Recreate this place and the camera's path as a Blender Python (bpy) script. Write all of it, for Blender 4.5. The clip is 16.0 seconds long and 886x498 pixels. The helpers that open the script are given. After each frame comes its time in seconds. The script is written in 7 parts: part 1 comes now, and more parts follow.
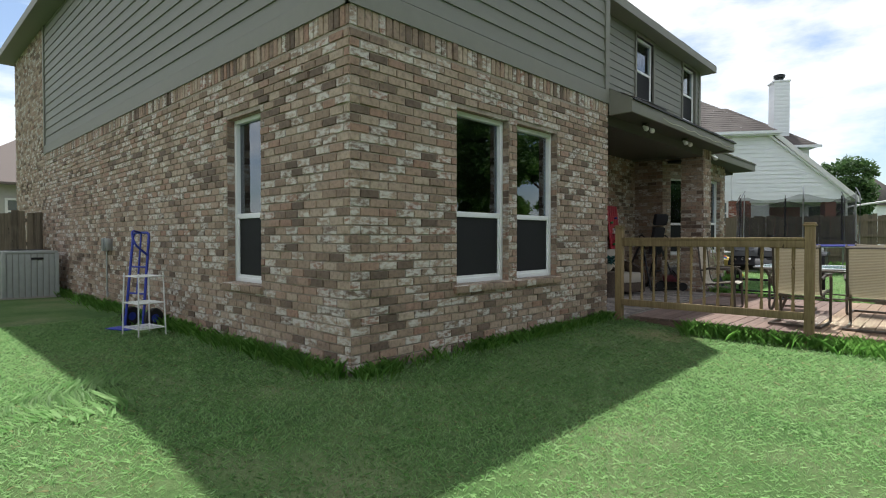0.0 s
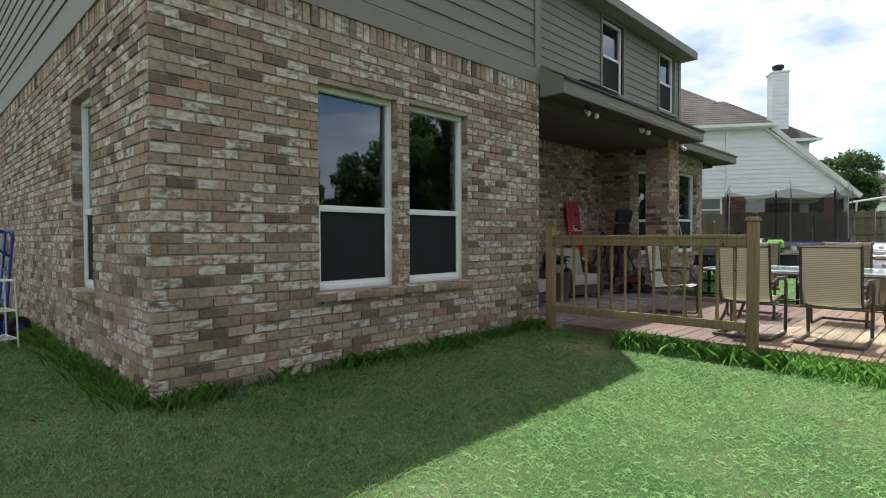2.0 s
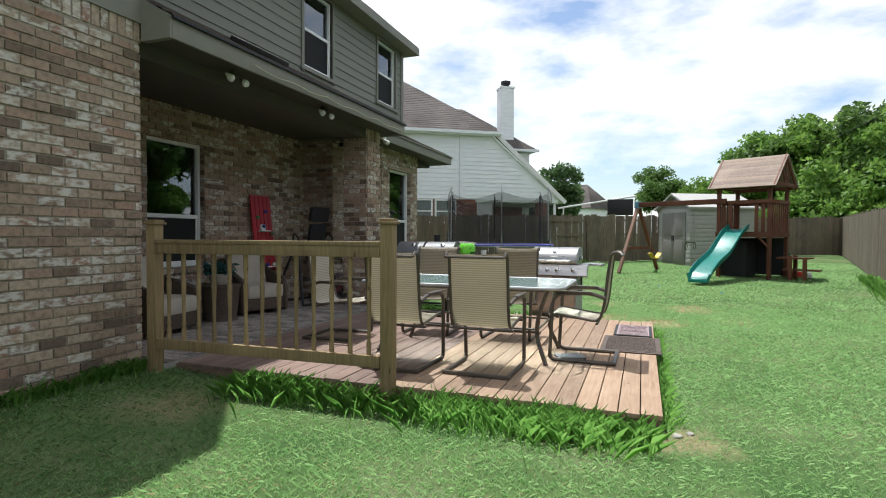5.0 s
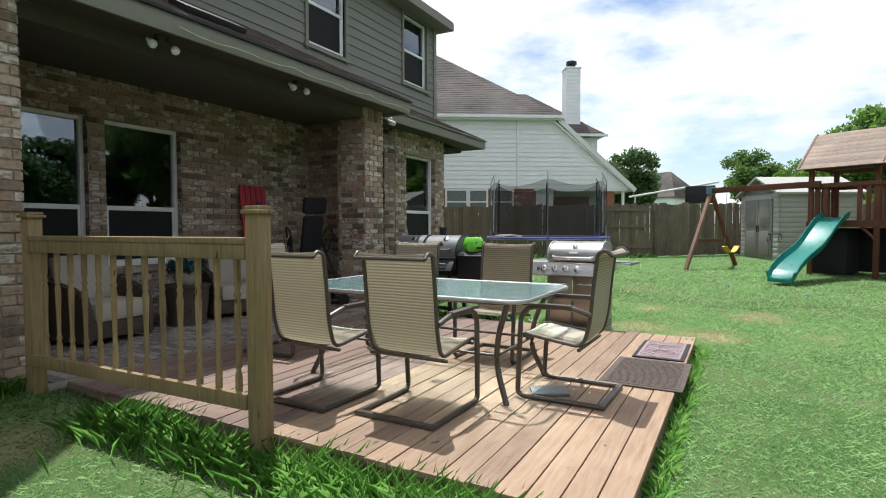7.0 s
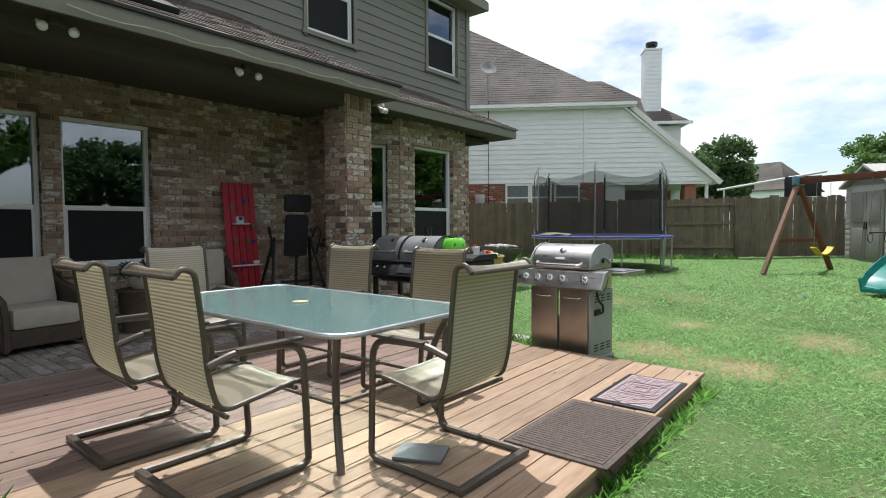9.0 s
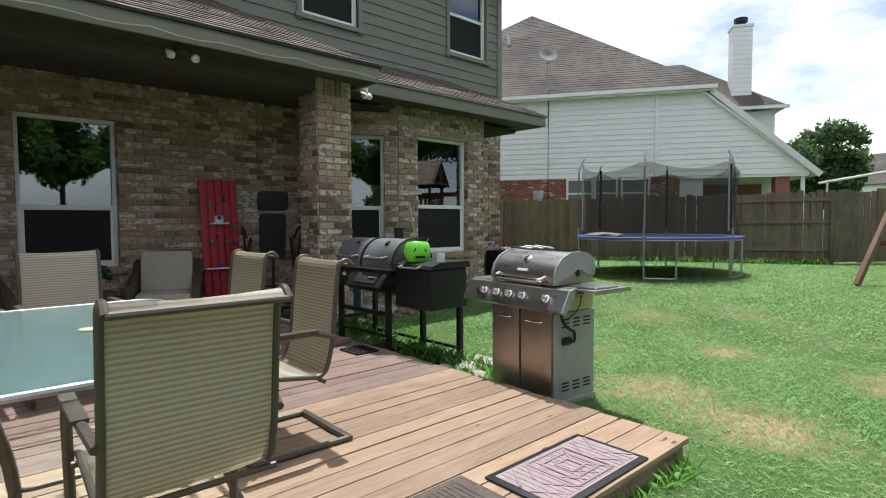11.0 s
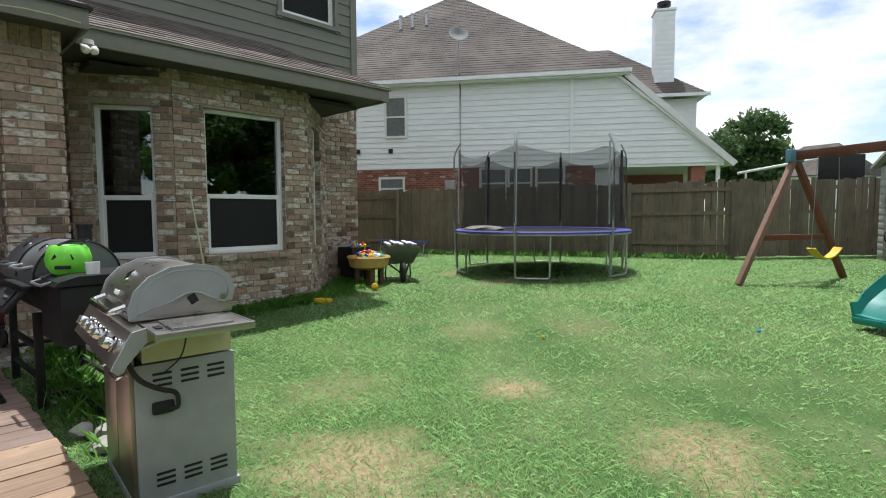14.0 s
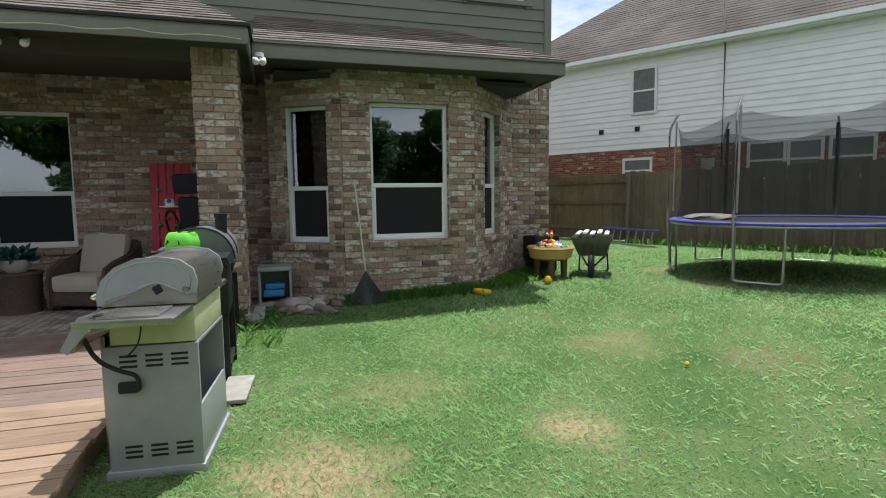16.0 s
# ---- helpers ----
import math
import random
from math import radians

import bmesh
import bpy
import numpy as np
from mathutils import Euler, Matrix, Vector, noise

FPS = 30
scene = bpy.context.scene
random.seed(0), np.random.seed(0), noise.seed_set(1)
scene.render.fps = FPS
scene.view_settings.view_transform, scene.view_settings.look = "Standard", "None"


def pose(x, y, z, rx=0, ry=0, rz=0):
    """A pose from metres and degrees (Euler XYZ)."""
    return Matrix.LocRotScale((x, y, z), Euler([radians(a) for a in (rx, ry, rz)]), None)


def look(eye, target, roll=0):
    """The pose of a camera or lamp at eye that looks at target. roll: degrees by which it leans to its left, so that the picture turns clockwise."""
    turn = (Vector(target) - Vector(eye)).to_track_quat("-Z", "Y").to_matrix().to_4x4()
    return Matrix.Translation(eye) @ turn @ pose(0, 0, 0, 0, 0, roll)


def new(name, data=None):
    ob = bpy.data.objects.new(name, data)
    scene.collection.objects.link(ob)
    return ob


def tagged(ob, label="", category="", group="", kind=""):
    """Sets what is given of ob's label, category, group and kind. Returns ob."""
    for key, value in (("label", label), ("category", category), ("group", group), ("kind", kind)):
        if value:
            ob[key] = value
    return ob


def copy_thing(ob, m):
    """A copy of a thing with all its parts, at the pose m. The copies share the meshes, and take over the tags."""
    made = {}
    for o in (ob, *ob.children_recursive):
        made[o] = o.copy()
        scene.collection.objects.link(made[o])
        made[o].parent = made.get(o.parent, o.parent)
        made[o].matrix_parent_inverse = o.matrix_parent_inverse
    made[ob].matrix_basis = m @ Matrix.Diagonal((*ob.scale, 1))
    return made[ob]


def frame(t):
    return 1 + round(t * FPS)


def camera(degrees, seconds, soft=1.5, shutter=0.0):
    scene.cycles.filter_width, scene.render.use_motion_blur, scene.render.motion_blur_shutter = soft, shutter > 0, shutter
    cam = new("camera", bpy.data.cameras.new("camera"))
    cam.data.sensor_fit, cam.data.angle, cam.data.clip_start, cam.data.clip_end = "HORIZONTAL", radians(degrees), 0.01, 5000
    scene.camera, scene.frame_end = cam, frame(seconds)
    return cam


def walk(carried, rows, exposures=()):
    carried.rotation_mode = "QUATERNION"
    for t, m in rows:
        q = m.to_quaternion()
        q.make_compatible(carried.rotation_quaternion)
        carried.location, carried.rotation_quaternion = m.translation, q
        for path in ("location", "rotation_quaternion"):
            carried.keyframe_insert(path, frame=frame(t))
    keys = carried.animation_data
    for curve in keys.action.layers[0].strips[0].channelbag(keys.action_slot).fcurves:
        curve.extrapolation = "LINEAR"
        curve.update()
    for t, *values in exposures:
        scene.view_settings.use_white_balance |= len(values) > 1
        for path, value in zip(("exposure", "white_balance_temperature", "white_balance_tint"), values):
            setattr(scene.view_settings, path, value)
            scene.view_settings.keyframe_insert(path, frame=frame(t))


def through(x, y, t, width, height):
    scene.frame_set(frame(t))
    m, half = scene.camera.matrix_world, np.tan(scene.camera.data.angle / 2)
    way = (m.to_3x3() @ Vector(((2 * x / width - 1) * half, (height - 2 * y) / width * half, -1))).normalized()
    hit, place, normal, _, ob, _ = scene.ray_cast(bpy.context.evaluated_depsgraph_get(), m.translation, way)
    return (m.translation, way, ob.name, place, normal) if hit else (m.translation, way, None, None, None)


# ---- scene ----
cam = camera(79.2, 16.0, soft=1.05)
METRES, EYE, TILT, LEAN, TURN = 12.91, 1.3, 0.0, 0.0, 43.4
ROWS = [
    (0.0, 0.0, 0.0, 0.0, -0.0, -1.12, 0.01),
    (0.5, 0.0245, 0.0145, -0.0004, -0.01, -1.19, 0.07),
    (1.0, 0.0489, 0.0297, 0.0003, 1.21, -1.17, 0.18),
    (1.5, 0.0719, 0.0504, 0.0, 1.41, -1.22, 0.2),
    (2.0, 0.0988, 0.067, -0.0002, 0.98, -1.27, 0.19),
    (2.5, 0.1246, 0.0798, 0.0026, 0.75, -1.36, 0.23),
    (3.0, 0.142, 0.0971, 0.002, -2.62, -1.29, 0.18),
    (3.5, 0.1584, 0.1146, 0.0023, -9.13, -1.38, -0.01),
    (4.0, 0.183, 0.1339, 0.0031, -13.63, -1.38, -0.1),
    (4.5, 0.2079, 0.1527, 0.0039, -17.89, -1.42, -0.16),
    (5.0, 0.2343, 0.1759, 0.0048, -22.96, -1.46, -0.3),
    (7.5, 0.378, 0.2489, 0.0054, -11.68, -2.52, 0.23),
    (8.0, 0.4104, 0.2627, 0.0071, -9.42, -2.63, 0.27),
    (8.5, 0.44, 0.2764, 0.0071, -7.4, -2.61, 0.29),
    (11.0, 0.5663, 0.3677, 0.0096, 4.43, -2.87, 0.26),
    (11.5, 0.5926, 0.3903, 0.0094, 0.04, -2.9, 0.2),
    (12.0, 0.6209, 0.4101, 0.0122, -0.76, -2.92, 0.2),
    (12.5, 0.6464, 0.4294, 0.0146, -1.32, -2.9, 0.21),
    (13.0, 0.6717, 0.4486, 0.0141, -3.3, -2.97, 0.26),
    (13.5, 0.6951, 0.4671, 0.0122, -3.31, -3.19, 0.25),
    (14.0, 0.7145, 0.4858, 0.0108, 0.26, -3.86, 0.34),
    (14.5, 0.7356, 0.5044, 0.0114, 9.55, -4.72, 0.49),
    (15.0, 0.7638, 0.5213, 0.0107, 16.7, -5.27, 0.58),
    (15.5, 0.7932, 0.5391, 0.0114, 23.68, -5.34, 0.72),
    (16.0, 0.8209, 0.5586, 0.0132, 29.75, -5.3, 0.77),
]
walk(cam, [(t, pose(0, 0, EYE, TILT, LEAN, TURN) @ pose(METRES * x, METRES * y, METRES * z, 90 + pitch, roll, yaw)) for t, x, y, z, yaw, pitch, roll in ROWS], [(0.0, 0.2), (16.0, 0.2)])

# ---- world and light ----
AWAY = Vector((1.4, -1.2, -6.0)).normalized()
sun_data = bpy.data.lights.new("sun", "SUN")
sun_data.energy, sun_data.angle, sun_data.color = 4.45, radians(0.6), (0.975, 0.985, 0.975)
sun = new("sun", sun_data)
sun.matrix_world = look((0, 0, 30), Vector((0, 0, 30)) + AWAY)

world = bpy.data.worlds.new("sky")
scene.world = world
world.use_nodes = True
wn, wl = world.node_tree.nodes, world.node_tree.links
wn.clear()
w_out = wn.new("ShaderNodeOutputWorld")
w_bg = wn.new("ShaderNodeBackground")
w_sky = wn.new("ShaderNodeTexSky")
w_sky.sky_type, w_sky.sun_disc = "NISHITA", False
w_sky.sun_elevation, w_sky.sun_rotation = radians(73), math.atan2(-1.4, 1.2)
w_co = wn.new("ShaderNodeTexCoord")
w_map = wn.new("ShaderNodeMapping")
w_map.inputs["Scale"].default_value = (1.0, 1.0, 2.6)
w_noise = wn.new("ShaderNodeTexNoise")
w_noise.inputs["Scale"].default_value, w_noise.inputs["Detail"].default_value = 2.6, 9
w_noise.inputs["Roughness"].default_value = 0.58
w_ramp = wn.new("ShaderNodeValToRGB")
w_ramp.color_ramp.elements[0].position, w_ramp.color_ramp.elements[1].position = 0.39, 0.56
w_mix = wn.new("ShaderNodeMix")
w_mix.data_type = "RGBA"
w_mix.inputs["B"].default_value = (7.0, 7.15, 7.3, 1)
wl.new(w_co.outputs["Generated"], w_map.inputs["Vector"])
wl.new(w_map.outputs[0], w_noise.inputs["Vector"])
wl.new(w_noise.outputs["Fac"], w_ramp.inputs[0])
wl.new(w_ramp.outputs[0], w_mix.inputs["Factor"])
wl.new(w_sky.outputs[0], w_mix.inputs["A"])
wl.new(w_mix.outputs["Result"], w_bg.inputs["Color"])
wl.new(w_bg.outputs[0], w_out.inputs[0])
w_bg.inputs["Strength"].default_value = 0.15


# ---- materials ----
class Nodes:
    """A principled material and short ways to wire it."""

    def __init__(self, name, rough=0.6, metal=0.0, spec=0.5):
        self.mat = bpy.data.materials.new(name)
        self.mat.use_nodes = True
        self.n, self.l = self.mat.node_tree.nodes, self.mat.node_tree.links
        self.p = self.n["Principled BSDF"]
        self.p.inputs["Roughness"].default_value, self.p.inputs["Metallic"].default_value = rough, metal
        self.p.inputs["Specular IOR Level"].default_value = spec
        self.co = self.n.new("ShaderNodeNewGeometry").outputs["Position"]

    def local(self):
        self.co = self.n.new("ShaderNodeTexCoord").outputs["Object"]

    def noise(self, scale, detail=4, stretch=(1, 1, 1), rough=0.55):
        m = self.n.new("ShaderNodeMapping")
        m.inputs["Scale"].default_value = stretch
        self.l.new(self.co, m.inputs["Vector"])
        t = self.n.new("ShaderNodeTexNoise")
        t.inputs["Scale"].default_value, t.inputs["Detail"].default_value, t.inputs["Roughness"].default_value = scale, detail, rough
        self.l.new(m.outputs[0], t.inputs["Vector"])
        return t.outputs["Fac"]

    def ramp(self, fac, stops, constant=False):
        r = self.n.new("ShaderNodeValToRGB")
        e = r.color_ramp.elements
        while len(e) < len(stops):
            e.new(0.5)
        for el, (pos, c) in zip(e, stops):
            el.position, el.color = pos, (*c, 1) if len(c) == 3 else c
        if constant:
            r.color_ramp.interpolation = "CONSTANT"
        self.l.new(fac, r.inputs[0])
        return r.outputs[0]

    def mix(self, fac, a, b, mode="MIX"):
        m = self.n.new("ShaderNodeMix")
        m.data_type, m.blend_type = "RGBA", mode
        for key, v in (("Factor", fac), ("A", a), ("B", b)):
            if isinstance(v, (int, float)):
                m.inputs[key].default_value = v
            elif isinstance(v, tuple):
                m.inputs[key].default_value = (*v, 1)
            else:
                self.l.new(v, m.inputs[key])
        return m.outputs["Result"]

    def math(self, op, a, b=0.0):
        m = self.n.new("ShaderNodeMath")
        m.operation = op
        for i, v in enumerate((a, b)):
            if isinstance(v, (int, float)):
                m.inputs[i].default_value = v
            else:
                self.l.new(v, m.inputs[i])
        return m.outputs[0]

    def color(self, v):
        if isinstance(v, tuple):
            self.p.inputs["Base Color"].default_value = (*v, 1)
        else:
            self.l.new(v, self.p.inputs["Base Color"])
        return self

    def bump(self, h, strength=0.3, dist=0.01):
        b = self.n.new("ShaderNodeBump")
        b.inputs["Strength"].default_value, b.inputs["Distance"].default_value = strength, dist
        self.l.new(h, b.inputs["Height"])
        self.l.new(b.outputs[0], self.p.inputs["Normal"])
        return self

    def gloss(self, fac, lo, hi):
        m = self.n.new("ShaderNodeMapRange")
        m.inputs["To Min"].default_value, m.inputs["To Max"].default_value = lo, hi
        self.l.new(fac, m.inputs["Value"])
        self.l.new(m.outputs[0], self.p.inputs["Roughness"])
        return self


def shade(c, k):
    return tuple(min(1.0, v * k) for v in c)


def plain(name, c, rough=0.5, metal=0.0, vary=0.15, scale=9, bump=0.08, stretch=(1, 1, 1)):
    """Paint, plastic or metal with faint blotches and a fine grain."""
    m = Nodes(name, rough, metal)
    f = m.noise(scale, 6, stretch)
    g = m.noise(scale * 14, 3, stretch)
    m.color(m.mix(m.math("MULTIPLY", g, 0.35), m.ramp(f, [(0.3, shade(c, 1 - vary)), (0.7, shade(c, 1 + vary))]), shade(c, 1 - vary * 1.6)))
    m.gloss(f, max(0.03, rough - 0.1), min(1, rough + 0.1))
    return m.bump(g, bump, 0.004).mat


def brick_mat(name, tones, whitewash, by_object=False):
    m = Nodes(name, 0.88, 0, 0.25)
    if by_object:
        rnd = m.n.new("ShaderNodeObjectInfo").outputs["Random"]
    else:
        rnd = m.n.new("ShaderNodeNewGeometry").outputs["Random Per Island"]
    body = m.ramp(rnd, tones)
    blot = m.noise(24, 6)
    body = m.mix(0.75, body, m.ramp(blot, [(0.3, (0.5, 0.48, 0.46)), (0.52, (1, 1, 1)), (0.75, (1.25, 1.2, 1.15))]), "MULTIPLY")
    if whitewash:
        gate = m.math("GREATER_THAN", m.math("FRACT", m.math("MULTIPLY", rnd, 7.31)), 1 - whitewash)
        smear = m.ramp(m.noise(13, 6, (1, 1, 2.2), 0.6), [(0.42, (0, 0, 0)), (0.58, (1, 1, 1))])
        body = m.mix(m.math("MULTIPLY", gate, m.math("MULTIPLY", smear, 0.85)), body, (0.61, 0.58, 0.53))
    m.color(body)
    return m.bump(m.noise(60, 6), 0.5, 0.006).mat


BROWN = [(0.0, (0.135, 0.10, 0.078)), (0.15, (0.23, 0.166, 0.125)), (0.35, (0.312, 0.23, 0.173)), (0.55, (0.362, 0.273, 0.205)), (0.75, (0.42, 0.335, 0.258)), (0.95, (0.30, 0.172, 0.125)), (1.0, (0.39, 0.308, 0.238))]
RED = [(0.0, (0.19, 0.07, 0.05)), (0.5, (0.27, 0.10, 0.07)), (1.0, (0.34, 0.15, 0.11))]
M_BRICK = brick_mat("house_brick", BROWN, 0.33)
M_BRICK_ONE = brick_mat("house_brick_single", BROWN, 0.33, True)
M_RED_BRICK = brick_mat("red_brick", RED, 0.1)
m = Nodes("mortar", 0.95, 0, 0.1)
m.color(m.ramp(m.noise(30, 5), [(0.3, (0.27, 0.23, 0.19)), (0.7, (0.40, 0.35, 0.29))])).bump(m.noise(120, 4), 0.4, 0.004)
M_MORTAR = m.mat
M_SIDING = plain("siding_paint", (0.185, 0.185, 0.152), 0.62, vary=0.07, scale=3, stretch=(1, 1, 4))
M_TRIM = plain("trim_paint", (0.20, 0.195, 0.16), 0.6, vary=0.07)
# olive paint taken well below the trim, to hold the patio's deep shade
M_SOFFIT = plain("soffit_paint_shaded", (0.075, 0.068, 0.055), 0.7, vary=0.1)
M_WHITE_SIDING = plain("white_siding", (0.80, 0.83, 0.84), 0.6, vary=0.06, scale=2, stretch=(1, 1, 3))
M_VINYL = plain("white_vinyl", (0.78, 0.79, 0.79), 0.4, vary=0.04)
M_CONCRETE = plain("concrete", (0.36, 0.34, 0.30), 0.9, vary=0.25, bump=0.4)
# dark base colour so the rooms look unlit through the glass
M_DARK = plain("unlit_room_dark", (0.05, 0.047, 0.042), 0.9, vary=0.2)

m = Nodes("window_glass", 0.02)
m.n.remove(m.p)
g_tr, g_gl = m.n.new("ShaderNodeBsdfTransparent"), m.n.new("ShaderNodeBsdfGlossy")
g_tr.inputs[0].default_value = (0.55, 0.6, 0.6, 1)
g_gl.inputs["Roughness"].default_value, g_gl.inputs[0].default_value = 0.015, (0.85, 0.92, 1.0, 1)
g_fr, g_mx = m.n.new("ShaderNodeFresnel"), m.n.new("ShaderNodeMixShader")
g_fr.inputs["IOR"].default_value = 2.3
m.l.new(g_fr.outputs[0], g_mx.inputs[0]), m.l.new(g_tr.outputs[0], g_mx.inputs[1]), m.l.new(g_gl.outputs[0], g_mx.inputs[2])
m.l.new(g_mx.outputs[0], m.n["Material Output"].inputs[0])
M_GLASS = m.mat

m = Nodes("insect_screen", 0.75, 0, 0.2)
m.color(m.ramp(m.noise(240, 2), [(0.35, (0.012, 0.013, 0.014)), (0.7, (0.03, 0.031, 0.032))]))
M_SCREEN = m.mat
M_FAR_GLASS = plain("blind_behind_glass", (0.16, 0.18, 0.18), 0.12, vary=0.15)


def wood(name, dark, light, rough=0.75, along=1, by_object=True, knots=True):
    """Weathered boards: grain runs along one axis, each board its own tone."""
    m = Nodes(name, rough, 0, 0.25)
    st = [14, 14, 14]
    st[along] = 0.9
    grain = m.noise(3.2, 8, tuple(st), 0.65)
    col = m.ramp(grain, [(0.25, dark), (0.75, light)])
    rnd = m.n.new("ShaderNodeObjectInfo").outputs["Random"] if by_object else m.n.new("ShaderNodeNewGeometry").outputs["Random Per Island"]
    col = m.mix(0.8, col, m.ramp(rnd, [(0.0, (0.72, 0.72, 0.74)), (0.5, (1, 1, 1)), (1.0, (1.2, 1.15, 1.1))]), "MULTIPLY")
    wear = m.noise(1.7, 6)
    col = m.mix(m.math("MULTIPLY", m.ramp(wear, [(0.5, (0, 0, 0)), (0.68, (1, 1, 1))]), 0.35), col, shade(light, 1.25))
    if knots:
        k = m.noise(7, 1, tuple(3 if i != along else 1 for i in range(3)))
        col = m.mix(m.ramp(k, [(0.74, (0, 0, 0)), (0.78, (1, 1, 1))]), col, shade(dark, 0.5))
    m.color(col)
    return m.bump(grain, 0.35, 0.004).mat


M_DECK = wood("deck_wood", (0.24, 0.152, 0.10), (0.415, 0.302, 0.212))
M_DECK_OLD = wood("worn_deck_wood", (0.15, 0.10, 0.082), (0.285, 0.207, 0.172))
M_RAIL = wood("treated_pine", (0.16, 0.11, 0.055), (0.33, 0.245, 0.13), 0.7, 2)
M_FENCE = wood("weathered_cedar", (0.105, 0.086, 0.064), (0.225, 0.19, 0.14), 0.88, 2)
M_RED_WOOD = wood("stained_redwood", (0.10, 0.037, 0.022), (0.19, 0.075, 0.045), 0.6, 2)
M_PLAY_ROOF = wood("grey_cedar_slats", (0.20, 0.15, 0.12), (0.42, 0.33, 0.27), 0.8, 0)

m = Nodes("shingles", 0.92, 0, 0.2)
isl = m.n.new("ShaderNodeNewGeometry").outputs["Random Per Island"]
m.color(m.mix(m.noise(90, 4), m.ramp(isl, [(0, (0.10, 0.085, 0.075)), (0.5, (0.19, 0.155, 0.135)), (1, (0.27, 0.23, 0.205))]), (0.13, 0.11, 0.10)))
m.bump(m.noise(160, 3), 0.5, 0.004)
M_SHINGLE = m.mat
m = Nodes("aged_shingles", 0.92, 0, 0.2)
isl = m.n.new("ShaderNodeNewGeometry").outputs["Random Per Island"]
far = m.ramp(m.noise(0.55, 6, (1, 1, 0.35)), [(0.35, (0.078, 0.068, 0.063)), (0.65, (0.135, 0.12, 0.11))])
m.color(m.mix(0.6, far, m.ramp(isl, [(0, (0.85, 0.85, 0.85)), (1, (1.12, 1.1, 1.09))]), "MULTIPLY"))
M_OLD_SHINGLE = m.mat

# lawn: green and straw mottling, with bare patches of their own shape
BARE = [(0.0, 14.14, 0.24, 0.9), (0.06, 12.62, 0.55, 0.85), (0.9, 12.36, 0.5, 1.0), (1.45, 14.0, 0.45, 0.8), (-1.05, 13.28, 0.5, 0.4), (-4.74, 18.6, 0.35, 0.6), (-2.6, 6.75, 0.4, 0.45), (0.9, 7.45, 0.3, 0.6), (2.2, 4.6, 0.5, 0.6), (2.0, 12.9, 0.4, 0.5), (-3.3, 18.3, 0.4, 0.6), (-0.5, 16.2, 0.5, 0.35), (0.6, 5.9, 0.35, 0.4), (-1.4, 15.4, 0.5, 0.35)]
m = Nodes("lawn_soil", 0.95, 0, 0.1)
lawn = m.ramp(m.noise(1.1, 6), [(0.3, (0.06, 0.125, 0.04)), (0.5, (0.10, 0.165, 0.06)), (0.7, (0.165, 0.20, 0.10))])
lawn = m.mix(0.6, lawn, m.ramp(m.noise(45, 5), [(0.25, (0.45, 0.5, 0.4)), (0.7, (1.4, 1.35, 1.3))]), "MULTIPLY")
for bx, by, br, bk in BARE:
    d = m.n.new("ShaderNodeVectorMath")
    d.operation = "DISTANCE"
    flat = m.n.new("ShaderNodeVectorMath")
    flat.operation = "MULTIPLY"
    flat.inputs[1].default_value = (1, 1, 0)
    m.l.new(m.co, flat.inputs[0])
    m.l.new(flat.outputs[0], d.inputs[0])
    d.inputs[1].default_value = (bx, by, 0)
    edge = m.math("ADD", d.outputs["Value"], m.math("MULTIPLY", m.math("SUBTRACT", m.noise(3.5, 5), 0.5), br * 1.6))
    mask = m.ramp(m.math("DIVIDE", edge, br * 1.5), [(0.25, (1, 1, 1)), (0.8, (0, 0, 0))])
    lawn = m.mix(m.math("MULTIPLY", mask, bk), lawn, m.ramp(m.noise(30, 4), [(0.3, (0.25, 0.19, 0.11)), (0.7, (0.46, 0.37, 0.22))]))
m.color(lawn)
m.bump(m.noise(70, 5), 0.8, 0.03)
M_LAWN = m.mat


def leaf_mat(name, dark, light, through=0.25, dry=None):
    m = Nodes(name, 0.55, 0, 0.3)
    isl = m.n.new("ShaderNodeNewGeometry").outputs["Random Per Island"]
    body = m.mix(m.ramp(m.noise(0.8, 5), [(0.35, (0, 0, 0)), (0.7, (0.85, 0.85, 0.85))]), m.ramp(isl, [(0, dark), (1, light)]), shade(dark, 0.85))
    if dry:
        body = m.mix(m.ramp(m.noise(5.5, 4), [(0.42, (0, 0, 0)), (0.62, (0.55, 0.55, 0.55))]), body, shade(light, 1.05))
    if dry:
        body = m.mix(m.ramp(m.noise(0.75, 7, (1, 1, 1), 0.65), [(0.46, (0, 0, 0)), (0.66, (0.8, 0.8, 0.8))]), body, dry)
    m.color(body)
    tr = m.n.new("ShaderNodeBsdfTranslucent")
    m.l.new(m.ramp(isl, [(0, shade(dark, 1.6)), (1, shade(light, 1.5))]), tr.inputs[0])
    mx = m.n.new("ShaderNodeMixShader")
    mx.inputs[0].default_value = through
    m.l.new(m.p.outputs[0], mx.inputs[1]), m.l.new(tr.outputs[0], mx.inputs[2])
    m.l.new(mx.outputs[0], m.n["Material Output"].inputs[0])
    return m.mat


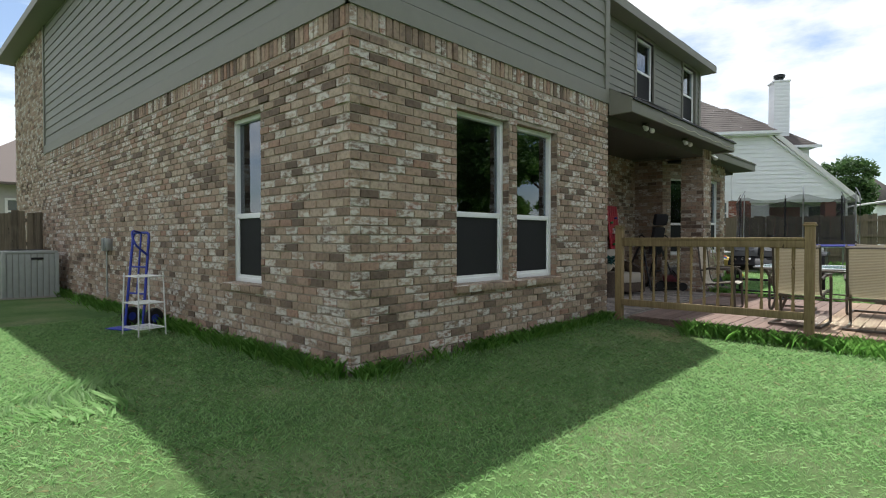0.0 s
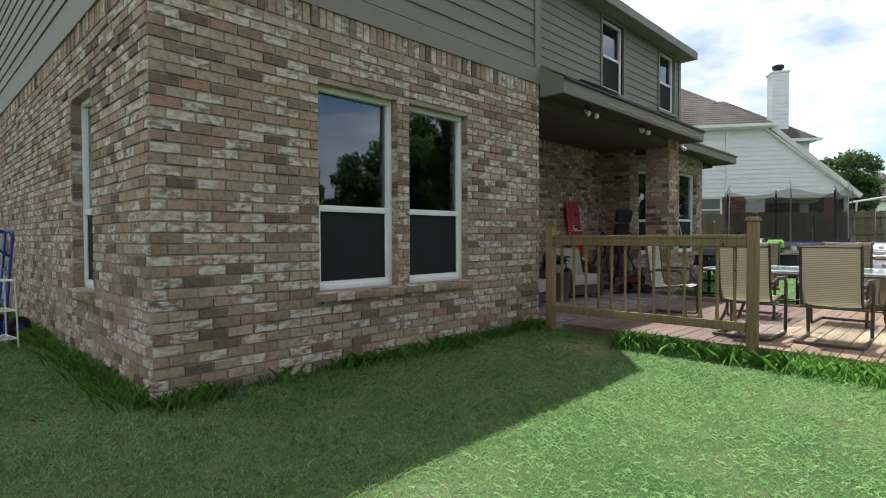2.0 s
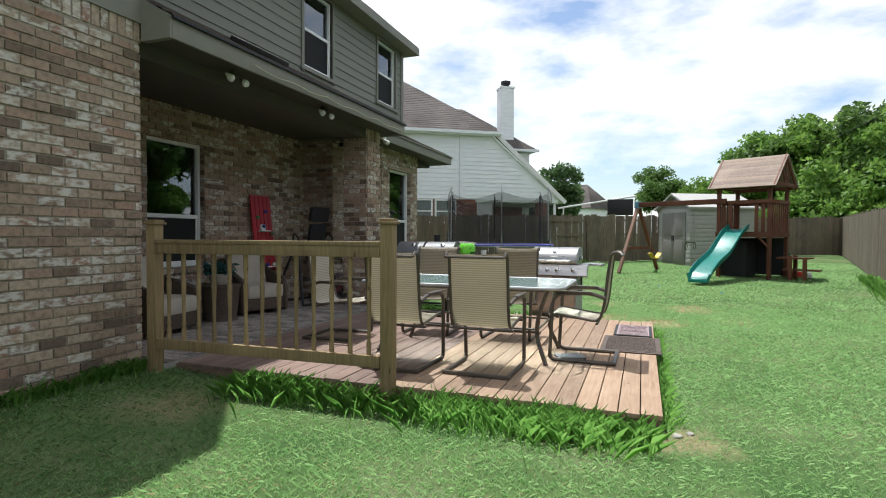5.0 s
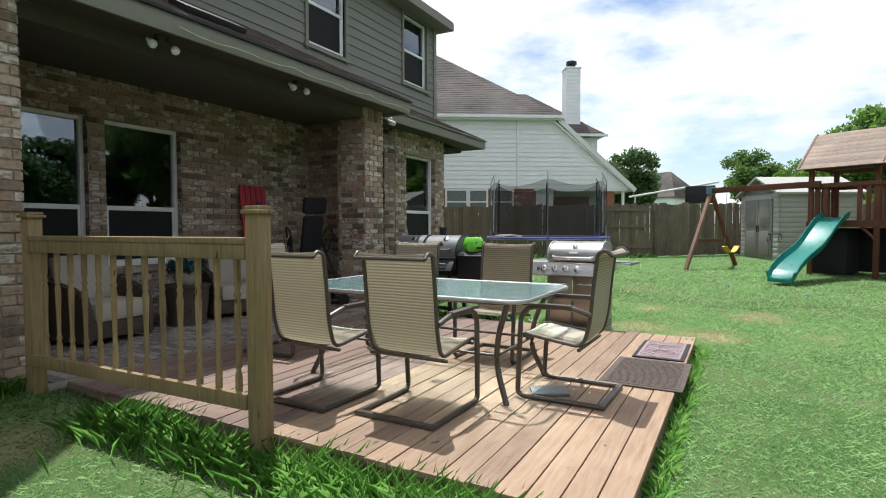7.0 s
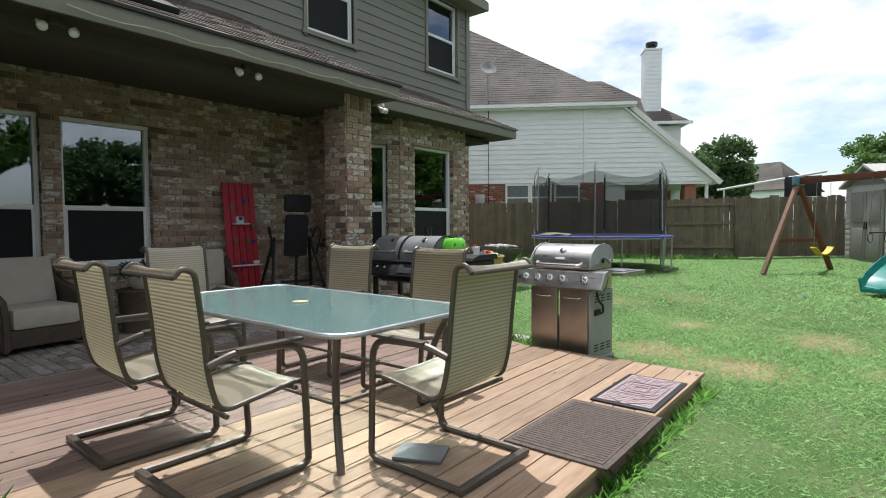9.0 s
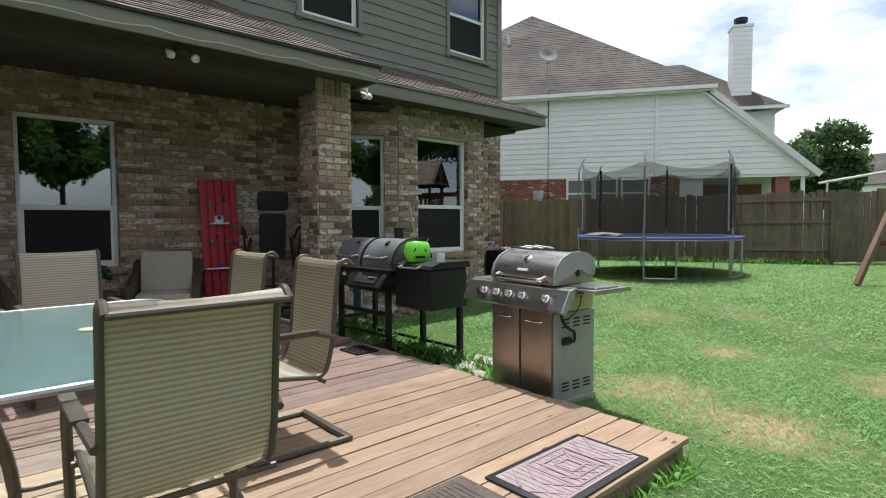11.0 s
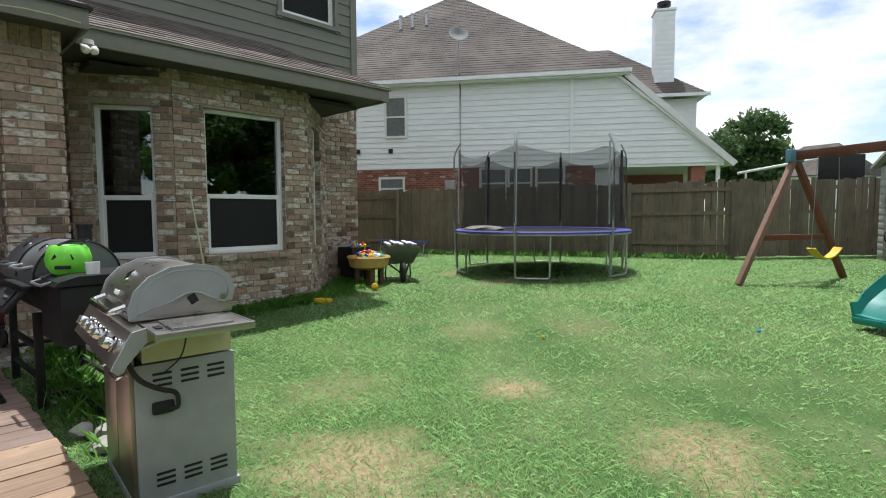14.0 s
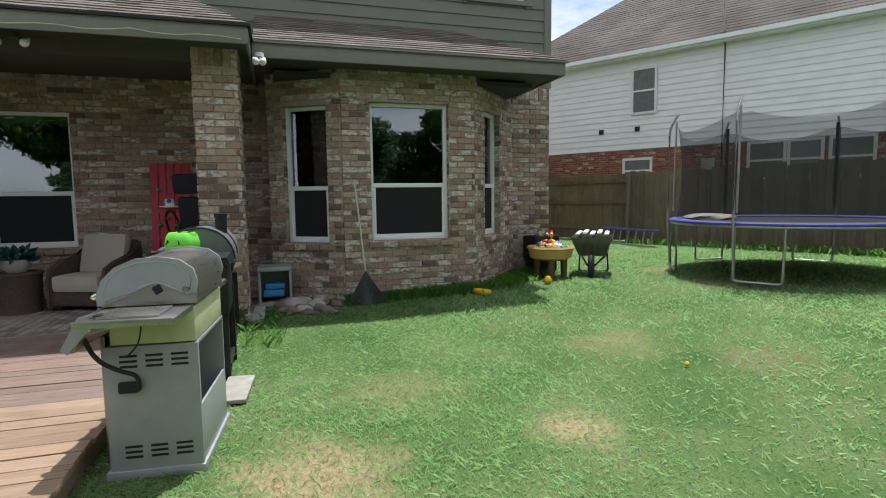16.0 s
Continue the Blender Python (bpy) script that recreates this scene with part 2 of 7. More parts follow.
M_LEAF = leaf_mat("oak_leaves", (0.05, 0.105, 0.025), (0.15, 0.25, 0.06), 0.35)
M_LEAF_BRIGHT = leaf_mat("bright_leaves", (0.09, 0.19, 0.035), (0.24, 0.38, 0.08), 0.35)
M_LEAF_DARK = leaf_mat("dark_leaves", (0.05, 0.105, 0.035), (0.13, 0.21, 0.075))
M_GRASS = leaf_mat("mown_grass", (0.14, 0.295, 0.09), (0.37, 0.54, 0.25), 0.5, (0.375, 0.47, 0.26))
M_STRAW = leaf_mat("straw_grass", (0.34, 0.32, 0.15), (0.55, 0.49, 0.29), 0.3)
M_TALL = leaf_mat("tall_grass", (0.11, 0.26, 0.05), (0.26, 0.48, 0.12), 0.5)
M_BARK = plain("bark", (0.13, 0.10, 0.075), 0.95, vary=0.35, bump=0.8, stretch=(3, 3, 0.6))

M_BRONZE = plain("bronze_tube", (0.10, 0.083, 0.068), 0.42, 0.3, vary=0.12)
m = Nodes("sling_mesh", 0.7, 0, 0.3)
m.local()
wv = m.n.new("ShaderNodeTexWave")
wv.bands_direction = "Z"
wv.inputs["Scale"].default_value, wv.inputs["Distortion"].default_value = 17, 0.6
m.l.new(m.co, wv.inputs["Vector"])
m.color(m.mix(m.math("MULTIPLY", m.noise(8, 4), 0.4), m.ramp(wv.outputs["Fac"], [(0.25, (0.36, 0.325, 0.25)), (0.6, (0.58, 0.535, 0.44))]), (0.56, 0.52, 0.44)))
tr = m.n.new("ShaderNodeBsdfTranslucent")
tr.inputs[0].default_value = (0.30, 0.26, 0.16, 1)
mx = m.n.new("ShaderNodeMixShader")
mx.inputs[0].default_value = 0.19
m.l.new(m.p.outputs[0], mx.inputs[1]), m.l.new(tr.outputs[0], mx.inputs[2]), m.l.new(mx.outputs[0], m.n["Material Output"].inputs[0])
m.bump(wv.outputs["Fac"], 0.4, 0.003)
M_SLING = m.mat
m = Nodes("hammered_glass", 0.12, 0, 0.6)
m.color((0.30, 0.45, 0.44))
m.p.inputs["Transmission Weight"].default_value = 0.75
m.gloss(m.noise(20, 4), 0.06, 0.28)
m.bump(m.noise(70, 3), 0.25, 0.004)
M_TABLE_GLASS = m.mat
M_STEEL = plain("brushed_steel", (0.50, 0.48, 0.46), 0.3, 0.95, vary=0.12, scale=5, stretch=(1, 1, 8))
M_STEEL_DOOR = plain("warm_steel", (0.40, 0.34, 0.29), 0.34, 0.9, vary=0.18, scale=4)
M_GREY_PANEL = plain("grey_enamel", (0.33, 0.35, 0.355), 0.5, 0.2, vary=0.08)
M_CREAM = plain("aged_panel", (0.52, 0.52, 0.33), 0.55, vary=0.12)
M_BLACK = plain("black_iron", (0.018, 0.018, 0.02), 0.5, 0.3, vary=0.3)
M_BLACK_CLOTH = plain("black_fabric", (0.015, 0.015, 0.018), 0.85, vary=0.3)
M_GREY_LID = plain("sun_bleached_lid", (0.17, 0.175, 0.18), 0.5, 0.25, vary=0.25, scale=4)
M_CHROME = plain("chrome", (0.7, 0.7, 0.7), 0.14, 1.0, vary=0.05)
M_RUBBER = plain("rubber", (0.02, 0.02, 0.021), 0.8, vary=0.2)
M_RED_PAINT = plain("red_paint", (0.42, 0.018, 0.035), 0.5, vary=0.12)
M_WHITE = plain("white_paint", (0.75, 0.75, 0.73), 0.5, vary=0.06)
M_BLUE = plain("blue_paint", (0.025, 0.045, 0.36), 0.42, vary=0.12)
M_BLUE_PAD = plain("blue_pad", (0.07, 0.075, 0.36), 0.55, vary=0.2)
M_GREEN_TOY = plain("lime_plastic", (0.19, 0.72, 0.06), 0.4, vary=0.06)
M_GREEN = plain("green_plastic", (0.03, 0.22, 0.06), 0.45, vary=0.1)
M_SLIDE = plain("teal_plastic", (0.012, 0.20, 0.165), 0.3, vary=0.1)
M_YELLOW = plain("yellow_plastic", (0.72, 0.46, 0.02), 0.42, vary=0.08)
M_TAN_TOY = plain("tan_plastic", (0.50, 0.33, 0.10), 0.5, vary=0.12)
M_RED_TOY = plain("red_plastic", (0.55, 0.03, 0.03), 0.4, vary=0.08)
M_SKY_TOY = plain("light_blue_plastic", (0.04, 0.25, 0.6), 0.4, vary=0.08)
M_CUSHION = plain("beige_cushion", (0.42, 0.38, 0.32), 0.9, vary=0.07, bump=0.3)
M_WICKER = plain("brown_wicker", (0.09, 0.062, 0.045), 0.7, vary=0.45, scale=30, bump=0.9, stretch=(1, 1, 3))
M_GALV = plain("galvanised_tube", (0.42, 0.43, 0.44), 0.4, 0.85, vary=0.12)
M_VINYL_SHED = plain("grey_resin", (0.42, 0.41, 0.385), 0.6, vary=0.06)
M_SHED_DOOR = plain("darker_resin", (0.23, 0.22, 0.20), 0.6, vary=0.08)
M_MAT_BROWN = plain("brown_doormat", (0.13, 0.10, 0.085), 0.95, vary=0.3, scale=40, bump=0.8)
M_MAT_PINK = plain("mauve_doormat", (0.36, 0.28, 0.285), 0.9, vary=0.15, scale=30, bump=0.5)
M_AC = plain("ac_enamel", (0.34, 0.36, 0.34), 0.55, 0.1, vary=0.08)
m = Nodes("net", 0.9)
t0, mx = m.n.new("ShaderNodeBsdfTransparent"), m.n.new("ShaderNodeMixShader")
m.color((0.02, 0.02, 0.022))
mx.inputs[0].default_value = 0.45
m.l.new(t0.outputs[0], mx.inputs[1]), m.l.new(m.p.outputs[0], mx.inputs[2]), m.l.new(mx.outputs[0], m.n["Material Output"].inputs[0])
M_NET = m.mat
m = Nodes("lamp_glow", 0.5)
m.p.inputs["Emission Color"].default_value, m.p.inputs["Emission Strength"].default_value = (1, 0.72, 0.25, 1), 6.0
M_GLOW = m.mat


# ---- mesh helpers ----
def smooth(me, limit=40):
    me.polygons.foreach_set("use_smooth", [True] * len(me.polygons))
    me.set_sharp_from_angle(angle=radians(limit))


def part(name, bm, material, parent=None, label="", m=None):
    me = bpy.data.meshes.new(name)
    bmesh.ops.recalc_face_normals(bm, faces=bm.faces)
    bm.to_mesh(me)
    bm.free()
    me.materials.append(material)
    smooth(me)
    ob = new(name, me)
    ob.parent = parent
    if m is not None:
        ob.matrix_basis = m
    if label:
        ob["label"] = label
    return ob


def thing(name, m, label, category, group="", kind=""):
    return_ob = tagged(new(name), label, category, group, kind)
    return_ob.empty_display_size = 0.1
    return_ob.matrix_basis = m
    return return_ob


def raw(name, verts, faces, material, parent=None, kind=""):
    me = bpy.data.meshes.new(name)
    me.from_pydata(verts, [], faces)
    me.materials.append(material)
    ob = new(name, me)
    ob.parent = parent
    if kind:
        ob["kind"] = kind
    return ob


def box(bm, c, s, b=0.0, rot=None):
    r = bmesh.ops.create_cube(bm, size=1)
    mt = Matrix.Translation(c) @ (rot.to_4x4() if rot else Matrix()) @ Matrix.Diagonal((*s, 1))
    bmesh.ops.transform(bm, matrix=mt, verts=r["verts"])
    if b:
        es = list({e for v in r["verts"] for e in v.link_edges})
        bmesh.ops.bevel(bm, geom=es, offset=b, segments=2, affect="EDGES", profile=0.6)
    return bm


def boxes(*items):
    bm = bmesh.new()
    for it in items:
        box(bm, *it)
    return bm


def span(bm, a, b, b_=0.0):
    """A box from corner a to corner b."""
    a, b = Vector(a), Vector(b)
    return box(bm, (a + b) / 2, [abs(v) for v in (b - a)], b_)


def spans(*items, bev=0.0):
    bm = bmesh.new()
    for a, b in items:
        span(bm, a, b, bev)
    return bm


def beam(bm, a, b, w, h, bev=0.0):
    """A squared bar from a to b."""
    a, b = Vector(a), Vector(b)
    d = b - a
    q = d.to_track_quat("X", "Z").to_matrix()
    return box(bm, (a + b) / 2, (d.length, w, h), bev, q)


def tube(bm, pts, r, n=10, closed=False):
    """A round tube along a polyline."""
    pts = [Vector(p) for p in pts]
    rings = []
    k = len(pts)
    for i, p in enumerate(pts):
        a = pts[(i - 1) % k] if closed or i else p
        b = pts[(i + 1) % k] if closed or i < k - 1 else p
        q = (b - a).to_track_quat("Z", "Y").to_matrix() if (b - a).length > 1e-6 else Matrix.Identity(3)
        rr = r[i] if isinstance(r, (list, tuple)) else r
        rings.append([bm.verts.new(p + q @ Vector((rr * math.cos(t * math.tau / n), rr * math.sin(t * math.tau / n), 0))) for t in range(n)])
    for i in range(k if closed else k - 1):
        a, b = rings[i], rings[(i + 1) % k]
        if closed and i == k - 1:
            s = min(range(n), key=lambda j: (a[0].co - b[j].co).length)
            b = b[s:] + b[:s]
        for j in range(n):
            bm.faces.new((a[j], a[(j + 1) % n], b[(j + 1) % n], b[j]))
    if not closed:
        bm.faces.new(rings[0]), bm.faces.new(rings[-1])
    return bm


def tubes(*items):
    bm = bmesh.new()
    for it in items:
        tube(bm, *it)
    return bm


def bend(pts, r=0.06, n=4):
    """A polyline with its corners rounded."""
    pts = [Vector(p) for p in pts]
    res = [pts[0]]
    for a, b, c in zip(pts, pts[1:], pts[2:]):
        u, v = (a - b), (c - b)
        d = min(r, u.length * 0.45, v.length * 0.45)
        p, q = b + u.normalized() * d, b + v.normalized() * d
        for i in range(n + 1):
            t = i / n
            res.append((1 - t) ** 2 * p + 2 * t * (1 - t) * b + t * t * q)
    return res + [pts[-1]]


def lathe(bm, profile, c=(0, 0, 0), n=20, m=None):
    """A turned body: (radius, height) pairs about the z axis."""
    rings = []
    for r, z in profile:
        rings.append([bm.verts.new((m or Matrix()) @ Vector((c[0] + max(r, 1e-4) * math.cos(i * math.tau / n), c[1] + max(r, 1e-4) * math.sin(i * math.tau / n), c[2] + z))) for i in range(n)])
    for a, b in zip(rings, rings[1:]):
        for i in range(n):
            bm.faces.new((a[i], a[(i + 1) % n], b[(i + 1) % n], b[i]))
    bm.faces.new(rings[0]), bm.faces.new(rings[-1])
    return bm


def extrude(bm, poly, x0, x1):
    """A closed outline in (y, z), drawn out along x."""
    a = [bm.verts.new((x0, y, z)) for y, z in poly]
    b = [bm.verts.new((x1, y, z)) for y, z in poly]
    k = len(poly)
    for i in range(k):
        bm.faces.new((a[i], a[(i + 1) % k], b[(i + 1) % k], b[i]))
    bm.faces.new(a), bm.faces.new(b)
    return bm


def ground_z(x, y):
    ys, zs = (-60, 0, 13.5, 16, 19, 33, 60, 200), (0, 0.03, 0.07, 0.15, 0.26, 0.5, 0.6, 0.6)
    bank = max(0.0, min(1.0, (-2.2 - x) / 1.4)) * max(0.0, min(1.0, (18 - y) / 2))
    return float(np.interp(y, ys, zs)) + 0.09 * bank * bank * (3 - 2 * bank)


# ---- ground ----
W, X2, Y1, Y2, Y3, XL = -3.64, -5.45, 2.72, 7.33, 16.87, -19.0
TOP, EAVE = 3.28, 6.2
gx = [-900, -300, -100, -50] + [-30 + 0.6 * i for i in range(75)] + [20, 40, 100, 300, 900]
gy = [-900, -300, -100, -40] + [-14 + 0.6 * i for i in range(90)] + [45, 60, 100, 300, 900]
gv = [(x, y, ground_z(x, y) + (0.02 * noise.noise((x * 0.5, y * 0.5, 0)) if abs(x) < 30 and -14 < y < 40 else 0)) for y in gy for x in gx]
nx = len(gx)
gf = [(j * nx + i, j * nx + i + 1, (j + 1) * nx + i + 1, (j + 1) * nx + i) for j in range(len(gy) - 1) for i in range(nx - 1)]
ground = tagged(raw("ground", gv, gf, M_LAWN), "green lawn with straw-coloured bare patches", "lawn", kind="structure")
smooth(ground.data, 60)


# ---- house walls ----
def cells(u0, u1, z0, z1, holes):
    """The rectangles of a wall that are left between its openings."""
    us = sorted({u0, u1, *[min(u1, max(u0, v)) for h in holes for v in h[:2]]})
    zs = sorted({z0, z1, *[min(z1, max(z0, v)) for h in holes for v in h[2:]]})
    for a, b in zip(us, us[1:]):
        for c, d in zip(zs, zs[1:]):
            if not any(h[0] <= (a + b) / 2 <= h[1] and h[2] <= (c + d) / 2 <= h[3] for h in holes):
                yield a, b, c, d


def frame_of(p0, p1):
    """The matrix of a wall's face: local x along it, z up, -y out of it."""
    u = (Vector((*p1, 0)) - Vector((*p0, 0)))
    length = u.length
    u.normalize()
    out = Vector((u.y, -u.x, 0))
    m = Matrix(((u.x, -out.x, 0, p0[0]), (u.y, -out.y, 0, p0[1]), (0, 0, 1, 0), (0, 0, 0, 1)))
    return m, length


LATER = []
COURSE, PITCH = 0.0785, 0.207


def brick_rects(length, z0, z1, holes, soldier):
    rows = []
    top = z1 - 0.2 if soldier else z1
    k, z = 0, z0
    while z < top - 0.02:
        h = min(COURSE, top - z) - 0.0105
        u = -PITCH * (0.5 if k % 2 else 0.0)
        while u < length:
            a, b = max(u, 0.0), min(u + PITCH - 0.0105, length)
            u += PITCH
            segs = [(a, b)]
            for h0, h1, c0, c1 in holes:
                if z + h > c0 - 0.005 and z < c1:
                    nxt = []
                    for s, e in segs:
                        if e <= h0 or s >= h1:
                            nxt.append((s, e))
                        else:
                            if s < h0 - 0.02:
                                nxt.append((s, h0))
                            if e > h1 + 0.02:
                                nxt.append((h1, e))
                    segs = nxt
            rows += [(s, e, z, z + h) for s, e in segs if e - s > 0.02]
        z += COURSE
        k += 1
    if soldier:
        u = 0.0
        while u < length - 0.03:
            rows.append((u, min(u + 0.068, length), top + 0.004, z1 - 0.004))
            u += 0.0785
    return rows


def brick_wall(name, label, p0, p1, z0, z1, holes=(), soldier=True, thick=0.2, single=0, mat=None):
    m, length = frame_of(p0, p1)
    bm = bmesh.new()
    for a, b, c, d in cells(0.004, length - 0.004, z0, z1, holes):
        span(bm, (a, 0, c), (b, thick, d))
    wall = part(name, bm, M_MORTAR, None, "", m)
    tagged(wall, label, "wall", kind="structure")
    LATER.append((wall, brick_rects(length, z0, z1, holes, soldier), single, mat or M_BRICK))
    return wall


def lay_bricks(wall, rects, single, mat):
    """Each brick stands proud of the mortar, some a little more than others."""
    rng = random.Random(len(rects))
    vs, fs, n = [], [], 0
    for i, (a, b, c, d) in enumerate(rects):
        pr = 0.009 + rng.random() * 0.006 + (0.012 if rng.random() < 0.04 else 0)
        e = 0.004
        if i < single:
            w, h = round(b - a, 3), round(d - c, 3)
            key = (w, h)
            if key not in BRICKS:
                me = bpy.data.meshes.new("brick")
                me.from_pydata([(-w / 2, 0, -h / 2), (w / 2, 0, -h / 2), (w / 2, 0, h / 2), (-w / 2, 0, h / 2), (-w / 2 + e, -0.012, -h / 2 + e), (w / 2 - e, -0.012, -h / 2 + e), (w / 2 - e, -0.012, h / 2 - e), (-w / 2 + e, -0.012, h / 2 - e)], [], [(4, 5, 6, 7), (0, 1, 5, 4), (1, 2, 6, 5), (2, 3, 7, 6), (3, 0, 4, 7)])
                me.materials.append(M_BRICK_ONE)
                BRICKS[key] = me
            ob = new("brick", BRICKS[key])
            ob.parent = wall
            ob.location = ((a + b) / 2, 0.011 - pr, (c + d) / 2)
            continue
        vs += [(a, 0.002, c), (b, 0.002, c), (b, 0.002, d), (a, 0.002, d), (a + e, -pr, c + e), (b - e, -pr, c + e), (b - e, -pr, d - e), (a + e, -pr, d - e)]
        fs += [(n + 4, n + 5, n + 6, n + 7), (n, n + 1, n + 5, n + 4), (n + 1, n + 2, n + 6, n + 5), (n + 2, n + 3, n + 7, n + 6), (n + 3, n, n + 4, n + 7)]
        n += 8
    if vs:
        raw("brickwork", vs, fs, mat, wall, "stuff")


BRICKS = {}
A_WIN, B_WIN = (4.04, 4.93, 0.83, 2.63), (5.08, 5.95, 0.83, 2.63)
hole = lambda w, o: (w[0] - o, w[1] - o, w[2], w[3])
brick_wall("wall_east", "brown mottled brick wall with a soldier course", (W, Y1), (W, Y2), 0.16, TOP, [hole(A_WIN, Y1), hole(B_WIN, Y1)], single=300)
S_WIN = (-5.90, -5.13, 0.82, 2.63)
brick_wall("wall_south", "long brown brick side wall in shade", (-15.3, Y1), (W, Y1), 0.16, TOP, [hole(S_WIN, -15.3)])
brick_wall("wall_south_end", "full-height brown brick end of the side wall", (XL, Y1), (-15.3, Y1), 0.1, EAVE, soldier=False)
brick_wall("wall_return", "brown brick return wall beside the patio", (W, Y2), (X2, Y2), 0.16, TOP)
P_WIN = [(7.62, 8.76, 0.9, 2.67), (8.95, 9.94, 0.9, 2.67)]
brick_wall("wall_patio", "shaded brown brick wall behind the patio", (X2, Y2), (X2, 12.4), 0.16, TOP, [hole(w, Y2) for w in P_WIN])
brick_wall("wall_bay_return", "short brown brick wall beside the bay", (X2, 12.4), (-4.8, 12.4), 0.1, TOP)
brick_wall("wall_bay_side", "angled brick side of the bay with a window", (-4.8, 12.4), (-4.25, 13.3), 0.1, TOP, [(0.22, 0.85, 0.92, 2.7)])
F_WIN = (13.66, 14.73, 0.94, 2.74)
brick_wall("wall_bay_front", "brick front of the bay with a large window", (-4.25, 13.3), (-4.25, 15.1), 0.1, TOP, [hole(F_WIN, 13.3)])
brick_wall("wall_bay_far", "angled far brick side of the bay", (-4.25, 15.1), (X2, 16.2), 0.1, TOP, [(0.36, 1.0, 0.94, 2.74)])
brick_wall("wall_corner", "brown brick at the rear corner of the house", (X2, 16.2), (X2, Y3), 0.1, TOP)
wall = part("wall_north", spans(((XL, Y3 - 0.2, 0.1), (X2 - 0.21, Y3, EAVE)), ((XL, Y1 + 0.21, 0.1), (XL + 0.2, Y3 - 0.21, EAVE))), M_BRICK)
tagged(wall, "plain brick walls closing the far side of the house", "wall", kind="structure")
tagged(part("foundation", spans(((-15.2, Y1 + 0.02, -0.2), (W - 0.02, Y1 + 0.3, 0.158)), ((W - 0.3, Y1 + 0.02, -0.2), (W - 0.005, Y2, 0.158))), M_CONCRETE), "grey concrete slab edge under the brick", "foundation", kind="structure")

# brick pillar of the patio
pillar = thing("brick_pillar", pose(0, 0, 0), "square brown brick pillar holding up the patio roof", "pillar")
px0, px1, py0, py1 = -4.12, -3.68, 11.67, 12.12
for k, (a, b) in enumerate([((px1, py0), (px1, py1)), ((px1, py1), (px0, py1)), ((px0, py1), (px0, py0)), ((px0, py0), (px1, py0))]):
    m_, l_ = frame_of(a, b)
    face = part("pillar_face", spans(((0.012, 0, 0.1), (l_ - 0.012, 0.05, 3.14))), M_MORTAR, pillar, "", m_)
    LATER.append((face, brick_rects(l_, 0.1, 3.14, (), True), 0, M_BRICK))


# ---- siding ----
def siding(name, label, p0, p1, z0, z1, holes=(), lap=0.178, mat=None, thick=0.15, cap=None):
    """Lapped boards, each leaning out at its foot. cap: the height at which a board ends, by its place along the wall."""
    m, length = frame_of(p0, p1)
    mat = mat or M_SIDING
    bm = bmesh.new()
    for a, b, c, d in cells(0.016, length - 0.016, z0, z1, holes):
        span(bm, (a, 0.012, c), (b, thick, d))
    wall = part(name, bm, mat, None, "", m)
    tagged(wall, label, "wall", kind="structure")
    z = z0
    while z < z1 - 0.02:
        top = min(z + lap, z1)
        bm = bmesh.new()
        for a, b, c, d in cells(0, length, z, top, [h for h in holes if h[2] < top and h[3] > z]):
            f = lambda q: 0.008 - 0.016 * (top - q) / lap
            vs = [bm.verts.new(v) for v in ((a, f(c), c), (b, f(c), c), (b, f(d), d), (a, f(d), d), (a, 0.013, c), (b, 0.013, c))]
            bm.faces.new(vs[:4]), bm.faces.new((vs[0], vs[4], vs[5], vs[1]))
        part("siding_board", bm, mat, wall)
        z = top
    return wall


siding("wall_upper_east", "olive-grey lap siding above the brick", (W, Y1), (W, Y2), TOP, EAVE)
siding("wall_upper_south", "olive-grey lap siding on the side of the house", (-15.3, Y1), (W, Y1), TOP, EAVE)
siding("wall_upper_return", "olive-grey lap siding facing the patio roof", (W, Y2), (X2, Y2), TOP, EAVE)
U_WIN = [(12.41, 13.42, 4.57, 6.12), (15.44, 16.44, 4.62, 6.14)]
siding("wall_upper_rear", "olive-grey lap siding with two upper windows", (X2, Y2), (X2, Y3), TOP, EAVE, [hole(w, Y2) for w in U_WIN])
trim = tagged(part("corner_trim", spans(((W - 0.09, Y1 - 0.024, TOP), (W + 0.024, Y1 + 0.09, EAVE)), ((W - 0.02, Y2 - 0.1, TOP), (W + 0.024, Y2 + 0.024, EAVE)), ((X2 - 0.02, Y3 - 0.1, TOP), (X2 + 0.024, Y3 + 0.024, EAVE)), ((-15.32, Y1 - 0.03, TOP), (-15.22, Y1 + 0.01, EAVE))), M_TRIM), "olive-grey corner boards of the siding", "trim", kind="structure")
tagged(part("frieze_trim", spans(((W - 0.02, Y1 - 0.03, TOP - 0.03), (W + 0.03, Y2 + 0.02, TOP + 0.16)), ((-15.3, Y1 - 0.03, TOP - 0.03), (W + 0.03, Y1 - 0.004, TOP + 0.16))), M_TRIM), "olive-grey band board between brick and siding", "trim", kind="structure")
# unseen floors, ceilings and partitions, added to close off and darken the rooms
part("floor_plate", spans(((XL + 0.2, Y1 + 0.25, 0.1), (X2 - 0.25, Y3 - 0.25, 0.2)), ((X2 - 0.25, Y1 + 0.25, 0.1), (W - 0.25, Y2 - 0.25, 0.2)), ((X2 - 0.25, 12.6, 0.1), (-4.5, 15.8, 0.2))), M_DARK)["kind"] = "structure"
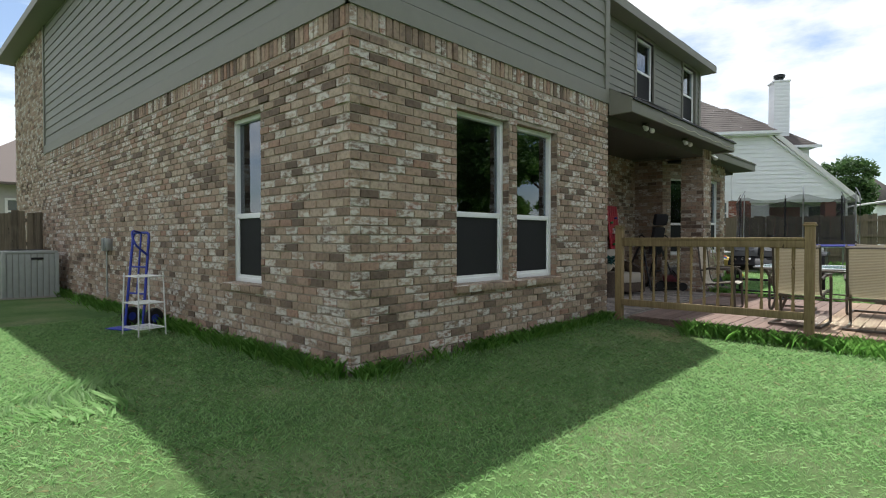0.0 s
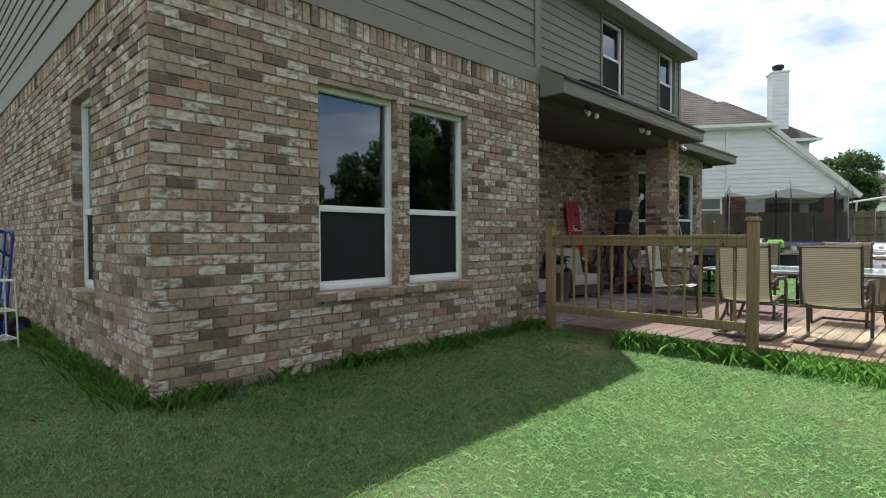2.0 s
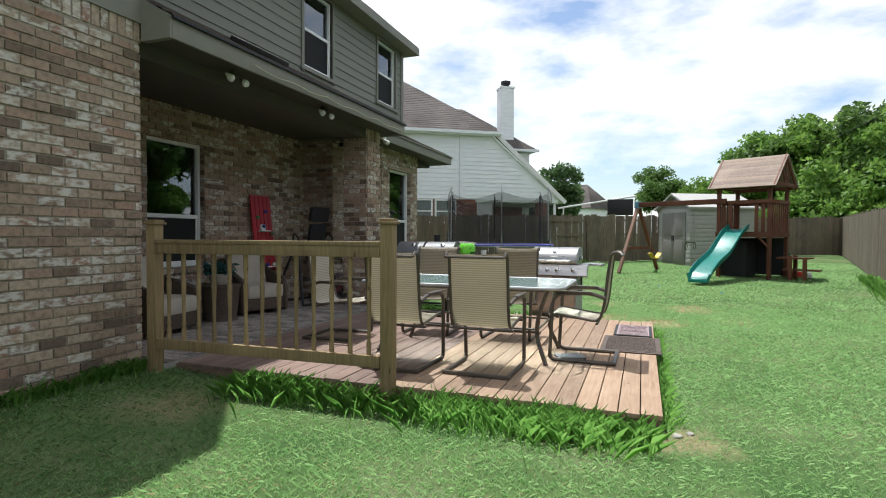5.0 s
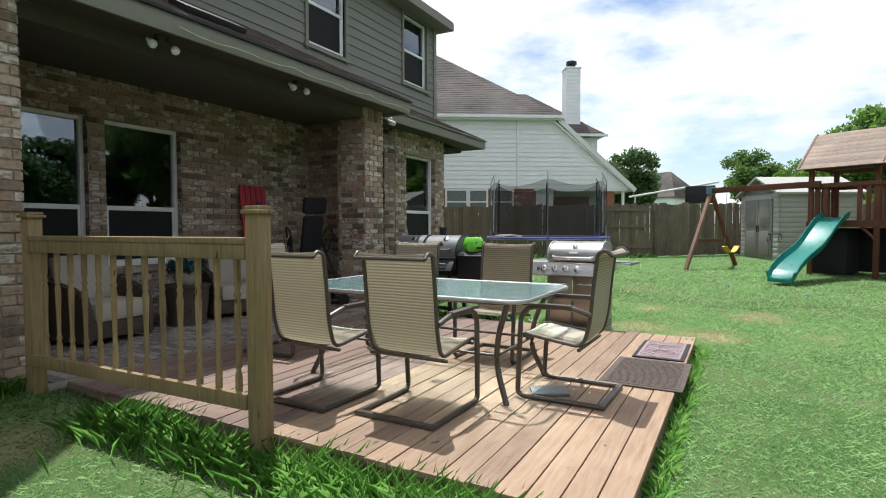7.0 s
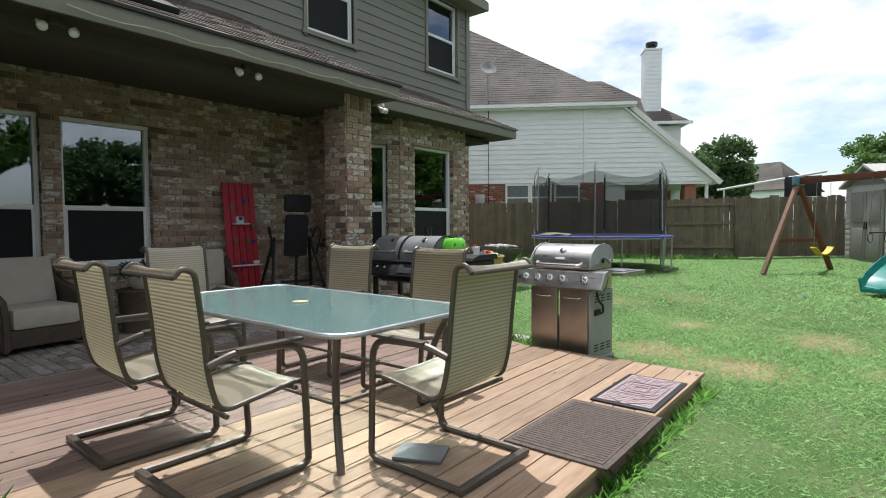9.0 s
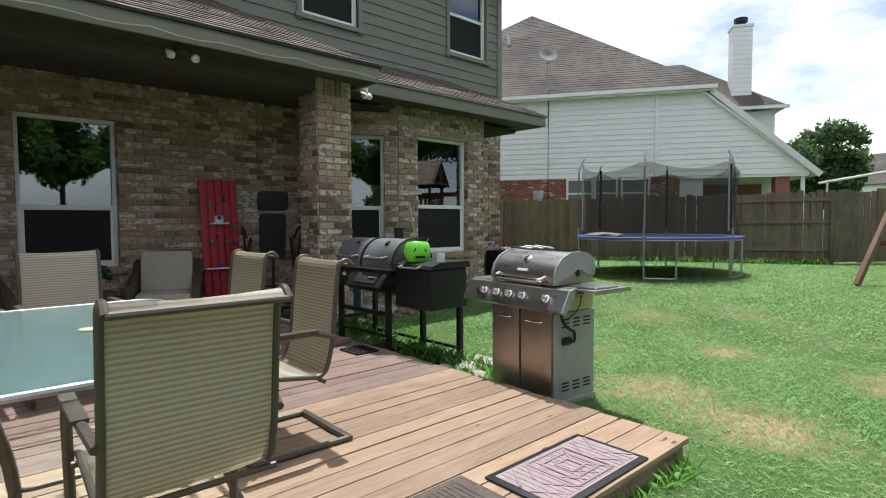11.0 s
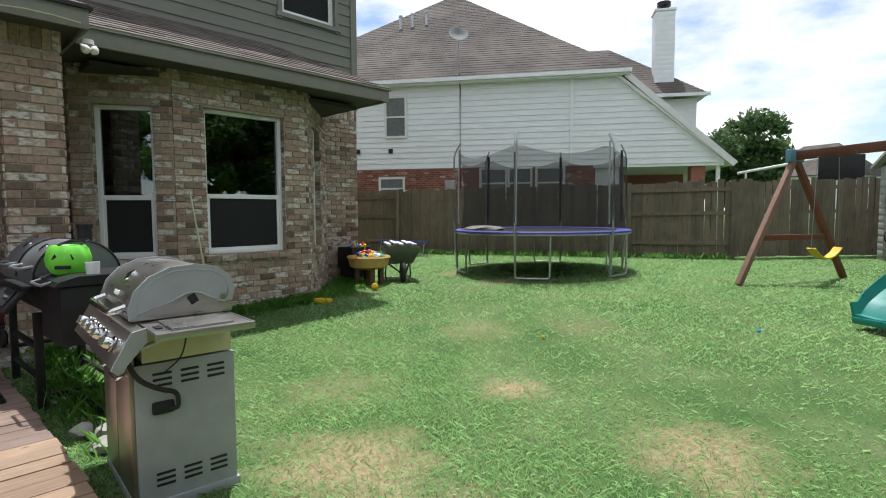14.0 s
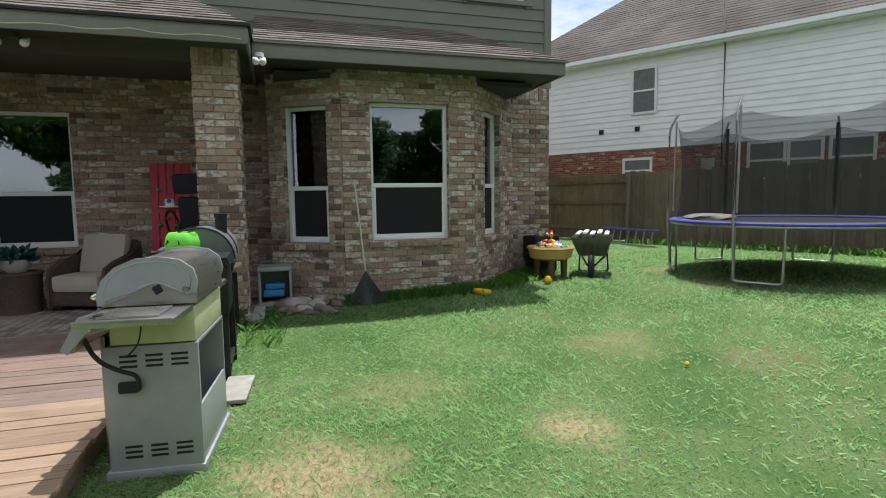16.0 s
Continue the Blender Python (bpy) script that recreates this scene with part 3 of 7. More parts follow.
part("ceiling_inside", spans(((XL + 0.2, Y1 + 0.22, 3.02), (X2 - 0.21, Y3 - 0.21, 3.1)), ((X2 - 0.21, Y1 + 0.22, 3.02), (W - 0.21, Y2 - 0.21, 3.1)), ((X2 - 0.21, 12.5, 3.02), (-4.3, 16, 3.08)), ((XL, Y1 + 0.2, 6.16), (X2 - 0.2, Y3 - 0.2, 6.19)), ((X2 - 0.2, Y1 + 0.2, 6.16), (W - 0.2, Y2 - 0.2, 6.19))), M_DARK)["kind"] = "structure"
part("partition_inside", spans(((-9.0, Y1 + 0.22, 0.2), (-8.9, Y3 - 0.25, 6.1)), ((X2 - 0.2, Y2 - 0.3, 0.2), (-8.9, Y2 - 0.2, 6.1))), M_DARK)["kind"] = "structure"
for key in ("floor_plate", "ceiling_inside", "partition_inside"):
    tagged(bpy.data.objects[key], "added dark surface closing off the unlit house interior", "interior")


# ---- windows ----
def window(name, label, p0, p1, u0, u1, z0, z1, sill=True, rail=0.403, trim_out=False):
    m, _ = frame_of(p0, p1)
    win = thing(name, m, label, "window", kind="structure")
    f, d0, d1 = (0.05, 0.08, 0.155) if sill else (0.05, 0.045, 0.12)
    part("window_frame", spans(((u0, d0, z0), (u0 + f, d1, z1)), ((u1 - f, d0, z0), (u1, d1, z1)), ((u0 + f, d0, z0), (u1 - f, d1, z0 + f)), ((u0 + f, d0, z1 - f), (u1 - f, d1, z1)), bev=0.006), M_VINYL, win)
    zm = z0 + (z1 - z0) * rail
    part("meeting_rail", spans(((u0 + f, d0 + 0.004, zm - 0.028), (u1 - f, d1 - 0.01, zm + 0.028)), bev=0.005), M_VINYL, win)
    s = 0.028
    part("lower_sash", spans(((u0 + f, d0 + 0.012, z0 + f), (u0 + f + s, d1 - 0.02, zm - 0.028)), ((u1 - f - s, d0 + 0.012, z0 + f), (u1 - f, d1 - 0.02, zm - 0.028)), ((u0 + f + s, d0 + 0.012, z0 + f), (u1 - f - s, d1 - 0.02, z0 + f + s))), M_VINYL, win)
    up = part("pane", spans(((u0 + f, d0 + 0.047, zm + 0.028), (u1 - f, d0 + 0.051, z1 - f))), M_GLASS, win)
    lo = part("pane", spans(((u0 + f + s, d0 + 0.035, z0 + f + s), (u1 - f - s, d0 + 0.039, zm - 0.028))), M_GLASS, win)
    up.visible_shadow = lo.visible_shadow = False
    part("insect_screen", spans(((u0 + f + s, d0 + 0.023, z0 + f + s), (u1 - f - s, d0 + 0.026, zm - 0.028))), M_SCREEN, win, "dark insect screen")
    if sill:
        bm = bmesh.new()
        k = max(2, round((u1 - u0 + 0.1) / 0.207))
        w = (u1 - u0 + 0.1) / k
        for i in range(k):
            a = u0 - 0.05 + i * w
            box(bm, (a + w / 2, 0.0, z0 - 0.045), (w - 0.008, 0.11, 0.075), 0.006, Euler((radians(6), 0, 0)).to_matrix())
        part("brick_sill", bm, M_BRICK, win)
        # the brick returns at both sides of the opening
        for ue, sg in ((u0, 1), (u1, -1)):
            bm = bmesh.new()
            for i in range(int((z1 - z0) / COURSE)):
                box(bm, (ue + sg * 0.002, 0.036, z0 + 0.036 + i * COURSE), (0.008, 0.08, 0.066))
            part("brick_jamb", bm, M_BRICK, win)
        bm = bmesh.new()
        for i in range(int((u1 - u0) / PITCH)):
            box(bm, (u0 + 0.105 + i * PITCH, 0.036, z1 - 0.002), (PITCH - 0.011, 0.08, 0.008))
        part("brick_head", bm, M_BRICK, win)
    if trim_out:
        part("casing", spans(((u0 - 0.07, -0.03, z0 - 0.1), (u0, 0.045, z1 + 0.07)), ((u1, -0.03, z0 - 0.1), (u1 + 0.07, 0.045, z1 + 0.07)), ((u0, -0.03, z1), (u1, 0.045, z1 + 0.07)), ((u0 - 0.1, -0.045, z0 - 0.07), (u1 + 0.1, 0.045, z0))), M_TRIM, win)
    return win


LBL = "white-framed sash window set in brown brick"
window("window_1", LBL + ", lower half screened", (W, Y1), (W, Y2), *hole(A_WIN, Y1))
window("window_2", LBL + ", lower half screened", (W, Y1), (W, Y2), *hole(B_WIN, Y1))
window("window_3", "white-framed sash window in the shaded side wall", (-15.3, Y1), (W, Y1), *hole(S_WIN, -15.3))
for k, w_ in enumerate(P_WIN):
    window("window_%d" % (4 + k), "white-framed sash window under the patio roof", (X2, Y2), (X2, 12.4), *hole(w_, Y2))
window("window_6", "narrow white-framed window in the angled bay", (-4.8, 12.4), (-4.25, 13.3), 0.22, 0.85, 0.92, 2.7)
window("window_7", "large white-framed sash window in the bay front", (-4.25, 13.3), (-4.25, 15.1), *hole(F_WIN, 13.3))
window("window_8", "narrow white-framed window in the far bay side", (-4.25, 15.1), (X2, 16.2), 0.36, 1.0, 0.94, 2.74)
for k, w_ in enumerate(U_WIN):
    window("window_%d" % (9 + k), "white-framed upper window with olive casing", (X2, Y2), (X2, Y3), *hole(w_, Y2), sill=False, rail=0.49, trim_out=True)


# ---- roofs ----
def shingles(name, quad, mat, parent=None, row=0.14, tab=0.3, seed=1):
    """Rows of overlapping tabs on a roof face; quad: eave start, eave end, top end, top start."""
    a, b, c, d = [Vector(q) for q in quad]
    n = (b - a).cross(d - a).normalized()
    if n.z < 0:
        n = -n
    rng = random.Random(seed)
    vs, fs = [], []
    rows = max(1, int(((d + c) / 2 - (a + b) / 2).length / row))
    for i in range(rows):
        t0, t1 = i / rows, min(1.0, (i + 1.25) / rows)
        l0, r0, l1, r1 = a.lerp(d, t0), b.lerp(c, t0), a.lerp(d, t1), b.lerp(c, t1)
        k = max(1, int((r0 - l0).length / tab))
        off = rng.random() / k
        cuts = [0.0] + [min(1, max(0, j / k + off + rng.uniform(-0.2, 0.2) / k)) for j in range(k)] + [1.0]
        for s, e in zip(cuts, cuts[1:]):
            if e - s < 1e-3:
                continue
            lift = n * (0.012 + 0.007 * rng.random())
            q = len(vs)
            vs += [l0.lerp(r0, s) + lift, l0.lerp(r0, e) + lift, l1.lerp(r1, e) + n * 0.003, l1.lerp(r1, s) + n * 0.003, l0.lerp(r0, s) - n * 0.002, l0.lerp(r0, e) - n * 0.002]
            fs += [(q, q + 1, q + 2, q + 3), (q + 4, q + 5, q + 1, q)]
    return raw(name, vs, fs, mat, parent, "stuff")


def slab(name, pts, thick, mat, parent=None):
    """A sheet with thickness under the corner points."""
    bm = bmesh.new()
    up = [bm.verts.new(p) for p in pts]
    dn = [bm.verts.new((p[0], p[1], p[2] - thick)) for p in pts]
    k = len(pts)
    bm.faces.new(up), bm.faces.new(dn[::-1])
    for i in range(k):
        bm.faces.new((up[i], dn[i], dn[(i + 1) % k], up[(i + 1) % k]))
    return part(name, bm, mat, parent)


def roof_faces(root, faces, mat, thick=0.03, row=0.14, tab=0.3):
    for k, q in enumerate(faces):
        slab("roof_deck", q, thick, M_TRIM, root)
        if len(q) == 3:
            q = (*q, q[2])
        shingles("shingles", q, mat, root, row, tab, k + 3)


PX, PE, BX, BE = -3.27, 12.27, -3.82, 16.25
roof_p = thing("patio_roof", pose(0, 0, 0), "brown shingled patio roof with olive fascia", "roof", kind="structure")
roof_faces(roof_p, [((PX, Y2 + 0.03, 3.29), (PX, PE, 3.29), (X2, PE - 1.3, 4.42), (X2, Y2 + 0.03, 4.42)), ((PX, PE, 3.29), (X2 + 0.0, PE, 3.29), (X2, PE - 1.3, 4.42))], M_SHINGLE)
part("fascia", spans(((PX - 0.03, Y2 + 0.03, 3.09), (PX, PE, 3.262)), ((X2, PE - 0.03, 3.09), (PX - 0.03, PE, 3.262)), ((W + 0.03, Y2 + 0.03, 3.09), (PX - 0.03, Y2 + 0.06, 3.262)), bev=0.004), M_TRIM, roof_p)
bm = bmesh.new()
front = [bm.verts.new((x, Y2 + 0.004, z)) for x, z in ((W + 0.026, 3.09), (PX - 0.002, 3.09), (PX - 0.002, 3.282), (W + 0.026, 3.48))]
back = [bm.verts.new((v.co.x, Y2 + 0.0285, v.co.z)) for v in front]
bm.faces.new(front), bm.faces.new(back[::-1])
for i in range(4):
    bm.faces.new((front[i], back[i], back[(i + 1) % 4], front[(i + 1) % 4]))
part("rake_board", bm, M_TRIM, roof_p)
part("drip_edge", spans(((PX - 0.01, Y2 + 0.02, 3.262), (PX + 0.03, PE + 0.03, 3.285)), ((-4.3, PE - 0.01, 3.262), (PX - 0.01, PE + 0.03, 3.285))), M_BLACK, roof_p)
# beam and ceiling share the darkened colour that stands in for roof shade
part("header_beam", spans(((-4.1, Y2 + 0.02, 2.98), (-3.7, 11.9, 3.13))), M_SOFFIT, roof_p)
ceil_p = tagged(part("ceiling", spans(((X2 + 0.004, Y2 + 0.07, 3.13), (PX - 0.03, PE - 0.03, 3.16))), M_SOFFIT), "olive ceiling of the patio, with its shade darkened into the colour", "ceiling", kind="structure")
roof_b = thing("bay_roof", pose(0, 0, 0), "brown shingled low roof over the bay", "roof", kind="structure")
roof_faces(roof_b, [((BX, PE + 0.02, 3.29), (BX, BE, 3.29), (X2, BE - 1.15, 4.08), (X2, PE + 0.02, 4.08)), ((BX, BE, 3.29), (X2, BE, 3.29), (X2, BE - 1.15, 4.08))], M_SHINGLE)
part("fascia", spans(((BX - 0.03, PE + 0.01, 3.1), (BX, BE, 3.262)), ((X2, BE - 0.03, 3.1), (BX - 0.03, BE, 3.262)), bev=0.004), M_TRIM, roof_b)
part("drip_edge", spans(((BX - 0.01, PE + 0.01, 3.262), (BX + 0.03, BE + 0.03, 3.285))), M_TRIM, roof_b)
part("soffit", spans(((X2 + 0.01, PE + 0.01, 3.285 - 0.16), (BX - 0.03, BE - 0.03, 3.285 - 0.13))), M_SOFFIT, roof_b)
roof_m = thing("main_roof", pose(0, 0, 0), "brown shingled hip roof with olive eaves", "roof", kind="structure")
OV = 0.36
r1 = [(W + OV, Y1 - OV), (W + OV, Y2 + 0.25), (XL - OV, Y2 + 0.25), (XL - OV, Y1 - OV)]
part("soffit", spans(((XL - OV, Y1 - OV, EAVE), (W + OV, Y2 + 0.25, EAVE + 0.03)), ((XL - OV, Y2 + 0.25, EAVE), (X2 + OV, Y3 + 0.25, EAVE + 0.03))), M_TRIM, roof_m)
part("fascia", spans(((XL - OV, Y1 - OV - 0.02, EAVE - 0.01), (W + OV + 0.02, Y1 - OV, EAVE + 0.17)), ((W + OV, Y1 - OV, EAVE - 0.01), (W + OV + 0.02, Y2 + 0.25, EAVE + 0.17)), ((X2 + OV, Y2 + 0.25, EAVE - 0.01), (X2 + OV + 0.02, Y3 + 0.27, EAVE + 0.17)), ((XL - OV, Y3 + 0.25, EAVE - 0.01), (X2 + OV, Y3 + 0.27, EAVE + 0.17)), ((XL - OV - 0.02, Y1 - OV, EAVE - 0.01), (XL - OV, Y3 + 0.25, EAVE + 0.17))), M_TRIM, roof_m)
E_ = EAVE + 0.18
roof_faces(roof_m, [((XL - OV, Y1 - OV, E_), (W + OV, Y1 - OV, E_), (X2 - 4.2, 8.2, 9.6), (XL + 5, 8.2, 9.6)), ((W + OV, Y1 - OV, E_), (W + OV, Y2 + 0.25, E_), (X2 + OV, Y2 + 2.5, E_ + 0.6), (X2 - 4.2, 8.2, 9.6)), ((X2 + OV, Y2 + 0.25, E_), (X2 + OV, Y3 + 0.25, E_), (X2 - 4.2, 11.6, 9.6), (X2 - 4.2, 8.2, 9.6)), ((X2 + OV, Y3 + 0.25, E_), (XL - OV, Y3 + 0.25, E_), (XL + 5, 11.6, 9.6), (X2 - 4.2, 11.6, 9.6)), ((XL - OV, Y3 + 0.25, E_), (XL - OV, Y1 - OV, E_), (XL + 5, 8.2, 9.6), (XL + 5, 11.6, 9.6))], M_SHINGLE, row=0.3, tab=0.6)

# ---- patio floor and deck ----
slab_p = tagged(part("patio_floor", spans(((X2 + 0.002, Y2 + 0.002, -0.1), (-3.4, 12.3, 0.185))), M_CONCRETE), "grey paved patio floor under the roof", "floor", kind="structure")
DX0, DX1, DY0, DY1, DZ = -3.38, 0.78, 7.445, 11.5, 0.2
deck = thing("deck", pose(0, 0, 0), "low weathered reddish-brown wooden deck on the lawn", "deck")
for y in (7.6, 8.2, 8.8, 9.4, 10.0, 10.6, 11.3):
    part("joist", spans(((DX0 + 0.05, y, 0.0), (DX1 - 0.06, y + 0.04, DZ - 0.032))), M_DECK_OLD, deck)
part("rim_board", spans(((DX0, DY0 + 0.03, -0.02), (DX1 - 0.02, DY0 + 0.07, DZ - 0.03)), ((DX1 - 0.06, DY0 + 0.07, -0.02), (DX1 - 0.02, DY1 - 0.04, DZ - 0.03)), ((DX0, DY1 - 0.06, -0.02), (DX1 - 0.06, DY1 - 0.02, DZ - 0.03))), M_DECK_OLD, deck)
k = 0
x = DX1
rng = random.Random(4)
bm = spans(((-0.0675, DY0, -0.032), (0.0675, DY1, 0.0)), bev=0.005)
first = part("plank", bm, M_DECK, deck)
first.location = (x - 0.07, 0, DZ)
while x - 0.142 > DX0 + 0.142:
    x -= 0.142
    ob = new("plank", first.data)
    ob.parent = deck
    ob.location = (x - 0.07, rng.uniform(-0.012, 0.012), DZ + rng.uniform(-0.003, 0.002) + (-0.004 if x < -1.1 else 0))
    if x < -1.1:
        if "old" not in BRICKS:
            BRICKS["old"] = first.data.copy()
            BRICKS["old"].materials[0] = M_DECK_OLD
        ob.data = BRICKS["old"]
# pavers of the patio, a running pattern of small bricks
bm = spans(((-0.097, -0.047, 0), (0.097, 0.047, 0.012)))
M_PAVER = brick_mat("grey_pavers", [(0, (0.16, 0.14, 0.13)), (0.5, (0.26, 0.23, 0.21)), (1, (0.36, 0.32, 0.29))], 0.0)
vs, fs = [], []
for j in range(int((12.2 - Y2) / 0.1)):
    for i in range(11):
        a, c = X2 + 0.03 + i * 0.2 - (0.1 if j % 2 else 0), Y2 + 0.05 + j * 0.1
        a0, a1 = max(a, X2 + 0.01), min(a + 0.193, -3.4)
        if a1 - a0 < 0.02:
            continue
        q = len(vs)
        vs += [(a0, c, 0.186), (a1, c, 0.186), (a1, c + 0.093, 0.186), (a0, c + 0.093, 0.186), (a0 + 0.004, c + 0.004, 0.197), (a1 - 0.004, c + 0.004, 0.197), (a1 - 0.004, c + 0.089, 0.197), (a0 + 0.004, c + 0.089, 0.197)]
        fs += [(q + 4, q + 5, q + 6, q + 7), (q, q + 1, q + 5, q + 4), (q + 1, q + 2, q + 6, q + 5), (q + 2, q + 3, q + 7, q + 6), (q + 3, q, q + 4, q + 7)]
bm.free()
raw("pavers", vs, fs, M_PAVER, slab_p, "stuff")

# ---- railing ----
RA, RB = Vector((-3.42, 7.29, 0)), Vector((-1.165, 7.385, 0))
RL = (RB - RA).length
railing = thing("deck_railing", pose(RA.x, RA.y, 0, 0, 0, math.degrees(math.atan2(RB.y - RA.y, RB.x - RA.x))), "treated pine railing with turned balusters and capped posts", "railing")
for p in (0.0, RL):
    part("post", boxes(((p, 0, 0.69), (0.098, 0.098, 1.52), 0.008)), M_RAIL, railing)
    part("post_cap", boxes(((p, 0, 1.455), (0.135, 0.135, 0.022), 0.006), ((p, 0, 1.476), (0.11, 0.11, 0.022), 0.008)), M_RAIL, railing)
part("top_rail", boxes(((RL / 2, 0, 1.295), (RL - 0.1, 0.135, 0.036), 0.008), ((RL / 2, -0.04, 1.235), (RL - 0.1, 0.04, 0.085), 0.006)), M_RAIL, railing)
part("bottom_rail", boxes(((RL / 2, -0.04, 0.40), (RL - 0.1, 0.04, 0.09), 0.006)), M_RAIL, railing)
prof = [(0.018, 0.37), (0.018, 0.53), (0.011, 0.56), (0.019, 0.58), (0.012, 0.61), (0.014, 0.76), (0.019, 0.93), (0.012, 0.97), (0.019, 0.99), (0.012, 1.01), (0.018, 1.05), (0.018, 1.22)]
first = part("baluster", lathe(bmesh.new(), [(r * 1.1, z) for r, z in prof], n=8), M_RAIL, railing)
for i in range(13):
    ob = first if i == 0 else new("baluster", first.data)
    ob.parent = railing
    ob.location = (0.16 + i * (RL - 0.32) / 12, -0.005, 0)


def on_ground(x, y, rz=0):
    return pose(x, y, ground_z(x, y), 0, 0, rz)


# ---- deck furniture ----
def sling_chair():
    ch = thing("patio_chair", pose(0, 0, 0), "bronze-framed patio chair with a tan mesh sling", "chair", "chairs round the patio table")
    prof = bend([(0.28, 0.425), (0.22, 0.44), (-0.17, 0.385), (-0.215, 0.55), (-0.235, 0.78), (-0.262, 1.0), (-0.315, 1.022), (-0.35, 0.985)], 0.07, 5)
    prof = [(p[0], p[1]) for p in prof]
    bm = bmesh.new()
    rows = [[bm.verts.new((x, y, z - 0.01 * (1 - (x / 0.24) ** 2))) for x in (-0.24, -0.12, 0, 0.12, 0.24)] for y, z in prof]
    for a, b in zip(rows, rows[1:]):
        for i in range(4):
            bm.faces.new((a[i], a[i + 1], b[i + 1], b[i]))
    bmesh.ops.solidify(bm, geom=bm.faces, thickness=0.006)
    part("sling", bm, M_SLING, ch, "tan woven mesh sling")
    for s in (-1, 1):
        part("side_rail", tubes(([(s * 0.252, y, z) for y, z in prof], 0.013, 8)), M_BRONZE, ch)
        part("arm_frame", tubes((bend([(s * 0.265, -0.225, 0.60), (s * 0.285, -0.1, 0.645), (s * 0.285, 0.24, 0.63), (s * 0.275, 0.27, 0.04), (s * 0.27, 0.24, 0.018), (s * 0.27, -0.29, 0.018)], 0.11, 6), 0.0175, 8)), M_BRONZE, ch)
        part("armrest", boxes(((s * 0.285, 0.06, 0.652), (0.05, 0.34, 0.018), 0.008)), M_BRONZE, ch)
    part("base_bar", boxes(((0, -0.30, 0.018), (0.575, 0.04, 0.03), 0.008)), M_BRONZE, ch)
    part("head_bar", tubes(([(-0.252, -0.35, 0.985), (0.252, -0.35, 0.985)], 0.011, 8)), M_BRONZE, ch)
    for y, z in ((0.2, 0.415), (-0.15, 0.37)):
        part("cross_bar", tubes(([(-0.28, y, z), (0.28, y, z)], 0.012, 8)), M_BRONZE, ch)
    return ch


chair = sling_chair()
spots = [(-1.385, 8.155, -2), (-0.63, 8.22, -1), (0.115, 9.0, 89), (-0.77, 9.76, 179), (-1.755, 9.77, 184), (-2.6, 9.05, -86)]
chair.matrix_basis = pose(spots[0][0], spots[0][1], DZ, 0, 0, spots[0][2])
for x, y, a in spots[1:]:
    copy_thing(chair, pose(x, y, DZ, 0, 0, a))

table = thing("patio_table", pose(-1.0, 8.93, DZ - 0.012), "rectangular hammered-glass patio table with bronze legs", "table")


def round_rect(hx, hy, r, z, n=6):
    pts = []
    for cx, cy, a0 in ((hx - r, hy - r, 0), (-hx + r, hy - r, 90), (-hx + r, -hy + r, 180), (hx - r, -hy + r, 270)):
        for i in range(n + 1):
            a = radians(a0 + 90 * i / n)
            pts.append((cx + r * math.cos(a), cy + r * math.sin(a), z))
    return pts


bm = bmesh.new()
up = [bm.verts.new(p) for p in round_rect(0.99, 0.53, 0.13, 0.722)]
dn = [bm.verts.new((v.co.x, v.co.y, 0.712)) for v in up]
bm.faces.new(up), bm.faces.new(dn[::-1])
for i in range(len(up)):
    bm.faces.new((up[i], dn[i], dn[(i + 1) % len(up)], up[(i + 1) % len(up)]))
part("glass_top", bm, M_TABLE_GLASS, table, "pale green hammered glass top").visible_shadow = False
part("rim", tubes((round_rect(1.0, 0.54, 0.14, 0.712), 0.014, 8, True)), M_GALV, table)
for sx in (-1, 1):
    for sy in (-1, 1):
        part("leg", tubes((bend([(sx * 0.86, sy * 0.43, 0.70), (sx * 0.76, sy * 0.36, 0.45), (sx * 0.74, sy * 0.34, 0.25), (sx * 0.84, sy * 0.40, 0.01)], 0.12, 5), 0.02, 8)), M_BRONZE, table)
part("apron", tubes((round_rect(0.84, 0.41, 0.08, 0.68), 0.012, 8, True), (round_rect(0.75, 0.35, 0.06, 0.32), 0.01, 8, True)), M_BRONZE, table)
part("umbrella_ring", lathe(bmesh.new(), [(0.028, 0.722), (0.05, 0.722), (0.05, 0.73), (0.028, 0.73)]), M_CREAM, table)


def mat_rug(name, label, x0, y0, x1, y1, z, mat, edge, ribs):
    rug = thing(name, pose((x0 + x1) / 2, (y0 + y1) / 2, z), label, "doormat")
    hx, hy = (x1 - x0) / 2, (y1 - y0) / 2
    part("border", boxes(((0, 0, 0.006), (2 * hx, 2 * hy, 0.012), 0.004)), edge, rug)
    part("mat_body", boxes(((0, 0, 0.0125), (2 * hx - 0.07, 2 * hy - 0.07, 0.007), 0.002)), mat, rug)
    for i in range(ribs):
        part("rib", boxes(((0, -hy + 0.06 + (i + 0.5) * (2 * hy - 0.12) / ribs, 0.016), (2 * hx - 0.1, (2 * hy - 0.12) / ribs * 0.55, 0.005))), mat, rug)
    return rug


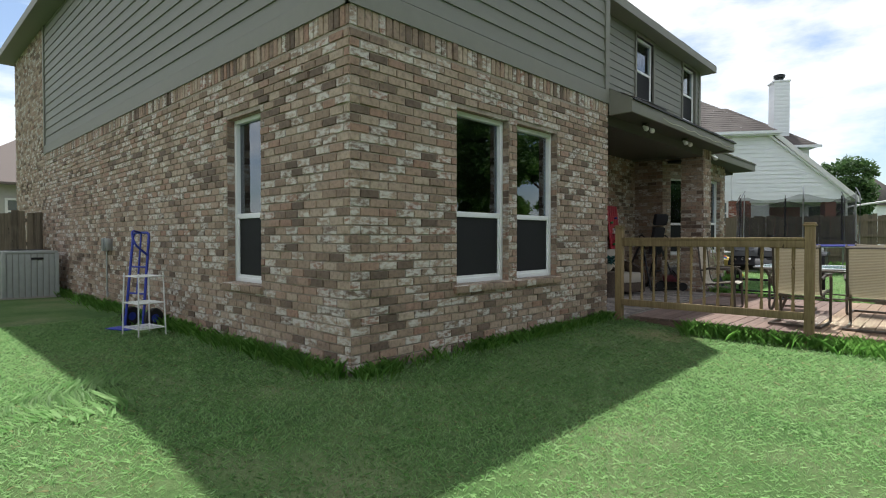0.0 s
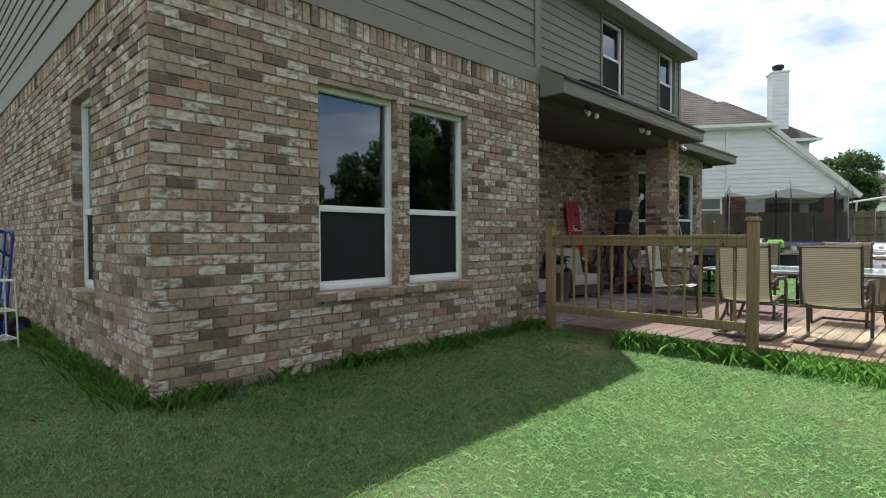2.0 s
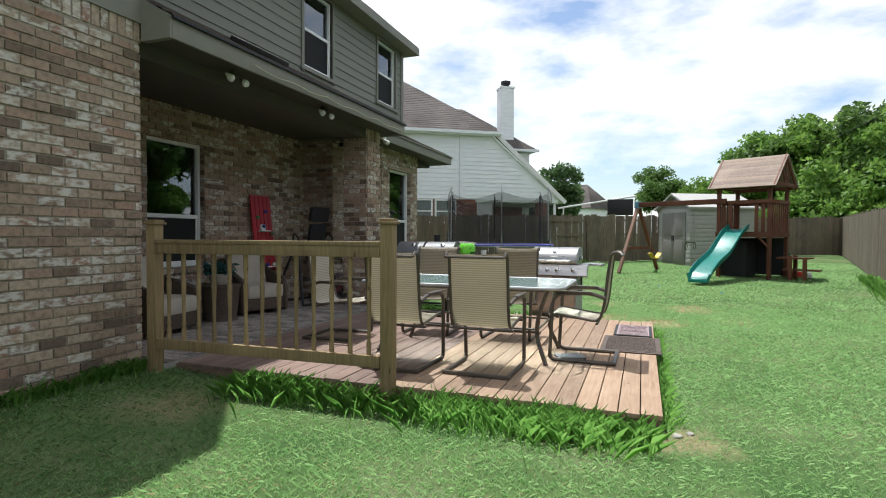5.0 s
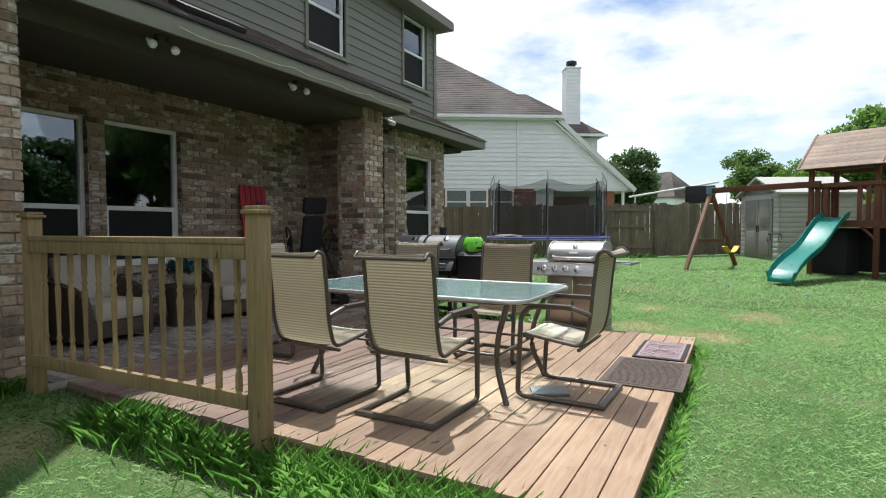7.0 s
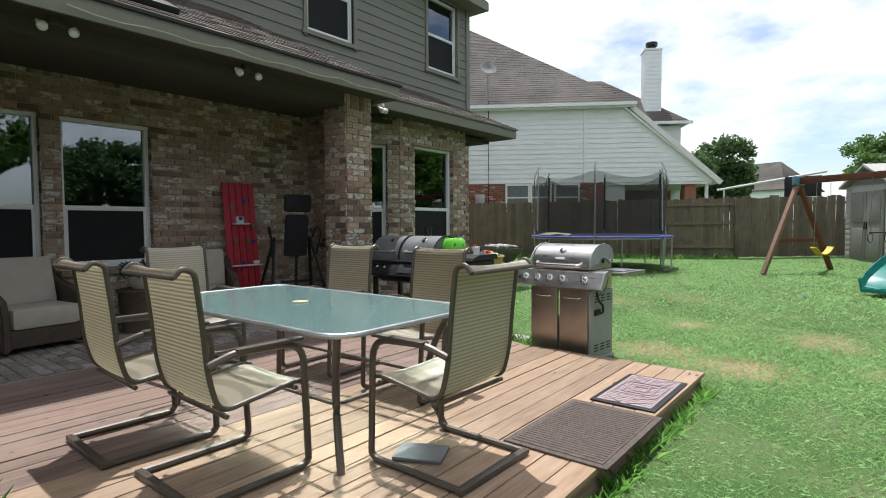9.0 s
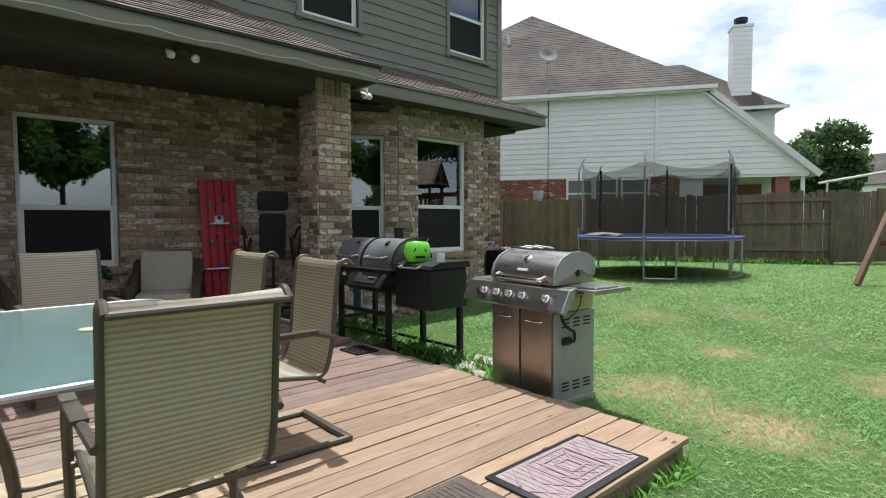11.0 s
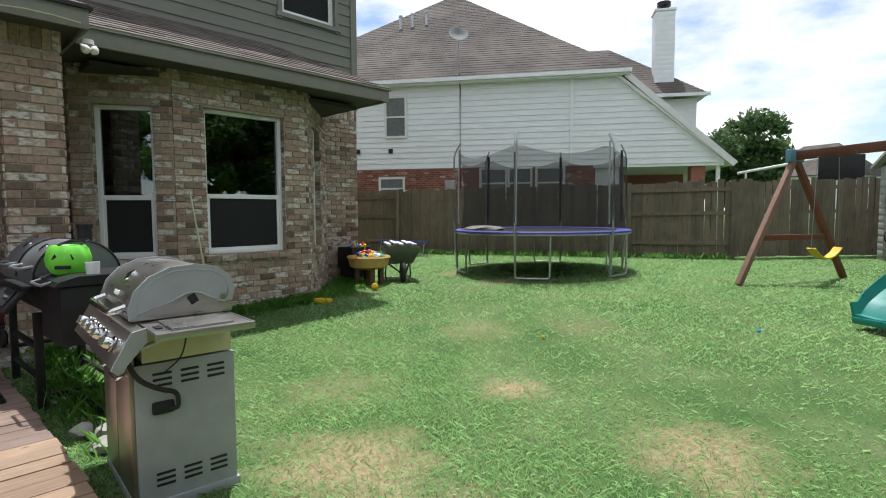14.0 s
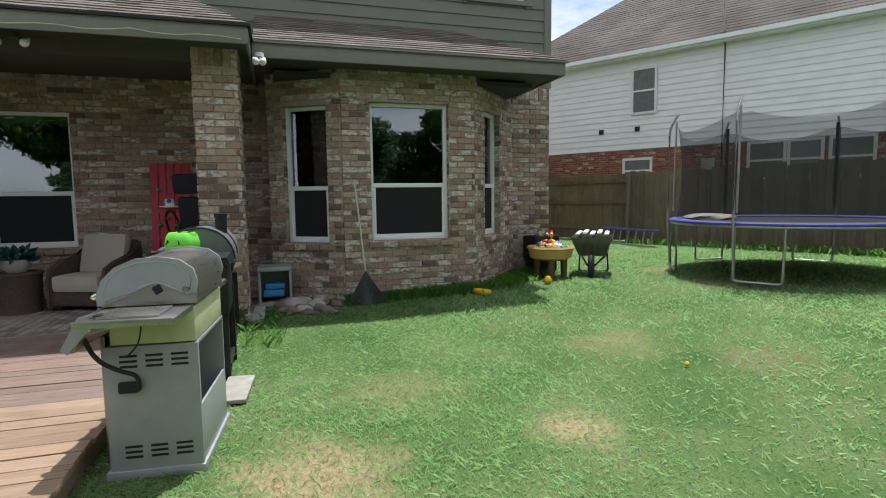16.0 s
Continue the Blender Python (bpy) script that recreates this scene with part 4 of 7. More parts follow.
mat_rug("doormat", "flat ribbed brown doormat over the deck edge", 0.24, 9.34, 0.83, 10.22, DZ, M_MAT_BROWN, M_MAT_BROWN, 26)
welcome = mat_rug("doormat", "mauve patterned doormat with a dark border", 0.33, 10.29, 0.76, 11.06, DZ, M_MAT_PINK, M_BLACK, 18)
M_LINES = plain("mat_lines", (0.30, 0.225, 0.235), 0.9)
for i in range(7):
    for s in (-1, 1):
        part("zigzag", boxes(((s * 0.085, -0.3 + i * 0.1, 0.019), (0.15, 0.014, 0.004), 0.0, Matrix.Rotation(s * radians(38), 3, "Z"))), M_LINES, welcome)
for k in (0.05, 0.1, 0.15):
    part("square_line", boxes(((0, k, 0.0205), (2 * k, 0.012, 0.004)), ((0, -k, 0.0205), (2 * k, 0.012, 0.004)), ((k, 0, 0.0207), (0.012, 2 * k, 0.004)), ((-k, 0, 0.0207), (0.012, 2 * k, 0.004))), M_LINES, welcome)

tagged(part("plastic_lid", boxes(((0, 0, 0.012), (0.26, 0.2, 0.022), 0.01)), M_GREY_LID, None, "", pose(0.0, 8.93, DZ, 0, 0, 25)), "flat grey plastic lid lying on the deck", "lid")
# loose boards and stones at the deck's far edge
loose = tagged(part("loose_board", boxes(((0, 0, 0.022), (0.62, 0.24, 0.045), 0.006)), M_DECK_OLD, None, "", pose(-2.9, 11.25, DZ, 0, 0, 8)), "short grey loose board lying on the deck", "board")
vent = thing("floor_register", pose(-2.25, 11.28, DZ), "dark slotted metal register on the deck", "register")
part("slats", boxes(*[((0, -0.1 + 0.025 * i, 0.006), (0.28, 0.014, 0.012)) for i in range(9)]), M_BLACK, vent)
part("frame", boxes(((0, 0.118, 0.007), (0.3, 0.012, 0.014)), ((0, -0.118, 0.007), (0.3, 0.012, 0.014)), ((0.145, 0, 0.007), (0.012, 0.224, 0.014)), ((-0.145, 0, 0.007), (0.012, 0.224, 0.014))), M_BLACK, vent)


def rock(name, x, y, r, mat, label, sq=0.5, z=None):
    bm = bmesh.new()
    bmesh.ops.create_icosphere(bm, subdivisions=2, radius=r)
    for v in bm.verts:
        v.co *= 1 + 0.35 * noise.noise(v.co / r * 1.3 + Vector((x, y, 0)))
        v.co.z *= sq
    ob = part(name, bm, mat, None, "", pose(x, y, (ground_z(x, y) if z is None else z) + r * sq * 0.55, 0, 0, x * 77))
    return tagged(ob, label, "stone", "stones beside the deck")


for i, (x, y, r) in enumerate([(-1.35, 11.85, 0.13), (-1.15, 11.75, 0.1), (-1.5, 11.7, 0.09), (-2.3, 11.75, 0.1), (-4.1, 12.65, 0.16), (-4.3, 12.75, 0.12), (-3.95, 12.9, 0.13), (-4.2, 12.95, 0.1), (-3.8, 12.75, 0.1), (-4.45, 13.0, 0.12), (0.87, 7.5, 0.035), (0.95, 7.58, 0.028)]):
    rock("stone", x, y, r, M_CONCRETE, "rough grey stone on the ground")
M_RUBBLE = plain("brown_rubble", (0.16, 0.13, 0.10), 0.95, vary=0.4, bump=0.6)
rng = random.Random(21)
for i in range(34):
    rock("stone", rng.uniform(-4.25, -3.5), rng.uniform(12.45, 13.15), rng.uniform(0.035, 0.085), M_RUBBLE, "small brown rubble stone beside the bay", rng.uniform(0.4, 0.8))
tagged(part("paving_slab", boxes(((0, 0, 0.03), (0.55, 0.2, 0.03), 0.008)), M_CONCRETE, None, "", on_ground(-1.38, 12.16, -4)), "grey concrete paving slab in the grass", "slab")

# ---- gas grill ----
grill = thing("gas_grill", on_ground(-0.565, 11.88, -5) @ Matrix.Scale(0.965, 4), "stainless steel four-burner gas grill with side shelves", "grill")
part("cabinet", spans(((-0.345, -0.21, 0.03), (-0.325, 0.24, 0.715)), ((-0.325, -0.2, 0.03), (0.325, 0.24, 0.07)), ((-0.325, -0.2, 0.70), (0.325, 0.24, 0.715)), ((-0.012, -0.19, 0.07), (0.012, 0.1, 0.70))), M_GREY_PANEL, grill)
part("side_panel", spans(((0.325, -0.215, 0.02), (0.35, 0.245, 0.715)), bev=0.004), M_GREY_PANEL, grill, "grey steel side panel")
part("back_panel", spans(((-0.325, 0.225, 0.07), (0.325, 0.24, 0.36)), bev=0.003), M_GREY_PANEL, grill)
for zz in (0.11, 0.60):
    for j in range(3):
        for i in range(3):
            part("vent_slot", spans(((0.347, -0.14 + j * 0.125, zz + 0.028 * i), (0.3525, -0.055 + j * 0.125, zz + 0.028 * i + 0.013)), bev=0.002), M_BLACK, grill)
for s in (-1, 1):
    dr = part("door", spans(((s * 0.168 - 0.157, -0.235, 0.06), (s * 0.168 + 0.157, -0.21, 0.77)), bev=0.006), M_STEEL_DOOR, grill, "warm reflective steel door")
    part("handle", tubes((bend([(s * 0.165 - 0.09, -0.235, 0.66), (s * 0.165 - 0.09, -0.27, 0.645), (s * 0.165 + 0.09, -0.27, 0.645), (s * 0.165 + 0.09, -0.235, 0.66)], 0.02, 3), 0.008, 8)), M_CHROME, dr)
part("base_plate", spans(((-0.365, -0.235, 0.0), (0.365, 0.255, 0.045)), bev=0.005), M_GREY_PANEL, grill)
part("control_panel", extrude(bmesh.new(), [(-0.30, 0.735), (-0.33, 0.755), (-0.245, 0.905), (-0.20, 0.918), (-0.20, 0.89), (-0.285, 0.735)], -0.60, 0.50), M_STEEL, grill)
part("panel_end", extrude(bmesh.new(), [(-0.305, 0.73), (-0.335, 0.755), (-0.25, 0.91), (-0.19, 0.922), (-0.19, 0.86)], 0.501, 0.515), M_GREY_PANEL, grill)
for i in range(5):
    kx = -0.36 + 0.145 * i + (0.1 if i == 4 else 0)
    q = Matrix.Translation((kx, -0.292, 0.832)) @ Matrix.Rotation(radians(60), 4, "X")
    kn = part("knob", lathe(bmesh.new(), [(0.038, 0), (0.038, 0.008), (0.028, 0.012), (0.026, 0.035), (0.02, 0.042)], n=18), M_CHROME, grill, "", q)
    part("grip", boxes(((0, 0, 0.046), (0.009, 0.044, 0.014), 0.003)), M_STEEL, kn)
part("igniter", lathe(bmesh.new(), [(0.018, 0), (0.016, 0.012)], n=12, m=Matrix.Translation((-0.43, -0.296, 0.825)) @ Matrix.Rotation(radians(60), 4, "X")), M_BLACK, grill)
part("firebox", spans(((-0.345, -0.18, 0.722), (0.345, 0.235, 0.905)), bev=0.006), M_CREAM, grill, "yellowed enamel firebox side")
part("manifold_tube", tubes((bend([(0.5, -0.22, 0.83), (0.44, -0.1, 0.85), (0.38, 0.04, 0.85), (0.36, 0.06, 0.83)], 0.05, 4), 0.011, 8)), M_GALV, grill)
part("valve", lathe(bmesh.new(), [(0.018, 0), (0.018, 0.03)], n=12, m=Matrix.Translation((0.345, 0.07, 0.862)) @ Matrix.Rotation(radians(90), 4, "Y")), M_BLACK, grill)
# the lid: a curved steel hood between two enamel end plates with a raised border
lid_p = [(-0.215, 0.925), (-0.22, 0.985), (-0.19, 1.06), (-0.13, 1.12), (-0.04, 1.16), (0.07, 1.168), (0.17, 1.15), (0.232, 1.105), (0.25, 1.04), (0.25, 0.96), (0.25, 0.925)]
lid = part("lid", extrude(bmesh.new(), lid_p, -0.33, 0.33), M_STEEL, grill)
plate = [(-0.225, 0.93), (-0.23, 0.985), (-0.2, 1.067), (-0.137, 1.13), (-0.042, 1.171), (0.072, 1.179), (0.177, 1.16), (0.242, 1.112), (0.262, 1.04), (0.25, 0.985), (0.205, 0.975), (0.15, 1.0), (0.09, 1.035), (0.03, 1.035), (-0.06, 0.99)]
inner = [(y * 0.86 + 0.004, 1.06 + (z - 1.06) * 0.8) for y, z in plate]
for s in (-1, 1):
    part("lid_end", extrude(bmesh.new(), plate, s * 0.33, s * 0.346), M_GREY_PANEL, lid)
    part("raised_border", tubes(([(s * 0.346, y, z) for y, z in inner], 0.004, 6, True)), M_GREY_PANEL, lid)
    part("pivot_bolt", lathe(bmesh.new(), [(0.018, 0), (0.014, 0.012)], n=14, m=Matrix.Translation((s * 0.346, 0.2, 1.005)) @ Matrix.Rotation(radians(s * 90), 4, "Y")), M_CHROME, lid)
    part("spit_hole", boxes(((s * 0.336, 0.06, 1.005), (0.008, 0.04, 0.045), 0.003, Euler((0.5, 0, 0)).to_matrix())), M_BLACK, lid)
part("lid_handle", tubes((bend([(-0.25, -0.22, 0.985), (-0.25, -0.285, 0.965), (0.25, -0.285, 0.965), (0.25, -0.22, 0.985)], 0.035, 5), 0.017, 10)), M_CHROME, lid)
part("thermometer", lathe(bmesh.new(), [(0.034, 0), (0.034, 0.012), (0.024, 0.018)], n=18, m=Matrix.Translation((0, -0.14, 1.108)) @ Matrix.Rotation(radians(42), 4, "X")), M_CHROME, lid)
part("badge", boxes(((0, -0.209, 1.03), (0.11, 0.006, 0.024), 0.001, Euler((radians(-22), 0, 0)).to_matrix())), M_WHITE, lid)
for s in (-1, 1):
    e = 0.69 if s > 0 else 0.60
    sh = part("side_shelf", spans(((s * 0.352, -0.19, 0.905), (s * e, 0.22, 0.92)), bev=0.004), M_STEEL, grill)
    part("shelf_edge", spans(((s * (e - 0.004), -0.2, 0.892), (s * (e + 0.008), 0.225, 0.924)), bev=0.003), M_STEEL, sh)
    part("shelf_edge", spans(((s * 0.352, 0.221, 0.892), (s * (e - 0.005), 0.232, 0.922)), bev=0.003), M_STEEL, sh)
part("burner_cover", spans(((0.40, -0.12, 0.921), (0.64, 0.15, 0.931)), bev=0.004), M_STEEL, grill)
part("burner_pull", spans(((0.50, -0.165, 0.921), (0.56, -0.135, 0.926)), bev=0.002), M_BLACK, grill)
part("gas_hose", tubes((bend([(0.43, -0.27, 0.80), (0.42, -0.22, 0.67), (0.40, -0.12, 0.60), (0.39, -0.04, 0.57), (0.385, -0.04, 0.49), (0.362, -0.08, 0.495)], 0.06, 5), 0.012, 8), (bend([(0.42, 0.0, 0.85), (0.41, -0.02, 0.74), (0.36, -0.1, 0.66)], 0.05, 4), 0.004, 6)), M_RUBBER, grill)
part("regulator", boxes(((0.36, -0.1, 0.50), (0.03, 0.1, 0.062), 0.015)), M_BLACK, grill)

# ---- charcoal smoker ----
smoker = thing("barrel_smoker", on_ground(-2.66, 11.84, 2), "black barrel smoker with two lids and a firebox", "grill")
for c, w in ((-0.23, 0.46), (0.27, 0.5)):
    barrel = [(0.27 * math.cos(a), 0.9 + 0.27 * math.sin(a)) for a in [radians(-8 + i * 196 / 16) for i in range(17)]]
    ld = part("barrel_lid", extrude(bmesh.new(), barrel, c - w / 2 + 0.006, c + w / 2 - 0.006), M_GREY_LID, smoker, "sun-bleached rounded steel lid")
    part("lid_seam", tubes(([(c + w / 2 - 0.004, 0.272 * math.cos(a), 0.9 + 0.272 * math.sin(a)) for a in [radians(i * 12) for i in range(16)]], 0.008, 6)), M_BLACK, ld)
    part("lid_handle", tubes((bend([(c - 0.15, -0.25, 0.99), (c - 0.15, -0.33, 0.98), (c + 0.15, -0.33, 0.98), (c + 0.15, -0.25, 0.99)], 0.035, 4), 0.015, 8)), M_GREY_LID, ld)
    part("thermometer", lathe(bmesh.new(), [(0.035, 0), (0.035, 0.014), (0.024, 0.018)], n=16, m=Matrix.Translation((c + 0.05, -0.155, 1.115)) @ Matrix.Rotation(radians(42), 4, "X")), M_CHROME, ld)
    low = [(0.255 * math.cos(a), 0.88 + 0.3 * math.sin(a)) for a in [radians(180 + i * 180 / 12) for i in range(13)]]
    part("barrel", extrude(bmesh.new(), low, c - w / 2 + 0.01, c + w / 2 - 0.01), M_BLACK, smoker)
fb = part("firebox", spans(((0.53, -0.24, 0.52), (1.04, 0.24, 0.90)), bev=0.02), M_BLACK, smoker)
part("firebox_lid", extrude(bmesh.new(), [(-0.27, 0.905), (-0.25, 0.935), (-0.14, 0.965), (0.24, 0.965), (0.26, 0.905)], 0.52, 1.07), M_BLACK, smoker)
part("firebox_handle", tubes((bend([(0.66, -0.255, 0.925), (0.66, -0.31, 0.91), (0.92, -0.31, 0.91), (0.92, -0.255, 0.925)], 0.02, 3), 0.01, 8)), M_GREY_LID, smoker)
cp = part("control_shelf", boxes(((0.02, -0.37, 0.78), (1.02, 0.03, 0.20), 0.006, Euler((radians(-40), 0, 0)).to_matrix())), M_BLACK, smoker)
part("shelf_lip", boxes(((0.02, -0.31, 0.865), (1.04, 0.06, 0.025), 0.008)), M_BLACK, cp)
for i in range(3):
    part("knob", lathe(bmesh.new(), [(0.032, 0), (0.03, 0.012), (0.024, 0.034)], n=14, m=Matrix.Translation((-0.36 + i * 0.12, -0.385, 0.805)) @ Matrix.Rotation(radians(50), 4, "X")), M_CHROME, cp)
part("label_plate", boxes(((0.27, -0.391, 0.79), (0.34, 0.006, 0.12), 0.003, Euler((radians(-40), 0, 0)).to_matrix())), M_RUBBER, cp)
part("label_bar", boxes(((0.36, -0.397, 0.80), (0.12, 0.004, 0.016), 0.001, Euler((radians(-40), 0, 0)).to_matrix())), M_GREY_LID, cp)
for x, y in ((-0.41, -0.24), (-0.41, 0.22), (0.42, -0.24), (0.42, 0.22), (0.98, 0.2)):
    part("leg", boxes(((x, y, 0.33), (0.05, 0.05, 0.68), 0.004)), M_BLACK, smoker)
for c_, s_ in (((0.0, -0.24, 0.42), (0.80, 0.03, 0.04)), ((0.0, -0.24, 0.2), (0.80, 0.03, 0.03)), ((0.28, 0.22, 0.1), (1.36, 0.03, 0.03)), ((-0.41, -0.01, 0.3), (0.03, 0.44, 0.03)), ((0.42, -0.01, 0.06), (0.03, 0.44, 0.04)), ((0.7, -0.02, 0.04), (0.54, 0.03, 0.04))):
    part("brace", boxes((c_, s_, 0.003)), M_BLACK, smoker)
part("chimney_pipe", lathe(bmesh.new(), [(0.05, 1.1), (0.05, 1.25), (0.058, 1.25), (0.058, 1.28)], (0.12, 0.15, 0)), M_BLACK, smoker)
bucket = thing("pumpkin_bucket", pose(-1.95, 11.76, ground_z(-2.2, 11.8) + 0.966, 0, 0, 28), "lime green plastic pumpkin bucket on the smoker", "bucket")
bm = bmesh.new()
n = 40
rings = []
for r, z in [(0.05, 0.0), (0.095, 0.015), (0.125, 0.07), (0.13, 0.12), (0.115, 0.18), (0.095, 0.205), (0.088, 0.2), (0.1, 0.15), (0.08, 0.03)]:
    rings.append([bm.verts.new((r * (1 + 0.045 * math.cos(8 * i * math.tau / n)) * math.cos(i * math.tau / n), r * (1 + 0.045 * math.cos(8 * i * math.tau / n)) * math.sin(i * math.tau / n), z)) for i in range(n)])
for a, b in zip(rings, rings[1:]):
    for i in range(n):
        bm.faces.new((a[i], a[(i + 1) % n], b[(i + 1) % n], b[i]))
bm.faces.new(rings[0]), bm.faces.new(rings[-1])
part("shell", bm, M_GREEN_TOY, bucket)
for dx in (-0.045, 0.045):
    bm = bmesh.new()
    q = Matrix.Rotation(radians(35), 4, "Z") @ Matrix.Translation((dx, -0.135, 0.13))
    bm.faces.new([bm.verts.new(q @ Vector(v)) for v in ((-0.02, 0.016, -0.015), (0.02, 0.016, -0.015), (0, 0.02, 0.025))])
    bmesh.ops.solidify(bm, geom=bm.faces, thickness=0.02)
    part("eye", bm, M_BLACK, bucket)
bm = bmesh.new()
box(bm, Matrix.Rotation(radians(35), 3, "Z") @ Vector((0, -0.125, 0.065)), (0.09, 0.02, 0.022), 0.004, Matrix.Rotation(radians(35), 3, "Z"))
part("mouth", bm, M_BLACK, bucket)
part("handle", tubes((bend([(-0.09, 0, 0.2), (-0.09, 0.1, 0.24), (0.09, 0.1, 0.24), (0.09, 0, 0.2)], 0.06, 5), 0.005, 6)), M_BLACK, bucket)
tagged(part("cup", lathe(bmesh.new(), [(0.038, 0), (0.043, 0.1), (0.039, 0.1), (0.034, 0.01)]), M_WHITE, None, "", pose(-1.7, 11.84, ground_z(-2.2, 11.8) + 0.966)), "small white cup standing on the firebox", "cup")


# ---- patio things ----
def armchair():
    ch = thing("wicker_armchair", pose(0, 0, 0), "brown wicker armchair with beige cushions", "armchair", "wicker armchairs on the patio")
    for s in (-1, 1):
        bm = extrude(bmesh.new(), [(-0.38, 0.03), (0.36, 0.03), (0.36, 0.36), (0.30, 0.52), (0.1, 0.58), (-0.2, 0.62), (-0.40, 0.8)], s * 0.30, s * 0.38)
        bmesh.ops.bevel(bm, geom=list(bm.edges), offset=0.02, segments=2, affect="EDGES")
        part("arm", bm, M_WICKER, ch)
    part("base", spans(((-0.3, -0.36, 0.06), (0.3, 0.34, 0.24)), bev=0.02), M_WICKER, ch)
    part("backrest", boxes(((0, -0.36, 0.5), (0.6, 0.07, 0.62), 0.025, Euler((radians(10), 0, 0)).to_matrix())), M_WICKER, ch)
    part("seat_cushion", boxes(((0, 0.03, 0.33), (0.58, 0.68, 0.2), 0.05)), M_CUSHION, ch)
    part("back_cushion", boxes(((0, -0.22, 0.63), (0.58, 0.16, 0.52), 0.06, Euler((radians(16), 0, 0)).to_matrix())), M_CUSHION, ch)
    return ch


ac = armchair()
ac.matrix_basis = pose(-4.75, 8.45, 0.197, 0, 0, -82)
copy_thing(ac, pose(-4.85, 10.28, 0.197, 0, 0, -110))
stand = thing("wicker_planter_table", pose(-4.75, 9.5, 0.197), "round brown wicker side table", "side table")
part("body", lathe(bmesh.new(), [(0.23, 0), (0.21, 0.05), (0.235, 0.25), (0.245, 0.43), (0.25, 0.45)], n=28), M_WICKER, stand)
part("top", lathe(bmesh.new(), [(0.26, 0.45), (0.265, 0.465), (0.26, 0.48)], n=28), M_WICKER, stand)
pot = thing("potted_plant", pose(-4.75, 9.5, 0.677), "bluish leafy plant in a woven pot", "plant")
part("pot", lathe(bmesh.new(), [(0.09, 0), (0.14, 0.06), (0.15, 0.15), (0.135, 0.15), (0.12, 0.1)]), M_CUSHION, pot)
rng = random.Random(8)
vs, fs = [], []
for i in range(160):
    a, r, z = rng.random() * math.tau, rng.random() ** 0.5 * 0.2, 0.13 + rng.random() * 0.16
    c = Vector((r * math.cos(a), r * math.sin(a), z))
    q = Euler((rng.uniform(-1, 1), rng.uniform(-1, 1), a)).to_matrix()
    k = len(vs)
    vs += [c + q @ Vector(v) for v in ((-0.05, 0, 0), (0, -0.025, 0.008), (0.06, 0, 0), (0, 0.025, 0.008))]
    fs.append((k, k + 1, k + 2, k + 3))
raw("leaves", vs, fs, leaf_mat("blue_green_leaves", (0.015, 0.06, 0.06), (0.04, 0.14, 0.13)), pot)

board = thing("toy_wall_board", pose(-5.2, 11.1, 0.2, 0, -6.5, 0), "red wooden pallet board with toy knobs, leaning on brick", "board")
for i in range(5):
    part("slat", boxes(((0, -0.2 + i * 0.1, 0.92), (0.02, 0.088, 1.8), 0.004)), M_RED_PAINT, board)
part("rail", boxes(((-0.02, 0, 0.25), (0.02, 0.46, 0.08)), ((-0.02, 0, 0.95), (0.02, 0.46, 0.08)), ((-0.02, 0, 1.6), (0.02, 0.46, 0.08))), M_RED_PAINT, board)
part("shelf", boxes(((0.05, 0, 0.62), (0.1, 0.5, 0.02), 0.003), ((0.04, 0.18, 0.66), (0.02, 0.1, 0.05), 0.01)), M_WHITE, board)
part("shelf", boxes(((0.05, -0.02, 1.22), (0.09, 0.24, 0.018), 0.003), ((0.02, -0.02, 1.28), (0.02, 0.12, 0.11), 0.03)), M_WHITE, board)
for y, z, mt in ((-0.15, 1.45, M_GREEN), (0.06, 1.55, M_BLUE), (-0.02, 1.3, M_BLUE), (0.17, 1.18, M_GREEN), (-0.14, 0.98, M_GREEN), (0.06, 0.97, M_GREEN), (0.17, 0.97, M_BLUE), (-0.02, 0.66, M_BLUE), (-0.05, 1.07, M_RED_TOY)):
    part("toy_knob", lathe(bmesh.new(), [(0.012, 0), (0.02, 0.02), (0.03, 0.04), (0.02, 0.06)], n=10, m=Matrix.Translation((0.01, y, z)) @ Matrix.Rotation(radians(90), 4, "Y")), mt, board)

inv = thing("inversion_table", pose(-4.75, 11.55, 0.2, 0, 0, -108), "black padded inversion table with a tubular frame", "exercise machine")
tilt = Matrix.Rotation(radians(-12), 4, "X")
bm = bmesh.new()
box(bm, tilt @ Vector((0, -0.02, 1.07)), (0.33, 0.09, 0.60), 0.043, tilt.to_3x3())
part("back_pad", bm, M_BLACK_CLOTH, inv)
bm = bmesh.new()
box(bm, tilt @ Vector((0, -0.02, 1.53)), (0.38, 0.1, 0.25), 0.048, tilt.to_3x3())
part("head_pad", bm, M_BLACK_CLOTH, inv)
part("boom", tubes(([(0, 0.16, 0.3), (0, 0.2, 0.8)], 0.022, 8), ([(-0.2, 0.14, 0.4), (0.2, 0.14, 0.4)], 0.016, 8)), M_BLACK, inv)
for s in (-1, 1):
    part("frame_leg", tubes((bend([(s * 0.42, 0.42, 0.02), (s * 0.25, 0.02, 1.05), (s * 0.42, -0.4, 0.02)], 0.08, 5), 0.022, 8), (bend([(s * 0.32, 0.1, 0.75), (s * 0.36, 0.24, 1.1), (s * 0.36, 0.06, 1.2), (s * 0.3, 0.0, 1.02)], 0.1, 5), 0.014, 8)), M_BLACK, inv)
for y in (0.42, -0.4):
    part("floor_bar", tubes(([(-0.42, y, 0.022), (0.42, y, 0.022)], 0.02, 8)), M_BLACK, inv)
